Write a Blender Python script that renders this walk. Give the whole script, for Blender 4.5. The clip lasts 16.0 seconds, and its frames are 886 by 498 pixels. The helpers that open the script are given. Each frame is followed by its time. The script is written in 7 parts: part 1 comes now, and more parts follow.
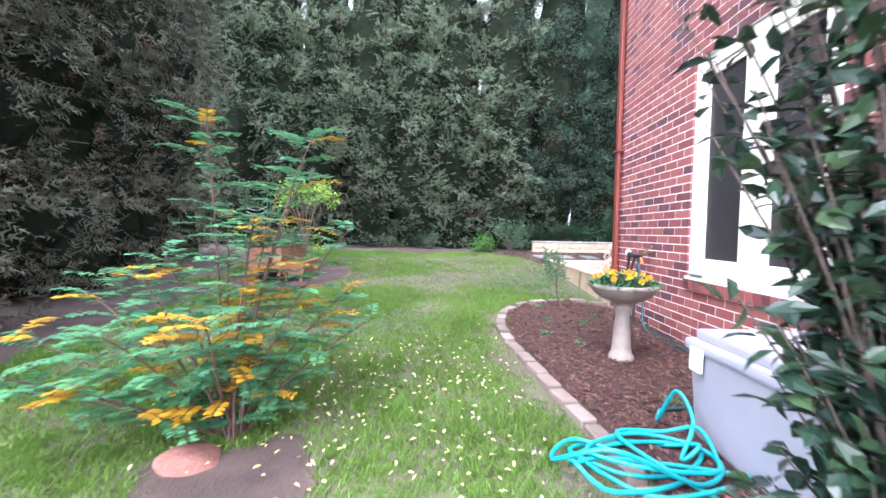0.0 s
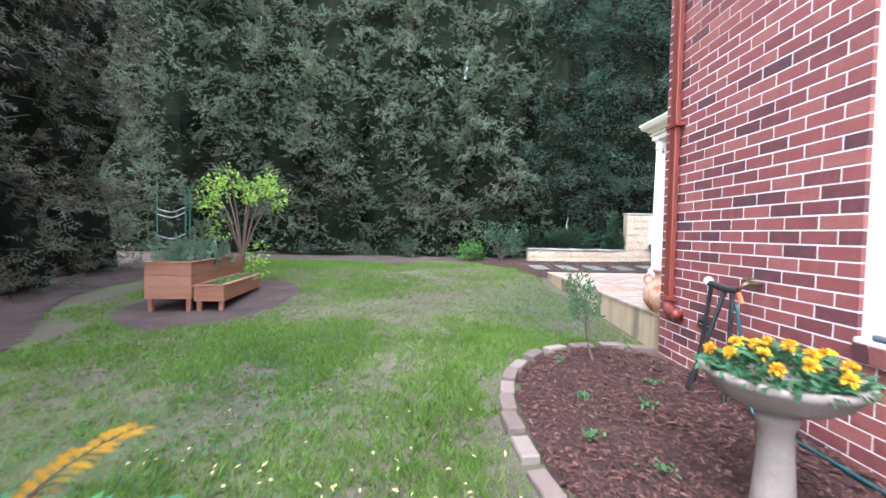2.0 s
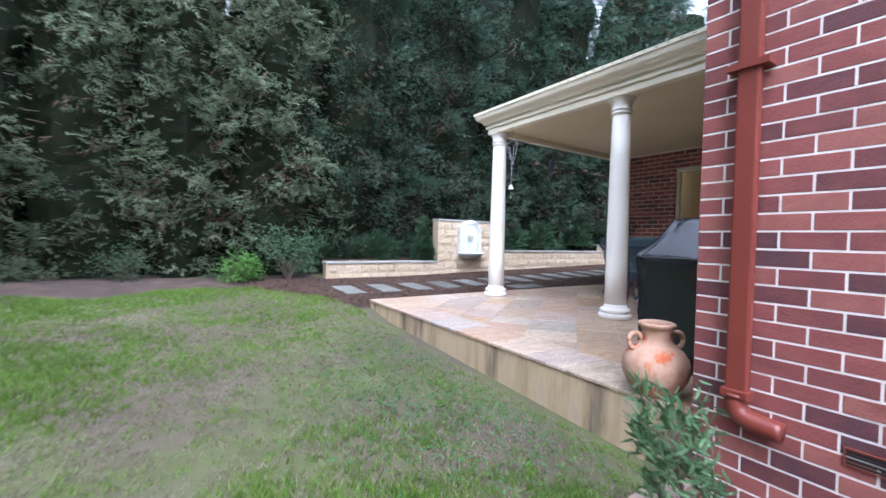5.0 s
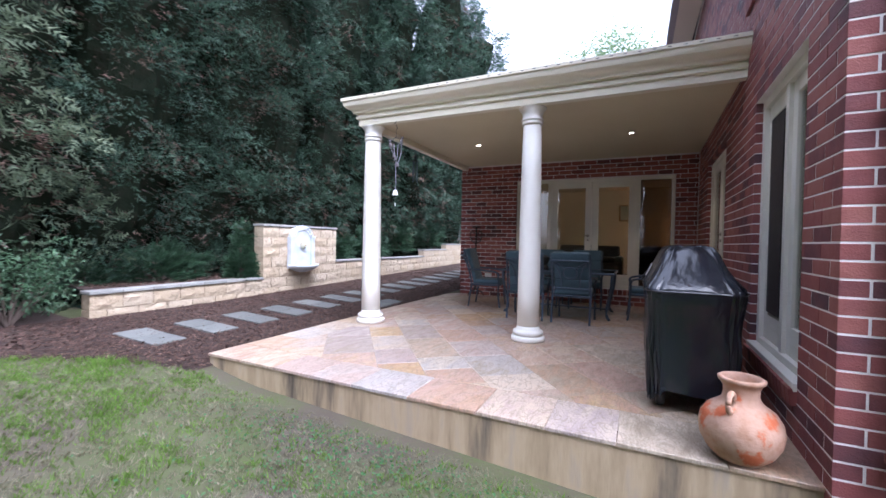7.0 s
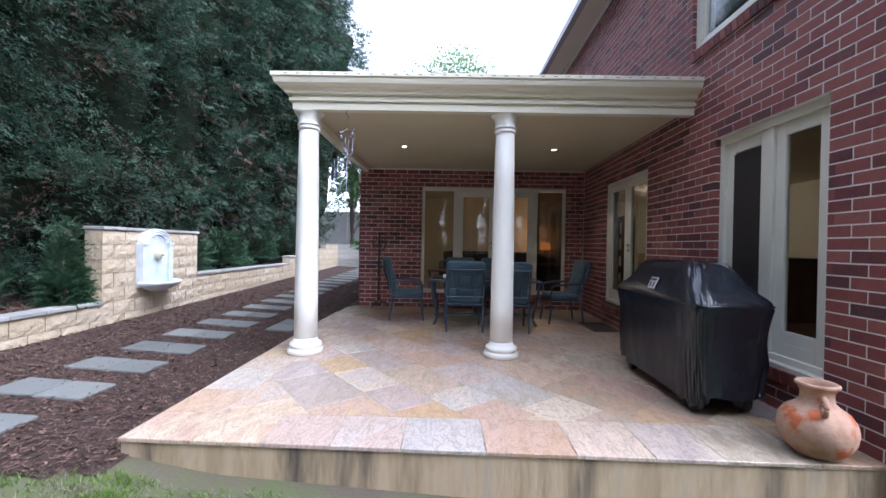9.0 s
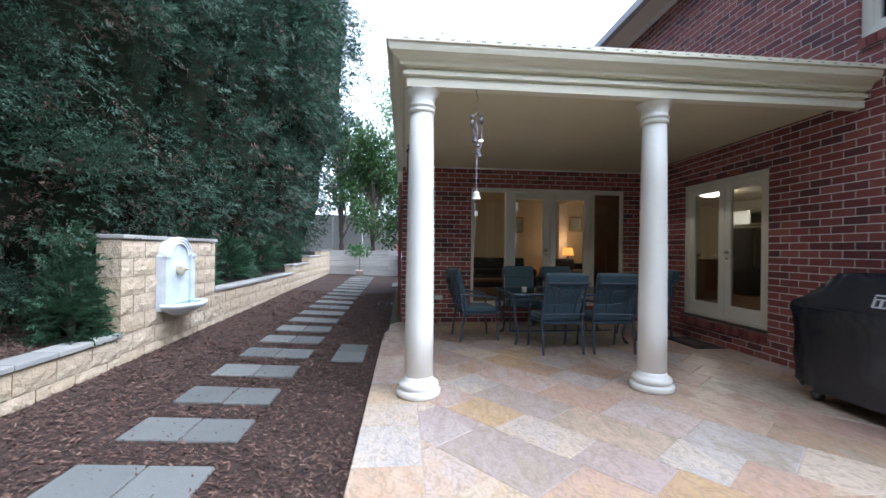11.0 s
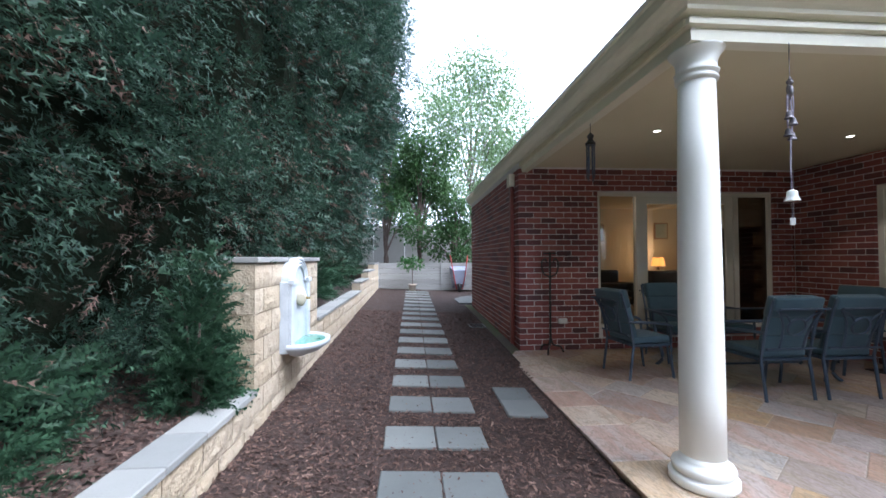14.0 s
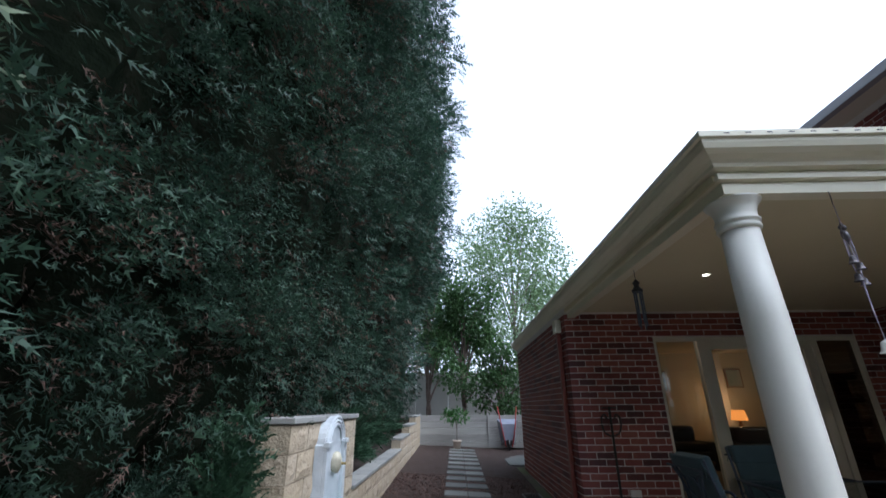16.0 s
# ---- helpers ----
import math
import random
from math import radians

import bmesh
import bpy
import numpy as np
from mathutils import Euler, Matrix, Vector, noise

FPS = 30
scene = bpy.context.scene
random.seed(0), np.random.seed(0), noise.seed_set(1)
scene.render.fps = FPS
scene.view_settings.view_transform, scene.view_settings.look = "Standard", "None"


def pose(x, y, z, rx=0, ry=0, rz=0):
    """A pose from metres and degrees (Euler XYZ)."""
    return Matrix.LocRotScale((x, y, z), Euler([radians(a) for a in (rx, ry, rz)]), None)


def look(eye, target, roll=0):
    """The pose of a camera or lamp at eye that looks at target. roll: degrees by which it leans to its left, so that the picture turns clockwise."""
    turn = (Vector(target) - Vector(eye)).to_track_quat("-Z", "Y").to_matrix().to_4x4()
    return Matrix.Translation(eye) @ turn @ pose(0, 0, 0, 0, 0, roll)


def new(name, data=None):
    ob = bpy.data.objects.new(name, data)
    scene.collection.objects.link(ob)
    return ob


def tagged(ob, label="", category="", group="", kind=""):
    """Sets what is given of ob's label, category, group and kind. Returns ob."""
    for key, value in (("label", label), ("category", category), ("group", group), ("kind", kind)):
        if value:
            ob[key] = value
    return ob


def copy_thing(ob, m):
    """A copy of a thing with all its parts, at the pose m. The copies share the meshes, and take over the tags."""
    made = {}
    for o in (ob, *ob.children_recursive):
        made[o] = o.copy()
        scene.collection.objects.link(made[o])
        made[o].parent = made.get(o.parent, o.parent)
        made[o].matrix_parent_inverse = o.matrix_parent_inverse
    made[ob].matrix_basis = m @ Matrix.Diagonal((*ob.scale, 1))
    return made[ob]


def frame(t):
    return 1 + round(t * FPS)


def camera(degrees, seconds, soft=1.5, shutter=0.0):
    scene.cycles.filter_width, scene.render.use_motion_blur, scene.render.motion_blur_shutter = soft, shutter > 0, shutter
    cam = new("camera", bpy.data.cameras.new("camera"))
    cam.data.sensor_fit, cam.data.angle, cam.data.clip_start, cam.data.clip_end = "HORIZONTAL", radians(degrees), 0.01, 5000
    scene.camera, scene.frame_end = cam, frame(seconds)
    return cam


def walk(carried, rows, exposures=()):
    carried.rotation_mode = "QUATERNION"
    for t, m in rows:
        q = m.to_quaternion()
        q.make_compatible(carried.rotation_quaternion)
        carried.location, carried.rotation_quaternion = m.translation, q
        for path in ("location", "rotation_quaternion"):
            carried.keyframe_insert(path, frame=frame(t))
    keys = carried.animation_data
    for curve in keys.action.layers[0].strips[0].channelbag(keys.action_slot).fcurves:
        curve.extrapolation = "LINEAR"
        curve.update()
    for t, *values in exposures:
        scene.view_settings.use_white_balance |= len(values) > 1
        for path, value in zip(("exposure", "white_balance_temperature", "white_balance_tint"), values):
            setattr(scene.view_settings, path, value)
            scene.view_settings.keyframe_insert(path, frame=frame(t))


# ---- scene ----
cam = camera(94.4, 16.0, 1.5, 0.4)
METRES, EYE, TILT, LEAN, TURN = 12.9, 1.5, 0.0, 0.0, 0.8
ROWS = [
    (0.0, 0.0, 0.0, 0.0, 0.04, -2.5, -0.99),
    (0.5, 0.0022, 0.0353, 0.0014, -0.02, -2.43, -1.0),
    (1.0, 0.0063, 0.0731, 0.0036, -0.19, -2.33, -1.06),
    (1.5, 0.0074, 0.1096, 0.0059, -0.67, -2.25, -1.11),
    (2.0, 0.0089, 0.1491, 0.0085, -2.11, -2.23, -1.04),
    (2.5, 0.0087, 0.1862, 0.0118, -4.04, -2.17, -1.15),
    (3.0, 0.0085, 0.2266, 0.0146, -8.27, -2.13, -1.21),
    (3.5, 0.0097, 0.2642, 0.0174, -12.72, -1.99, -1.26),
    (4.0, 0.0054, 0.3041, 0.0193, -19.75, -1.81, -1.56),
    (4.5, 0.0036, 0.3397, 0.0191, -27.11, -1.58, -1.53),
    (7.0, -0.0066, 0.5267, 0.0371, -65.56, -1.04, -1.07),
    (7.5, -0.0071, 0.5595, 0.0405, -72.34, -1.03, -1.03),
    (8.0, -0.0083, 0.5969, 0.0416, -79.64, -0.97, -1.01),
    (10.5, 0.0612, 0.766, 0.049, -95.88, 0.27, -0.88),
    (11.0, 0.0832, 0.8024, 0.0495, -96.17, 0.1, -0.69),
    (11.5, 0.1046, 0.8336, 0.0495, -96.44, 0.02, -0.61),
    (12.0, 0.1247, 0.8677, 0.0491, -96.53, 0.01, -0.51),
    (12.5, 0.146, 0.8901, 0.0491, -96.17, 0.06, -0.23),
    (13.0, 0.1656, 0.907, 0.0523, -95.94, -0.04, -0.06),
    (13.5, 0.177, 0.9225, 0.0548, -95.76, 0.06, -0.01),
    (14.0, 0.182, 0.9337, 0.0577, -95.17, 1.28, 0.22),
    (14.5, 0.1837, 0.935, 0.0597, -93.8, 5.66, 0.44),
    (15.0, 0.1839, 0.9344, 0.0617, -91.4, 11.3, 0.46),
    (15.5, 0.1841, 0.9339, 0.0633, -89.9, 16.38, 0.35),
    (16.0, 0.1839, 0.9336, 0.0643, -89.14, 21.08, 0.24),
]
walk(cam, [(t, pose(0, 0, EYE, TILT, LEAN, TURN) @ pose(METRES * x, METRES * y, METRES * z, 90 + pitch, roll, yaw)) for t, x, y, z, yaw, pitch, roll in ROWS],
     exposures=[(0, 3.4, 5550, 19), (3.5, 2.8, 5450, 12), (7, 2.7, 5400, 21), (11, 2.5, 5350, 11), (14, 2.58, 5350, 11), (15, 2.25, 5350, 10), (16, 1.5, 5400, 9)])

# ---- world and sun: a bright overcast afternoon ----
world = bpy.data.worlds.new("sky")
scene.world = world
world.use_nodes = True
wn = world.node_tree.nodes
sky = wn.new("ShaderNodeTexSky")
sky.sky_type = "NISHITA"
sky.sun_disc = False
sky.sun_elevation, sky.sun_rotation = radians(56), radians(190)
sky.air_density, sky.dust_density, sky.ozone_density = 1.0, 2.0, 1.5
soften = wn.new("ShaderNodeHueSaturation")
soften.inputs["Saturation"].default_value = 0.22
world.node_tree.links.new(sky.outputs[0], soften.inputs["Color"])
world.node_tree.links.new(soften.outputs[0], wn["Background"].inputs[0])
wn["Background"].inputs[1].default_value = 0.15
sun = new("sun", bpy.data.lights.new("sun", "SUN"))
sun.data.energy, sun.data.angle, sun.data.color = 0.7, radians(50), (1.0, 0.96, 0.9)
sun.matrix_world = look((-7, -5.5, 12), (1.0, 3.0, 0))

# ---- tools ----
rng = np.random.default_rng(7)


def ground_z(x, y):
    """The garden rises gently towards the hedge and along the side path."""
    dip = 0.115 * math.exp(-((x - 2.45) / 0.4) ** 2) * min(1.0, max(0.0, (10.9 - y) / 0.8)) if 5.0 < y < 10.9 and x < 4 else 0.0
    return 0.22 + 0.048 * max(-30.0, min(y, 14.0)) + 0.022 * min(30.0, max(0.0, x - 4.5)) - dip * min(1.0, max(0.0, (y - 5.0) / 1.0))


def mesh_from(verts, faces, name="mesh", smooth=False):
    me = bpy.data.meshes.new(name)
    me.from_pydata([tuple(v) for v in verts], [], faces)
    if smooth:
        me.polygons.foreach_set("use_smooth", [True] * len(me.polygons))
    me.update()
    return me


def thing(name, label, category, group="", kind="", at=(0, 0, 0), rz=0.0):
    ob = new(name)
    ob.empty_display_size = 0.1
    ob.matrix_world = pose(*at, 0, 0, rz)
    return tagged(ob, label, category, group, kind)


def part(name, bm, material, parent=None, label="", smooth=False):
    """Links a bmesh (or a mesh) as one object under a thing or part, in its parent's space."""
    if isinstance(bm, bmesh.types.BMesh):
        me = bpy.data.meshes.new(name)
        bmesh.ops.recalc_face_normals(bm, faces=bm.faces)
        if smooth:
            for f in bm.faces:
                f.smooth = True
        bm.to_mesh(me)
        bm.free()
    else:
        me = bm
    ob = new(name, me)
    if len(me.materials) == 0:
        me.materials.append(material)
    if parent is not None:
        ob.parent = parent
    return tagged(ob, label)


def add_box(bm, x0, y0, z0, x1, y1, z1, bevel=0.0, m=None):
    r = bmesh.ops.create_cube(bm, size=1)
    mm = Matrix.Translation(((x0 + x1) / 2, (y0 + y1) / 2, (z0 + z1) / 2)) @ Matrix.Diagonal((x1 - x0, y1 - y0, z1 - z0, 1))
    bmesh.ops.transform(bm, matrix=mm if m is None else m @ mm, verts=r["verts"])
    if bevel:
        es = list({e for v in r["verts"] for e in v.link_edges})
        bmesh.ops.bevel(bm, geom=es, offset=bevel, segments=2, affect="EDGES", profile=0.6)
    return bm


def boxes(*rows, bevel=0.0, m=None):
    bm = bmesh.new()
    for r in rows:
        add_box(bm, *r, bevel=bevel, m=m)
    return bm


def lathe(profile, n=32, cap=True):
    """Turns (radius, z) rows round the z axis."""
    bm = bmesh.new()
    rings = []
    for r, z in profile:
        rings.append([bm.verts.new((r * math.cos(2 * math.pi * i / n), r * math.sin(2 * math.pi * i / n), z)) for i in range(n)])
    for a, b in zip(rings, rings[1:]):
        for i in range(n):
            bm.faces.new((a[i], a[(i + 1) % n], b[(i + 1) % n], b[i]))
    if cap:
        bm.faces.new(rings[0][::-1])
        bm.faces.new(rings[-1])
    return bm


def tube(points, radius, n=8, bm=None, taper=None, closed=False):
    """A round bar along a line of points."""
    bm = bm or bmesh.new()
    pts = [Vector(p) for p in points]
    rings = []
    for i, p in enumerate(pts):
        d = (pts[min(i + 1, len(pts) - 1)] - pts[max(i - 1, 0)]).normalized()
        q = d.to_track_quat("Z", "Y")
        r = radius if taper is None else radius + (taper - radius) * i / max(1, len(pts) - 1)
        rings.append([bm.verts.new(p + q @ Vector((r * math.cos(2 * math.pi * k / n), r * math.sin(2 * math.pi * k / n), 0))) for k in range(n)])
    for a, b in zip(rings, rings[1:]):
        for k in range(n):
            bm.faces.new((a[k], a[(k + 1) % n], b[(k + 1) % n], b[k]))
    bm.faces.new(rings[0][::-1])
    bm.faces.new(rings[-1])
    return bm


def smooth_line(points, steps=8):
    """Catmull-Rom line through the points."""
    p = [Vector(points[0]), *[Vector(q) for q in points], Vector(points[-1])]
    out = []
    for i in range(1, len(p) - 2):
        for k in range(steps):
            t = k / steps
            out.append(0.5 * (2 * p[i] + (p[i + 1] - p[i - 1]) * t + (2 * p[i - 1] - 5 * p[i] + 4 * p[i + 1] - p[i + 2]) * t * t
                              + (3 * p[i] - p[i - 1] - 3 * p[i + 1] + p[i + 2]) * t ** 3))
    out.append(p[-2])
    return out


def extrude_profile(profile, a, b, out, bm=None):
    """Sweeps (distance out, z) rows from point a to b; out is the level direction away from the wall."""
    bm = bm or bmesh.new()
    o = Vector(out)
    ra = [bm.verts.new(Vector((a[0], a[1], 0)) + o * d + Vector((0, 0, z))) for d, z in profile]
    rb = [bm.verts.new(Vector((b[0], b[1], 0)) + o * d + Vector((0, 0, z))) for d, z in profile]
    n = len(profile)
    for i in range(n):
        bm.faces.new((ra[i], ra[(i + 1) % n], rb[(i + 1) % n], rb[i]))
    bm.faces.new(ra[::-1])
    bm.faces.new(rb)
    return bm


# ---- materials ----
def material(name, colours, rough=0.6, metal=0.0, scale=6.0, fine=60.0, bump=0.15, vary="", spread=1.0, coat=0.0, spec=0.5, stretch=(1, 1, 1), sheen=0.0, weight=0.7):
    """Colours blended by coarse and fine noise; vary: 'object' or 'island' shifts each piece along the colours."""
    m = bpy.data.materials.new(name)
    m.use_nodes = True
    nt = m.node_tree
    n, ln = nt.nodes, nt.links
    bsdf = n["Principled BSDF"]
    geo = n.new("ShaderNodeNewGeometry")
    mapping = n.new("ShaderNodeMapping")
    mapping.inputs["Scale"].default_value = stretch
    ln.new(geo.outputs["Position"], mapping.inputs["Vector"])
    coarse, grain = n.new("ShaderNodeTexNoise"), n.new("ShaderNodeTexNoise")
    coarse.inputs["Scale"].default_value, coarse.inputs["Detail"].default_value = scale, 5
    grain.inputs["Scale"].default_value, grain.inputs["Detail"].default_value = fine, 4
    ln.new(mapping.outputs[0], coarse.inputs["Vector"])
    ln.new(mapping.outputs[0], grain.inputs["Vector"])
    mix = n.new("ShaderNodeMath")
    mix.operation = "MULTIPLY_ADD"
    ln.new(grain.outputs[0], mix.inputs[0])
    mix.inputs[1].default_value = 0.45
    blend = n.new("ShaderNodeMath")
    blend.operation = "MULTIPLY_ADD"
    ln.new(coarse.outputs[0], blend.inputs[0])
    blend.inputs[1].default_value = 1.5 * spread
    blend.inputs[2].default_value = 0.5 - 0.75 * spread - 0.225
    ln.new(blend.outputs[0], mix.inputs[2])
    fac = mix.outputs[0]
    if vary:
        src = n.new("ShaderNodeObjectInfo").outputs["Random"] if vary == "object" else geo.outputs["Random Per Island"]
        shift = n.new("ShaderNodeMix")
        shift.inputs[0].default_value = weight
        ln.new(fac, shift.inputs[2])
        ln.new(src, shift.inputs[3])
        fac = shift.outputs[0]
    ramp = n.new("ShaderNodeValToRGB")
    el = ramp.color_ramp.elements
    while len(el) < len(colours):
        el.new(0.5)
    for i, c in enumerate(colours):
        el[i].position = i / max(1, len(colours) - 1)
        el[i].color = (*c, 1)
    ln.new(fac, ramp.inputs[0])
    ln.new(ramp.outputs[0], bsdf.inputs["Base Color"])
    bsdf.inputs["Roughness"].default_value = rough
    bsdf.inputs["Metallic"].default_value = metal
    bsdf.inputs["Coat Weight"].default_value = coat
    bsdf.inputs["Specular IOR Level"].default_value = spec
    bsdf.inputs["Sheen Weight"].default_value = sheen
    if bump:
        bp = n.new("ShaderNodeBump")
        bp.inputs["Strength"].default_value, bp.inputs["Distance"].default_value = bump, 0.02
        ln.new(mix.outputs[0], bp.inputs["Height"])
        ln.new(bp.outputs[0], bsdf.inputs["Normal"])
    return m


def leaf_material(name, colours, rough=0.5, through_light=0.25, scale=1.2, spec=0.4, weight=0.5):
    """Leaves: colour by leaf and by coarse noise, with some light passing through."""
    m = material(name, colours, rough=rough, scale=scale, fine=14, bump=0.0, vary="island", spec=spec, weight=weight)
    nt = m.node_tree
    n, ln = nt.nodes, nt.links
    bsdf = n["Principled BSDF"]
    tr = n.new("ShaderNodeBsdfTranslucent")
    mx = n.new("ShaderNodeMixShader")
    mx.inputs[0].default_value = through_light
    ln.new(bsdf.inputs["Base Color"].links[0].from_socket, tr.inputs["Color"])
    ln.new(bsdf.outputs[0], mx.inputs[1])
    ln.new(tr.outputs[0], mx.inputs[2])
    ln.new(mx.outputs[0], n["Material Output"].inputs["Surface"])
    return m


def glow(name, colour, strength):
    m = bpy.data.materials.new(name)
    m.use_nodes = True
    b = m.node_tree.nodes["Principled BSDF"]
    b.inputs["Base Color"].default_value = (*colour, 1)
    b.inputs["Emission Color"].default_value = (*colour, 1)
    b.inputs["Emission Strength"].default_value = strength
    return m


def glass(name, tint=(0.9, 0.93, 0.92)):
    m = bpy.data.materials.new(name)
    m.use_nodes = True
    nt = m.node_tree
    n, ln = nt.nodes, nt.links
    gl, tr, mx, fr = n.new("ShaderNodeBsdfGlossy"), n.new("ShaderNodeBsdfTransparent"), n.new("ShaderNodeMixShader"), n.new("ShaderNodeLayerWeight")
    gl.inputs["Roughness"].default_value = 0.01
    tr.inputs["Color"].default_value = (*tint, 1)
    power, lift = n.new("ShaderNodeMath"), n.new("ShaderNodeMath")
    power.operation, lift.operation = "POWER", "MULTIPLY_ADD"
    ln.new(fr.outputs["Facing"], power.inputs[0])
    power.inputs[1].default_value = 5.0
    ln.new(power.outputs[0], lift.inputs[0])
    lift.inputs[1].default_value, lift.inputs[2].default_value = 0.9, 0.045
    ln.new(lift.outputs[0], mx.inputs[0])
    ln.new(tr.outputs[0], mx.inputs[1])
    ln.new(gl.outputs[0], mx.inputs[2])
    ln.new(mx.outputs[0], n["Material Output"].inputs["Surface"])
    return m


BRICKS = [(0.055, 0.035, 0.045), (0.13, 0.042, 0.046), (0.22, 0.062, 0.058), (0.26, 0.078, 0.068), (0.31, 0.11, 0.09), (0.18, 0.052, 0.053)]
m_brick = material("brick", BRICKS, 0.75, scale=9, fine=120, bump=0.35, vary="object", weight=0.78)
m_brick_far = material("brick_joined", BRICKS, 0.75, scale=9, fine=120, bump=0.35, vary="island", weight=0.78)
m_mortar = material("mortar", [(0.70, 0.66, 0.63), (0.84, 0.80, 0.77)], 0.9, scale=7, fine=150, bump=0.3)
m_cream = material("cream_paint", [(0.70, 0.66, 0.52), (0.76, 0.72, 0.58)], 0.45, scale=2, fine=30, bump=0.03)
m_trim = material("gutter_paint", [(0.78, 0.73, 0.57), (0.83, 0.78, 0.63)], 0.4, scale=3, fine=40, bump=0.03)
m_column = material("column_paint", [(0.83, 0.81, 0.74), (0.87, 0.85, 0.79)], 0.45, scale=3, fine=50, bump=0.04)
m_ceiling = material("ceiling_paint", [(0.66, 0.59, 0.40), (0.71, 0.64, 0.45)], 0.6, scale=1.5, fine=30, bump=0.02)
m_window = material("window_paint", [(0.70, 0.67, 0.58), (0.76, 0.73, 0.64)], 0.4, scale=4, fine=40, bump=0.03)
m_glass = glass("window_glass", (0.80, 0.82, 0.80))
m_screened = glass("screened_glass", (0.30, 0.29, 0.28))
m_screen = material("fly_screen", [(0.018, 0.016, 0.018), (0.03, 0.027, 0.028)], 0.5, scale=3, fine=400, bump=0.1)
m_downpipe = material("downpipe_paint", [(0.165, 0.034, 0.024), (0.205, 0.046, 0.032)], 0.4, scale=4, fine=40, bump=0.05)
m_concrete = material("stained_concrete", [(0.07, 0.055, 0.04), (0.20, 0.155, 0.105), (0.36, 0.27, 0.165), (0.45, 0.345, 0.22), (0.38, 0.31, 0.23)], 0.85, scale=4.5, fine=40, bump=0.3, spread=1.5, stretch=(1, 1, 0.16))
def flagstone_material():
    """Split sandstone: each slab has two colours of its own, blended in streaks, with thin olive veins."""
    m = bpy.data.materials.new("flagstone")
    m.use_nodes = True
    n, ln = m.node_tree.nodes, m.node_tree.links
    bsdf = n["Principled BSDF"]
    info, geo = n.new("ShaderNodeObjectInfo"), n.new("ShaderNodeNewGeometry")
    turn, mapping = n.new("ShaderNodeCombineXYZ"), n.new("ShaderNodeMapping")
    spin = n.new("ShaderNodeMath")
    spin.operation, spin.inputs[1].default_value = "MULTIPLY", 40.0
    ln.new(info.outputs["Random"], spin.inputs[0])
    ln.new(spin.outputs[0], turn.inputs[2])
    mapping.inputs["Scale"].default_value = (1.0, 2.4, 1.0)
    ln.new(geo.outputs["Position"], mapping.inputs["Vector"])
    ln.new(turn.outputs[0], mapping.inputs["Rotation"])

    def tex(scale, detail, warp):
        t = n.new("ShaderNodeTexNoise")
        t.inputs["Scale"].default_value, t.inputs["Detail"].default_value, t.inputs["Distortion"].default_value = scale, detail, warp
        ln.new(mapping.outputs[0], t.inputs["Vector"])
        return t.outputs[0]

    def ramp(src, rows, step=False):
        r = n.new("ShaderNodeValToRGB")
        el = r.color_ramp.elements
        if step:
            r.color_ramp.interpolation = "CONSTANT"
        while len(el) < len(rows):
            el.new(0.5)
        for e, (p, c) in zip(el, rows):
            e.position, e.color = p, (*c, 1)
        ln.new(src, r.inputs[0])
        return r.outputs[0]

    def blend(fac, a, b, kind="MIX"):
        x = n.new("ShaderNodeMix")
        x.data_type, x.blend_type = "RGBA", kind
        ln.new(fac, x.inputs[0])
        ln.new(a, x.inputs[6])
        ln.new(b, x.inputs[7])
        return x.outputs[2]
    base = [(0.51, 0.38, 0.28), (0.41, 0.33, 0.30), (0.43, 0.28, 0.18), (0.48, 0.36, 0.30), (0.48, 0.33, 0.18), (0.36, 0.29, 0.21), (0.56, 0.45, 0.34), (0.48, 0.33, 0.26), (0.45, 0.41, 0.38), (0.37, 0.25, 0.18), (0.53, 0.42, 0.31)]
    second = [(0.58, 0.49, 0.39), (0.45, 0.29, 0.18), (0.51, 0.44, 0.40), (0.37, 0.30, 0.22), (0.51, 0.36, 0.22), (0.47, 0.35, 0.30), (0.41, 0.26, 0.19)]
    other = n.new("ShaderNodeMath")
    other.operation = "FRACT"
    ln.new(spin.outputs[0], other.inputs[0])
    a = ramp(info.outputs["Random"], [(i / len(base), c) for i, c in enumerate(base)], True)
    b = ramp(other.outputs[0], [(i / len(second), c) for i, c in enumerate(second)], True)
    wash = ramp(tex(2.6, 6, 1.2), [(0.40, (0, 0, 0)), (0.66, (0.9, 0.9, 0.9))])
    col = blend(wash, a, b)
    dark = n.new("ShaderNodeRGB")
    dark.outputs[0].default_value = (0.25, 0.20, 0.13, 1)
    vein = ramp(tex(3.4, 8, 2.2), [(0.46, (0, 0, 0)), (0.495, (0.55, 0.55, 0.55)), (0.51, (0.5, 0.5, 0.5)), (0.55, (0, 0, 0))])
    col = blend(vein, col, dark.outputs[0])
    fine = tex(38, 5, 0.3)
    speck = ramp(fine, [(0.3, (0.82, 0.82, 0.82)), (0.7, (1.12, 1.12, 1.12))])
    one = n.new("ShaderNodeValue")
    one.outputs[0].default_value = 1.0
    col = blend(one.outputs[0], col, speck, "MULTIPLY")
    ln.new(col, bsdf.inputs["Base Color"])
    ln.new(ramp(tex(5, 4, 0.5), [(0.3, (0.28, 0.28, 0.28)), (0.7, (0.58, 0.58, 0.58))]), bsdf.inputs["Roughness"])
    bp = n.new("ShaderNodeBump")
    bp.inputs["Strength"].default_value, bp.inputs["Distance"].default_value = 0.25, 0.012
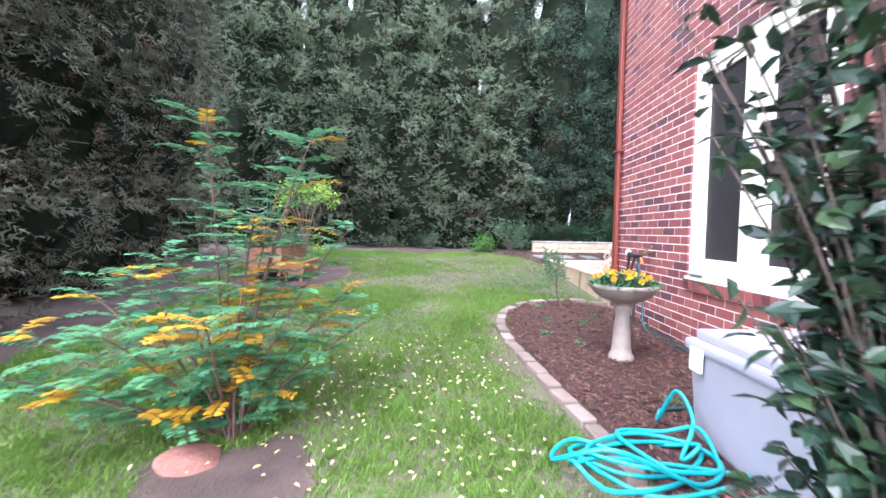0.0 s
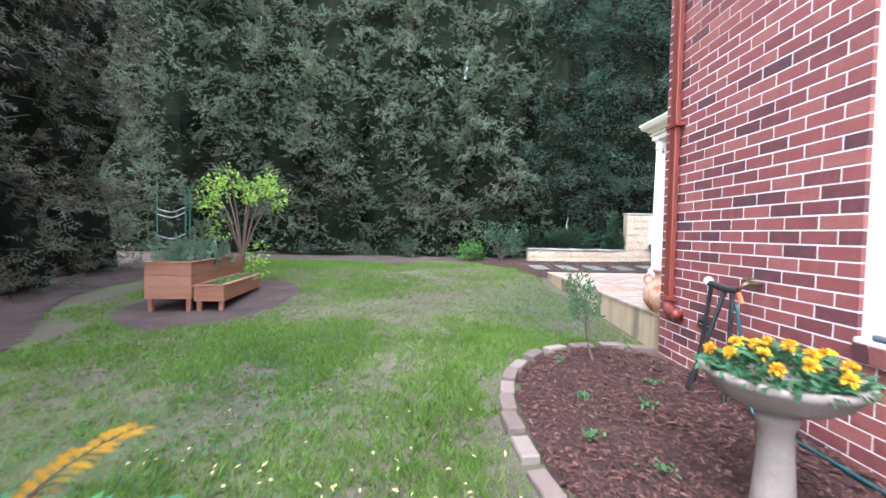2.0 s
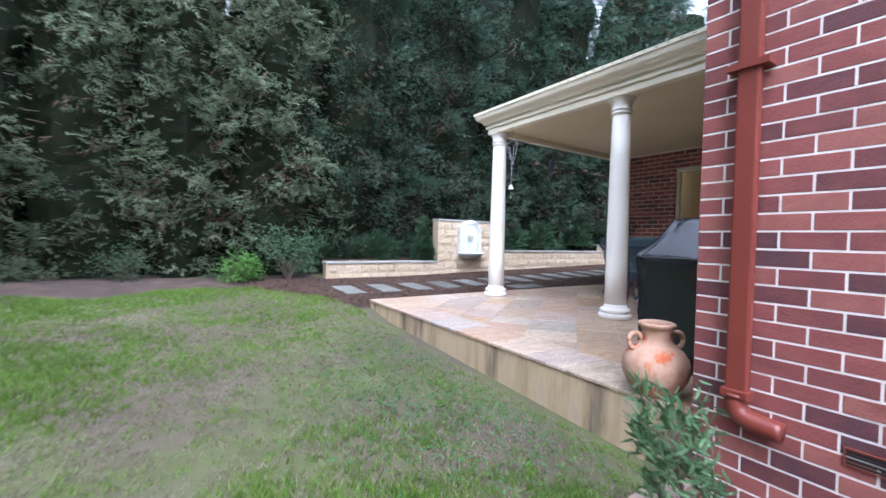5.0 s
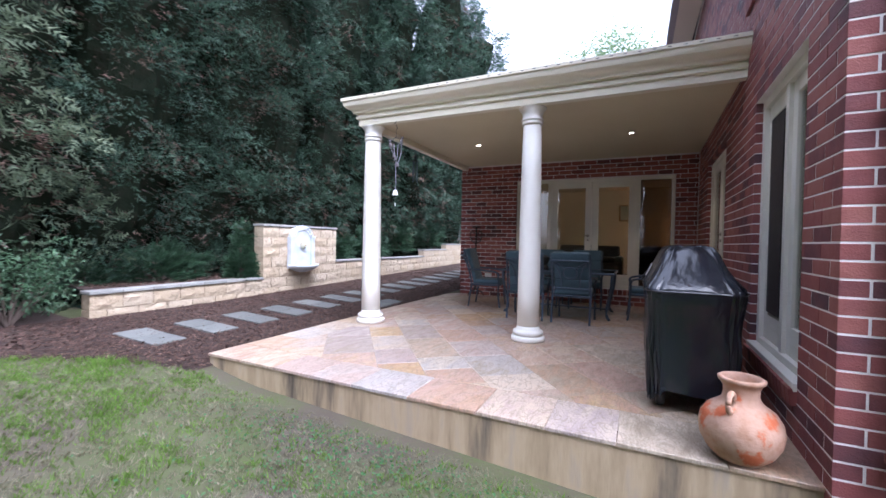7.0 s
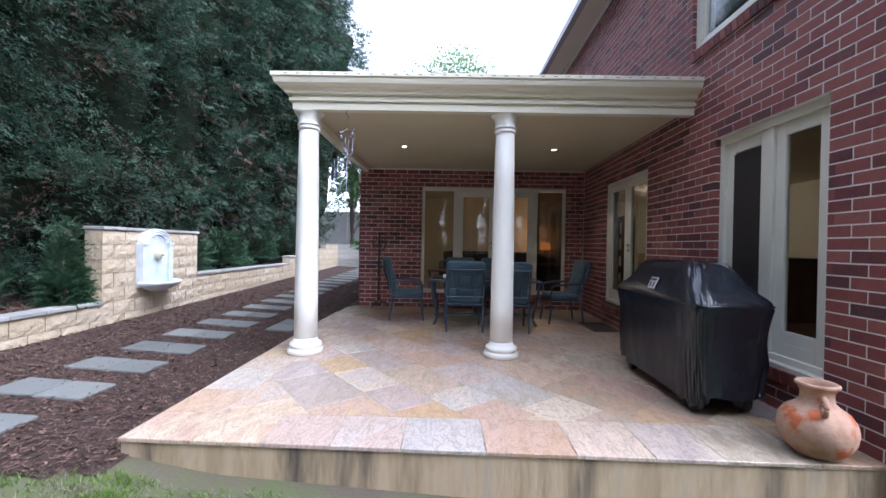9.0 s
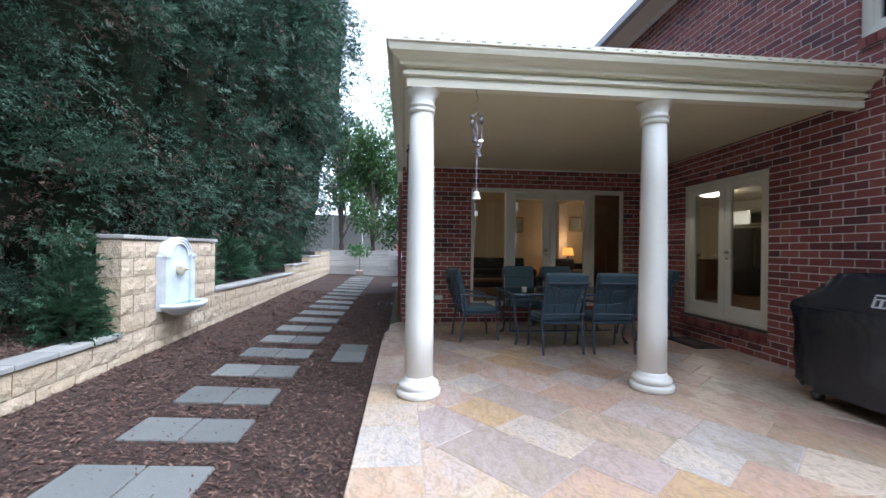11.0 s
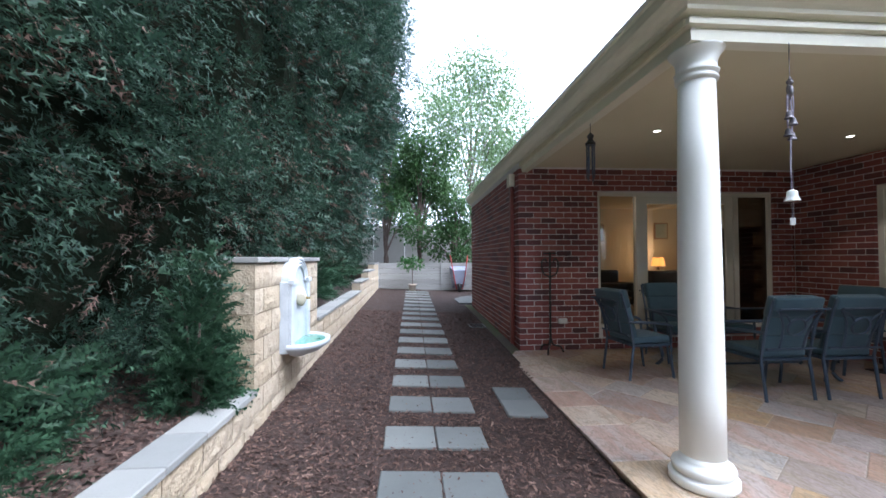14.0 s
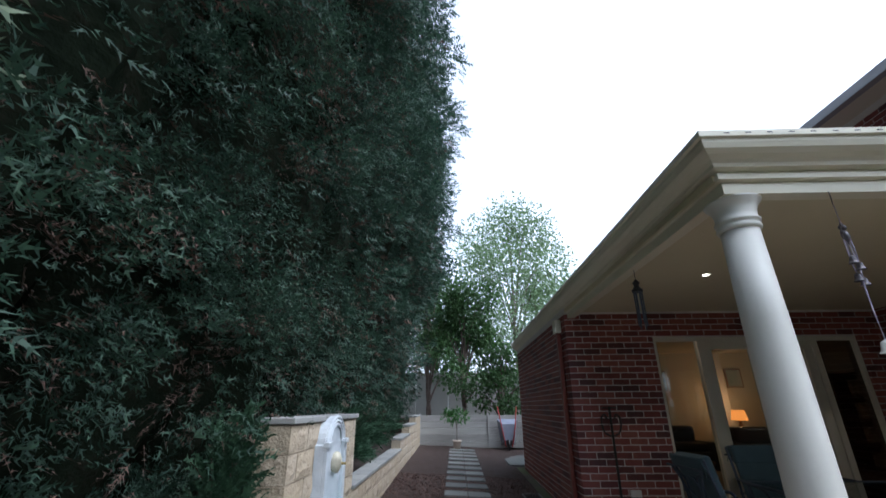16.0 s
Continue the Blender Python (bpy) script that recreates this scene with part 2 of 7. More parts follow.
    ln.new(tex(4.0, 9, 1.5), bp.inputs["Height"])
    ln.new(bp.outputs[0], bsdf.inputs["Normal"])
    return m


m_tile = flagstone_material()
m_grout = material("tile_bed", [(0.34, 0.28, 0.22), (0.44, 0.37, 0.30)], 0.9, scale=6, fine=80, bump=0.2)
BLOCKS = [(0.38, 0.30, 0.205), (0.45, 0.37, 0.27), (0.41, 0.325, 0.22), (0.48, 0.41, 0.325)]
m_block = material("split_face_block", BLOCKS, 0.9, scale=14, fine=55, bump=1.0, vary="object")
m_block_joint = material("block_joint", [(0.30, 0.23, 0.16), (0.40, 0.31, 0.22)], 0.95, scale=8, fine=80, bump=0.2)
m_cap = material("cap_stone", [(0.19, 0.19, 0.18), (0.26, 0.255, 0.24), (0.31, 0.30, 0.275)], 0.85, scale=5, fine=70, bump=0.25, vary="object")
m_soil = material("soil", [(0.03, 0.02, 0.016), (0.065, 0.043, 0.035), (0.105, 0.075, 0.06)], 0.95, scale=3, fine=60, bump=0.8)
m_path_mulch = material("path_mulch", [(0.016, 0.009, 0.007), (0.04, 0.022, 0.016), (0.075, 0.042, 0.031)], 0.9, scale=18, fine=90, bump=1.0)
m_path_chip = material("path_chip", [(0.022, 0.012, 0.009), (0.055, 0.029, 0.021), (0.085, 0.046, 0.034), (0.13, 0.075, 0.056), (0.30, 0.20, 0.15)], 0.85, scale=20, fine=90, bump=0.3, vary="island")
m_mulch_bed = material("mulch", [(0.018, 0.008, 0.007), (0.045, 0.019, 0.015), (0.07, 0.031, 0.024)], 0.9, scale=18, fine=90, bump=1.0)
m_chip = material("bark_chip", [(0.022, 0.009, 0.007), (0.055, 0.021, 0.016), (0.085, 0.034, 0.025), (0.13, 0.062, 0.043), (0.26, 0.15, 0.11)], 0.85, scale=20, fine=90, bump=0.3, vary="island")
m_lawn = material("lawn_soil", [(0.085, 0.066, 0.052), (0.10, 0.085, 0.058), (0.085, 0.105, 0.035), (0.13, 0.11, 0.08)], 0.95, scale=0.9, fine=40, bump=0.6, spread=1.6)
m_paver = material("grey_paver", [(0.10, 0.105, 0.10), (0.145, 0.15, 0.14), (0.20, 0.205, 0.19)], 0.8, scale=5, fine=60, bump=0.25, vary="object")
m_edging = material("edging_brick", [(0.13, 0.095, 0.078), (0.20, 0.15, 0.122), (0.26, 0.21, 0.175)], 0.85, scale=9, fine=70, bump=0.35, vary="object")
m_bark = material("tree_bark", [(0.07, 0.05, 0.04), (0.16, 0.12, 0.10)], 0.9, scale=12, fine=60, bump=0.7, stretch=(1, 1, 0.25))
m_twig = material("dead_twig", [(0.10, 0.065, 0.05), (0.22, 0.15, 0.12)], 0.9, scale=8, fine=60, bump=0.3, vary="island")
m_black = material("black_metal", [(0.012, 0.012, 0.013), (0.03, 0.03, 0.03)], 0.45, scale=10, fine=90, bump=0.1)
m_white = material("white_enamel", [(0.76, 0.76, 0.75), (0.82, 0.82, 0.80)], 0.35, scale=4, fine=40, bump=0.03)
m_roof = material("roof_tile", [(0.09, 0.07, 0.065), (0.15, 0.11, 0.10)], 0.8, scale=6, fine=60, bump=0.3)


def poly_mesh(v, name="mesh"):
    """A mesh of separate faces from an array (faces, corners, 3)."""
    v = np.asarray(v, dtype=np.float32)
    f, k, _ = v.shape
    me = bpy.data.meshes.new(name)
    me.vertices.add(f * k)
    me.vertices.foreach_set("co", v.reshape(-1))
    me.loops.add(f * k)
    me.loops.foreach_set("vertex_index", np.arange(f * k, dtype=np.int32))
    me.polygons.add(f)
    me.polygons.foreach_set("loop_start", np.arange(0, f * k, k, dtype=np.int32))
    me.update(calc_edges=True)
    return me


def unit(a):
    return a / np.maximum(1e-9, np.linalg.norm(a, axis=-1, keepdims=True))

# ---- ground ----
def sheet(name, inside, x0, x1, y0, y1, step, lift, mat_, label, kind="structure", rough=0.012):
    """A ground patch over the cells whose middle is inside, lying lift above the garden's slope."""
    nx, ny = int(round((x1 - x0) / step)), int(round((y1 - y0) / step))
    idx, verts, faces = {}, [], []

    def v(i, j):
        if (i, j) not in idx:
            x, y = x0 + i * step, y0 + j * step
            idx[(i, j)] = len(verts)
            verts.append((x, y, ground_z(x, y) + lift + rough * noise.noise((x * 2.1, y * 2.1, 3.0))))
        return idx[(i, j)]
    for i in range(nx):
        for j in range(ny):
            if inside(x0 + (i + 0.5) * step, y0 + (j + 0.5) * step):
                faces.append((v(i, j), v(i + 1, j), v(i + 1, j + 1), v(i, j + 1)))
    ob = part(name, mesh_from(verts, faces, name, True), mat_)
    return tagged(ob, label, name, "", kind)


gv, gf = [], []
gx = [-3000, -200, -40, -20, -12, -8, -6, -4, -2, 0, 1.0, 1.2, 1.4, 1.5, 1.6, 1.7, 1.8, 1.9, 2.0, 2.1, 2.2, 2.3, 2.4, 2.5, 2.6, 4, 4.5, 6, 8, 10, 14, 20, 34.5, 200, 3000]
gy = [-3000, -200, -30, -20, -10, -4, -2, 0, 2, 4, 5, 5.5, 6, 7, 8, 9, 10, 10.4, 10.9, 12, 14, 20, 40, 200, 3000]
for yy in gy:
    for xx in gx:
        gv.append((xx, yy, ground_z(xx, yy)))
for j in range(len(gy) - 1):
    for i in range(len(gx) - 1):
        a = j * len(gx) + i
        gf.append((a, a + 1, a + 1 + len(gx), a + len(gx)))
tagged(part("ground", mesh_from(gv, gf, "ground", True), m_lawn), "patchy green lawn with bare earth showing through", "lawn", "", "structure")

BED = [(2.3, 5.86), (1.75, 5.84), (1.32, 5.74), (0.98, 5.48), (0.76, 5.08), (0.66, 4.6), (0.66, 4.1), (0.74, 3.5), (0.82, 3.0), (0.9, 2.5), (0.96, 2.0), (1.0, 1.4), (1.02, 0.6), (1.02, -1.0)]
bed_line = smooth_line([(x, y, 0) for x, y in BED], 6)
_by = np.array([p.y for p in bed_line])[::-1]
_bx = np.array([p.x for p in bed_line])[::-1]


def in_bed(x, y):
    return x < 2.3 and -1 < y < 5.84 and x > float(np.interp(y, _by, _bx)) + 0.02


def path_edge(y):
    return 1.55 + 0.35 * math.sin(y * 1.3) - 0.30 * (y - 12)


def in_path(x, y):
    return (x > path_edge(y) and 10.64 < y < 13.5 and x < 17.6) or (x > 13.6 and 9.0 < y <= 10.64 and x < 17.6)


def in_soil(x, y):
    w = 0.25 * math.sin(x * 1.7) + 0.2 * math.sin(x * 3.1 + 1)
    under_back = y > 12.55 + w and x < 2.6
    left_x = -3.0 - (y - 2.5) * 0.33 + 0.3 * math.sin(y * 1.4)
    under_left = x < left_x and y < 13.5
    box_patch = ((x + 2.95) / 1.0) ** 2 + ((y - 7.9) / 1.6) ** 2 < 1
    return under_back or under_left or box_patch


def in_patch(x, y):
    return ((x + 0.95) / 0.46) ** 2 + ((y - 1.85) / 0.46) ** 2 < 0.85 + 0.9 * noise.noise((x * 2.5, y * 2.5, 1.0))


sheet("garden_bed", in_bed, 0.6, 2.32, -1.0, 5.9, 0.08, 0.03, m_mulch_bed, "bark mulch garden bed beside the brick wall")
sheet("mulch_path", in_path, 0.2, 17.6, 9.0, 13.52, 0.1, 0.012, m_path_mulch, "dark bark mulch side path with stepping stones")
sheet("bare_soil", in_soil, -14, 2.6, -6, 14.4, 0.1, 0.01, m_soil, "bare brown soil under the conifer hedge")
sheet("soil_patch", in_patch, -2.2, 0.0, 0.4, 3.0, 0.035, 0.012, m_soil, "bare soil round the foot of the feathery shrub")
sheet("raised_soil", lambda x, y: True, 2.9, 17.6, 13.5, 16.0, 0.25, 0.32, m_soil, "dark soil behind the block retaining wall")


# ---- walls ----
def wall_body(name, axis, face, back, u0, u1, z0, z1, openings, label):
    """A wall with openings that go through it. axis 'x': it runs along x. openings: (u0, u1, z0, z1)."""
    us = sorted({u0, u1, *[min(max(o[k], u0), u1) for o in openings for k in (0, 1)]})
    zs = sorted({z0, z1, *[min(max(o[k], z0), z1) for o in openings for k in (2, 3)]})
    bm = bmesh.new()
    for ua, ub in zip(us, us[1:]):
        for za, zb in zip(zs, zs[1:]):
            cu, cz = (ua + ub) / 2, (za + zb) / 2
            if any(o[0] < cu < o[1] and o[2] < cz < o[3] for o in openings):
                continue
            lo, hi = min(face, back), max(face, back)
            add_box(bm, *((ua, lo, za, ub, hi, zb) if axis == "x" else (lo, ua, za, hi, ub, zb)))
    bmesh.ops.remove_doubles(bm, verts=bm.verts, dist=1e-5)
    bm.verts.index_update()
    seen = {}
    for f in bm.faces:
        seen.setdefault(tuple(sorted(v.index for v in f.verts)), []).append(f)
    bmesh.ops.delete(bm, geom=[f for fs in seen.values() if len(fs) > 1 for f in fs], context="FACES_ONLY")
    ob = part(name, bm, m_mortar)
    return tagged(ob, label, "wall", "", "structure")


X_A, Y_R, X_B, Y_S = 2.28, 5.80, 8.45, 10.41      # the four brick faces
X_P, Y_C = 2.35, 5.93                              # the house corner, before its walls are turned
FLOOR, CEIL = 0.81, 3.67
W1 = (2.45, 4.00, 1.10, 3.12)
W2 = (2.88, 4.16, 1.16, 3.21)
FD = (5.63, 7.27, 1.14, 3.24)
UP = (3.14, 4.62, 4.28, 5.60)
BW = (6.16, 9.14, 1.12, 3.29)
J = 0.0025
grow = lambda o: (o[0] - J, o[1] + J, o[2] - J, o[3] + J)
wall_garden = wall_body("wall_garden", "y", X_A + J, X_A + 0.25, -3.0, Y_C - J, -0.2, 6.55, [grow(W1)], "red brick house wall facing the lawn")
INNER = (8.75, 13.0, 1.10, 3.55)                  # wide opening between living room and kitchen
wall_patio = wall_body("wall_patio", "x", Y_R - J, Y_R - 0.25, X_P + 0.25, 18.0, 0.2, 6.55, [grow(W2), grow(FD), grow(UP), INNER], "red brick house wall along the patio")
wall_living = wall_body("wall_living", "y", X_B + J, X_B + 0.25, Y_R, Y_S - J, 0.2, CEIL + 0.12, [grow(BW)], "red brick wall at the back of the patio")
wall_side = wall_body("wall_side", "x", Y_S - J, Y_S - 0.25, X_B + 0.25, 13.5, 0.2, CEIL + 0.12, [], "red brick side wall along the mulch path")
tagged(part("wall_far", boxes((13.25, Y_R, 0.2, 13.5, Y_S - 0.25, CEIL + 0.12)), m_mortar), "plain wall closing the single-storey wing", "wall", "", "structure")
tagged(part("wall_south", boxes((X_A + 0.25, -3.0, -0.2, 18.0, -2.75, 6.55)), m_mortar), "plain wall closing the house", "wall", "", "structure")
tagged(part("wall_east", boxes((17.75, -2.75, -0.2, 18.0, Y_R - 0.25, 6.55)), m_mortar), "plain wall closing the house", "wall", "", "structure")

# ---- patio slab, roof and columns ----
def edge_x(y):
    """The patio's lawn edge runs slightly askew to the house."""
    return 2.415 + (y - Y_R) * 0.026


def slab_body():
    pts = [(edge_x(Y_R) + 0.015, Y_R), (X_B, Y_R), (X_B, 10.66), (edge_x(10.66) + 0.015, 10.66)]
    bm = bmesh.new()
    lo = [bm.verts.new((x, y, 0.25)) for x, y in pts]
    hi = [bm.verts.new((x, y, FLOOR - 0.022)) for x, y in pts]
    bm.faces.new(hi)
    for i in range(4):
        bm.faces.new((lo[i], lo[(i + 1) % 4], hi[(i + 1) % 4], hi[i]))
    return bm


slab = tagged(part("patio_slab", slab_body(), m_concrete), "raised concrete patio slab with stained ochre sides", "patio", "", "structure")
tagged(part("ceiling", boxes((4.56, Y_R, CEIL, X_B, 10.40, CEIL + 0.05)), m_ceiling), "cream plastered patio ceiling", "ceiling", "", "structure")
PROFILE = [(0.0, 3.58), (0.0, 3.65), (-0.008, 3.655), (-0.008, 3.665), (0.03, 3.672), (0.03, 3.705), (0.005, 3.712), (0.005, 3.735), (0.06, 3.742), (0.065, 3.765),
           (0.085, 3.785), (0.12, 3.80), (0.15, 3.825), (0.162, 3.86), (0.162, 3.885), (0.182, 3.89), (0.182, 3.93), (0.165, 3.93), (0.160, 3.90), (-0.10, 3.90), (-0.10, 3.58)]
XF, YF = 4.55, 10.36
roof_edge = thing("verandah_fascia", "cream painted stepped fascia and gutter of the verandah", "fascia", kind="structure")


def mitred(profile, corner_first):
    """The front and the side run of the gutter, mitred at the outer corner."""
    bm = bmesh.new()
    ring_a, ring_b, ring_c = [], [], []
    for d, z in profile:
        ring_a.append(bm.verts.new((XF - d, Y_R + 0.004, z)))
        ring_b.append(bm.verts.new((XF - d, YF + d, z)))
        ring_c.append(bm.verts.new((13.7, YF + d, z)))
    n = len(profile)
    pair = (ring_a, ring_b) if corner_first else (ring_b, ring_c)
    for i in range(n):
        bm.faces.new((pair[0][i], pair[0][(i + 1) % n], pair[1][(i + 1) % n], pair[1][i]))
    bm.faces.new(pair[0])
    bm.faces.new(pair[1][::-1])
    return bm


part("gutter_front", mitred(PROFILE, True), m_trim, roof_edge)
part("gutter_side", mitred(PROFILE, False), m_trim, roof_edge)
bm = bmesh.new()
for k in range(34):                                 # overflow slots along the gutter's lip
    y = 6.0 + k * 0.132
    add_box(bm, XF - 0.1835, y, 3.906, XF - 0.1815, y + 0.035, 3.912)
part("overflow_slots", bm, m_black, roof_edge, "small dark overflow slots")
verandah_roof = thing("verandah_roof", "low dark tiled roof over the verandah", "roof", kind="structure")
rv = [(4.40, Y_R, 3.93), (4.40, 10.50, 3.93), (13.7, 10.50, 3.93), (13.7, 8.2, 4.50), (6.7, 8.2, 4.50), (13.7, Y_R, 4.50), (6.7, Y_R, 4.50)]
part("roof_covering", mesh_from(rv, [(0, 1, 4, 6), (1, 2, 3, 4), (4, 3, 5, 6)], "roof"), m_roof, verandah_roof)
part("grout", boxes((2.62, Y_R + 0.004, FLOOR - 0.0215, X_B - 0.003, 10.655, FLOOR - 0.004)), m_grout, slab, "sandy grout between the flagstones")
# upper storey eaves and roof
eaves = thing("upper_eaves", "grey gutter and soffit of the upper storey", "eaves", kind="structure")
part("soffit", boxes((1.75, Y_R, 6.50, 18.5, Y_R + 0.38, 6.55), (1.75, -3.4, 6.50, X_A, Y_R, 6.55)), m_cream, eaves)
m_gutter = material("grey_gutter", [(0.30, 0.30, 0.31), (0.40, 0.40, 0.41)], 0.45, scale=4, fine=40, bump=0.05)
part("gutter", boxes((1.62, Y_R + 0.38, 6.49, 18.6, Y_R + 0.50, 6.64), (1.62, -3.5, 6.49, 1.75, Y_R + 0.38, 6.64), bevel=0.01), m_gutter, eaves)
part("roof", mesh_from([(1.7, -3.5, 6.62), (1.7, 6.25, 6.62), (18.5, 6.25, 6.62), (18.5, -3.5, 6.62), (6.5, 1.4, 8.6), (14, 1.4, 8.6)], [(0, 1, 4), (1, 2, 5, 4), (2, 3, 5), (3, 0, 4, 5)], "roof"), m_roof, eaves)


def verandah_column(x, y):
    c = thing("verandah_column", "round cream Tuscan column standing on the patio", "column", "verandah columns", at=(x, y, FLOOR))
    top = 3.58 - FLOOR
    part("base", lathe([(0.185, 0), (0.20, 0.012), (0.20, 0.05), (0.19, 0.062), (0.165, 0.066), (0.165, 0.075), (0.178, 0.085), (0.182, 0.105), (0.175, 0.125), (0.15, 0.134), (0.14, 0.15), (0.132, 0.18)], 40), m_column, c, smooth=True)
    part("shaft", lathe([(0.1315, 0.17), (0.13, 0.6), (0.126, 1.3), (0.118, 2.0), (0.108, top - 0.2)], 40), m_column, c, smooth=True)
    part("capital", lathe([(0.108, top - 0.205), (0.124, top - 0.196), (0.127, top - 0.185), (0.122, top - 0.172), (0.114, top - 0.168), (0.114, top - 0.155), (0.129, top - 0.15), (0.131, top - 0.138), (0.12, top - 0.13), (0.118, top - 0.10), (0.124, top - 0.065), (0.138, top - 0.035), (0.158, top - 0.012), (0.164, top)], 40), m_column, c, smooth=True)
    return c


verandah_column(4.70, 10.22)
verandah_column(4.72, 7.95)


# ---- windows and glazed doors ----
def frame_rect(bm, axis, at0, at1, u0, u1, z0, z1, w):
    """Four bars round an opening; at0..at1 is the depth."""
    rows = [(u0, u0 + w, z0, z1), (u1 - w, u1, z0, z1), (u0 + w, u1 - w, z0, z0 + w), (u0 + w, u1 - w, z1 - w, z1)]
    for ua, ub, za, zb in rows:
        add_box(bm, *((ua, at0, za, ub, at1, zb) if axis == "x" else (at0, ua, za, at1, ub, zb)), bevel=0.006)


def pane_box(axis, at0, at1, u0, u1, z0, z1):
    return boxes((u0, at0, z0, u1, at1, z1) if axis == "x" else (at0, u0, z0, at1, u1, z1))


def leaf(parent, axis, at0, at1, u0, u1, z0, z1, w, name="sash", bottom=None, pane_mat=None):
    """One sash or door leaf with its pane."""
    bm = bmesh.new()
    frame_rect(bm, axis, at0, at1, u0, u1, z0, z1, w)
    if bottom:
        add_box(bm, *((u0 + w, at0, z0 + w, u1 - w, at1, z0 + bottom) if axis == "x" else (at0, u0 + w, z0 + w, at1, u1 - w, z0 + bottom)))
    s = part(name, bm, m_window, parent)
    mid = (at0 + at1) / 2
    p = part("pane", pane_box(axis, mid - 0.003, mid + 0.003, u0 + w - 0.005, u1 - w + 0.005, z0 + (bottom or w) - 0.005, z1 - w + 0.005), pane_mat or m_glass, s, "clear glass pane")
    if pane_mat is None:
        p.visible_shadow = False
    return s


def lever(parent, x, y, z, along, out):
    bm = bmesh.new()
    o, a = Vector(out), Vector(along)
    p = Vector((x, y, z))
    tube([p, p + o * 0.05, p + o * 0.055 + a * 0.10], 0.009, 8, bm)
    tube([p, p + o * 0.012], 0.028, 14, bm)
    tube([p - Vector((0, 0, 0.09)), p - Vector((0, 0, 0.09)) + o * 0.012], 0.02, 12, bm)
    part("handle", bm, material("brushed_metal", [(0.35, 0.32, 0.26), (0.45, 0.42, 0.35)], 0.35, metal=0.9, bump=0.05), parent, "brushed metal lever handle", True)


# window in the garden wall: cream frame, two sashes with dark screens
w1 = tagged(part("window_1", bmesh.new(), m_window), "cream timber window with dark fly screens", "window", "", "structure")
bm = bmesh.new()
frame_rect(bm, "y", X_A + 0.02, X_A + 0.14, *W1, 0.11)
add_box(bm, X_A + 0.025, 3.10, W1[2] + 0.06, X_A + 0.13, 3.28, W1[3] - 0.06, bevel=0.005)
part("window_frame", bm, m_window, w1)
for ua, ub in ((2.55, 3.12), (3.26, 3.90)):
    s = leaf(w1, "y", X_A + 0.035, X_A + 0.085, ua, ub, W1[2] + 0.10, W1[3] - 0.10, 0.085, pane_mat=m_screen)
part("window_sill", boxes((X_A - 0.03, W1[0] + 0.01, W1[2] - 0.035, X_A + 0.10, W1[1] - 0.01, W1[2] + 0.012), bevel=0.006), m_window, w1)
part("catch", boxes((X_A - 0.035, 3.72, W1[2] + 0.013, X_A - 0.005, 3.90, W1[2] + 0.045), bevel=0.012), material("catch_grey", [(0.10, 0.11, 0.14), (0.16, 0.17, 0.2)], 0.5), w1, "grey stay lying on the sill")

# glazed door beside the barbecue
w2 = tagged(part("door_1", bmesh.new(), m_window), "cream framed glazed door and side light", "door", "", "structure")
bm = bmesh.new()
frame_rect(bm, "x", Y_R - 0.16, Y_R - 0.05, *W2, 0.07)
add_box(bm, 3.473, Y_R - 0.15, W2[2] + 0.06, 3.539, Y_R - 0.06, W2[3] - 0.06)
add_box(bm, W2[0], Y_R - 0.05, W2[2] - 0.03, W2[1], Y_R + 0.02, W2[2] + 0.02, bevel=0.005)
part("door_frame", bm, m_window, w2)
leaf(w2, "x", Y_R - 0.13, Y_R - 0.085, 2.95, 3.473, W2[2] + 0.07, W2[3] - 0.07, 0.10, "door_leaf", 0.2)
leaf(w2, "x", Y_R - 0.13, Y_R - 0.085, 3.539, 4.09, W2[2] + 0.07, W2[3] - 0.07, 0.11, "door_leaf", 0.2)
part("fly_screen", boxes((3.645, Y_R - 0.082, W2[2] + 0.3, 3.985, Y_R - 0.076, W2[3] - 0.2)), m_screen, w2, "dark insect screen")

# french doors to the kitchen
fd = tagged(part("door_2", bmesh.new(), m_window), "cream french doors with tall glass panes, closed", "door", "", "structure")
bm = bmesh.new()
frame_rect(bm, "x", Y_R - 0.15, Y_R - 0.05, *FD, 0.08)
part("door_frame", bm, m_window, fd)
d1 = leaf(fd, "x", Y_R - 0.12, Y_R - 0.075, 5.71, 6.445, FD[2] + 0.05, FD[3] - 0.08, 0.11, "door_leaf", 0.20)
d2 = leaf(fd, "x", Y_R - 0.12, Y_R - 0.075, 6.455, 7.19, FD[2] + 0.05, FD[3] - 0.08, 0.11, "door_leaf", 0.20)
lever(d1, 6.395, Y_R - 0.075, 2.15, (-1, 0, 0), (0, 1, 0))
part("threshold", boxes((FD[0], Y_R - 0.05, FD[2] - 0.004, FD[1], Y_R + 0.012, FD[2] + 0.03), bevel=0.004), material("dark_sill", [(0.06, 0.045, 0.035), (0.10, 0.075, 0.06)], 0.6), fd, "dark timber threshold")

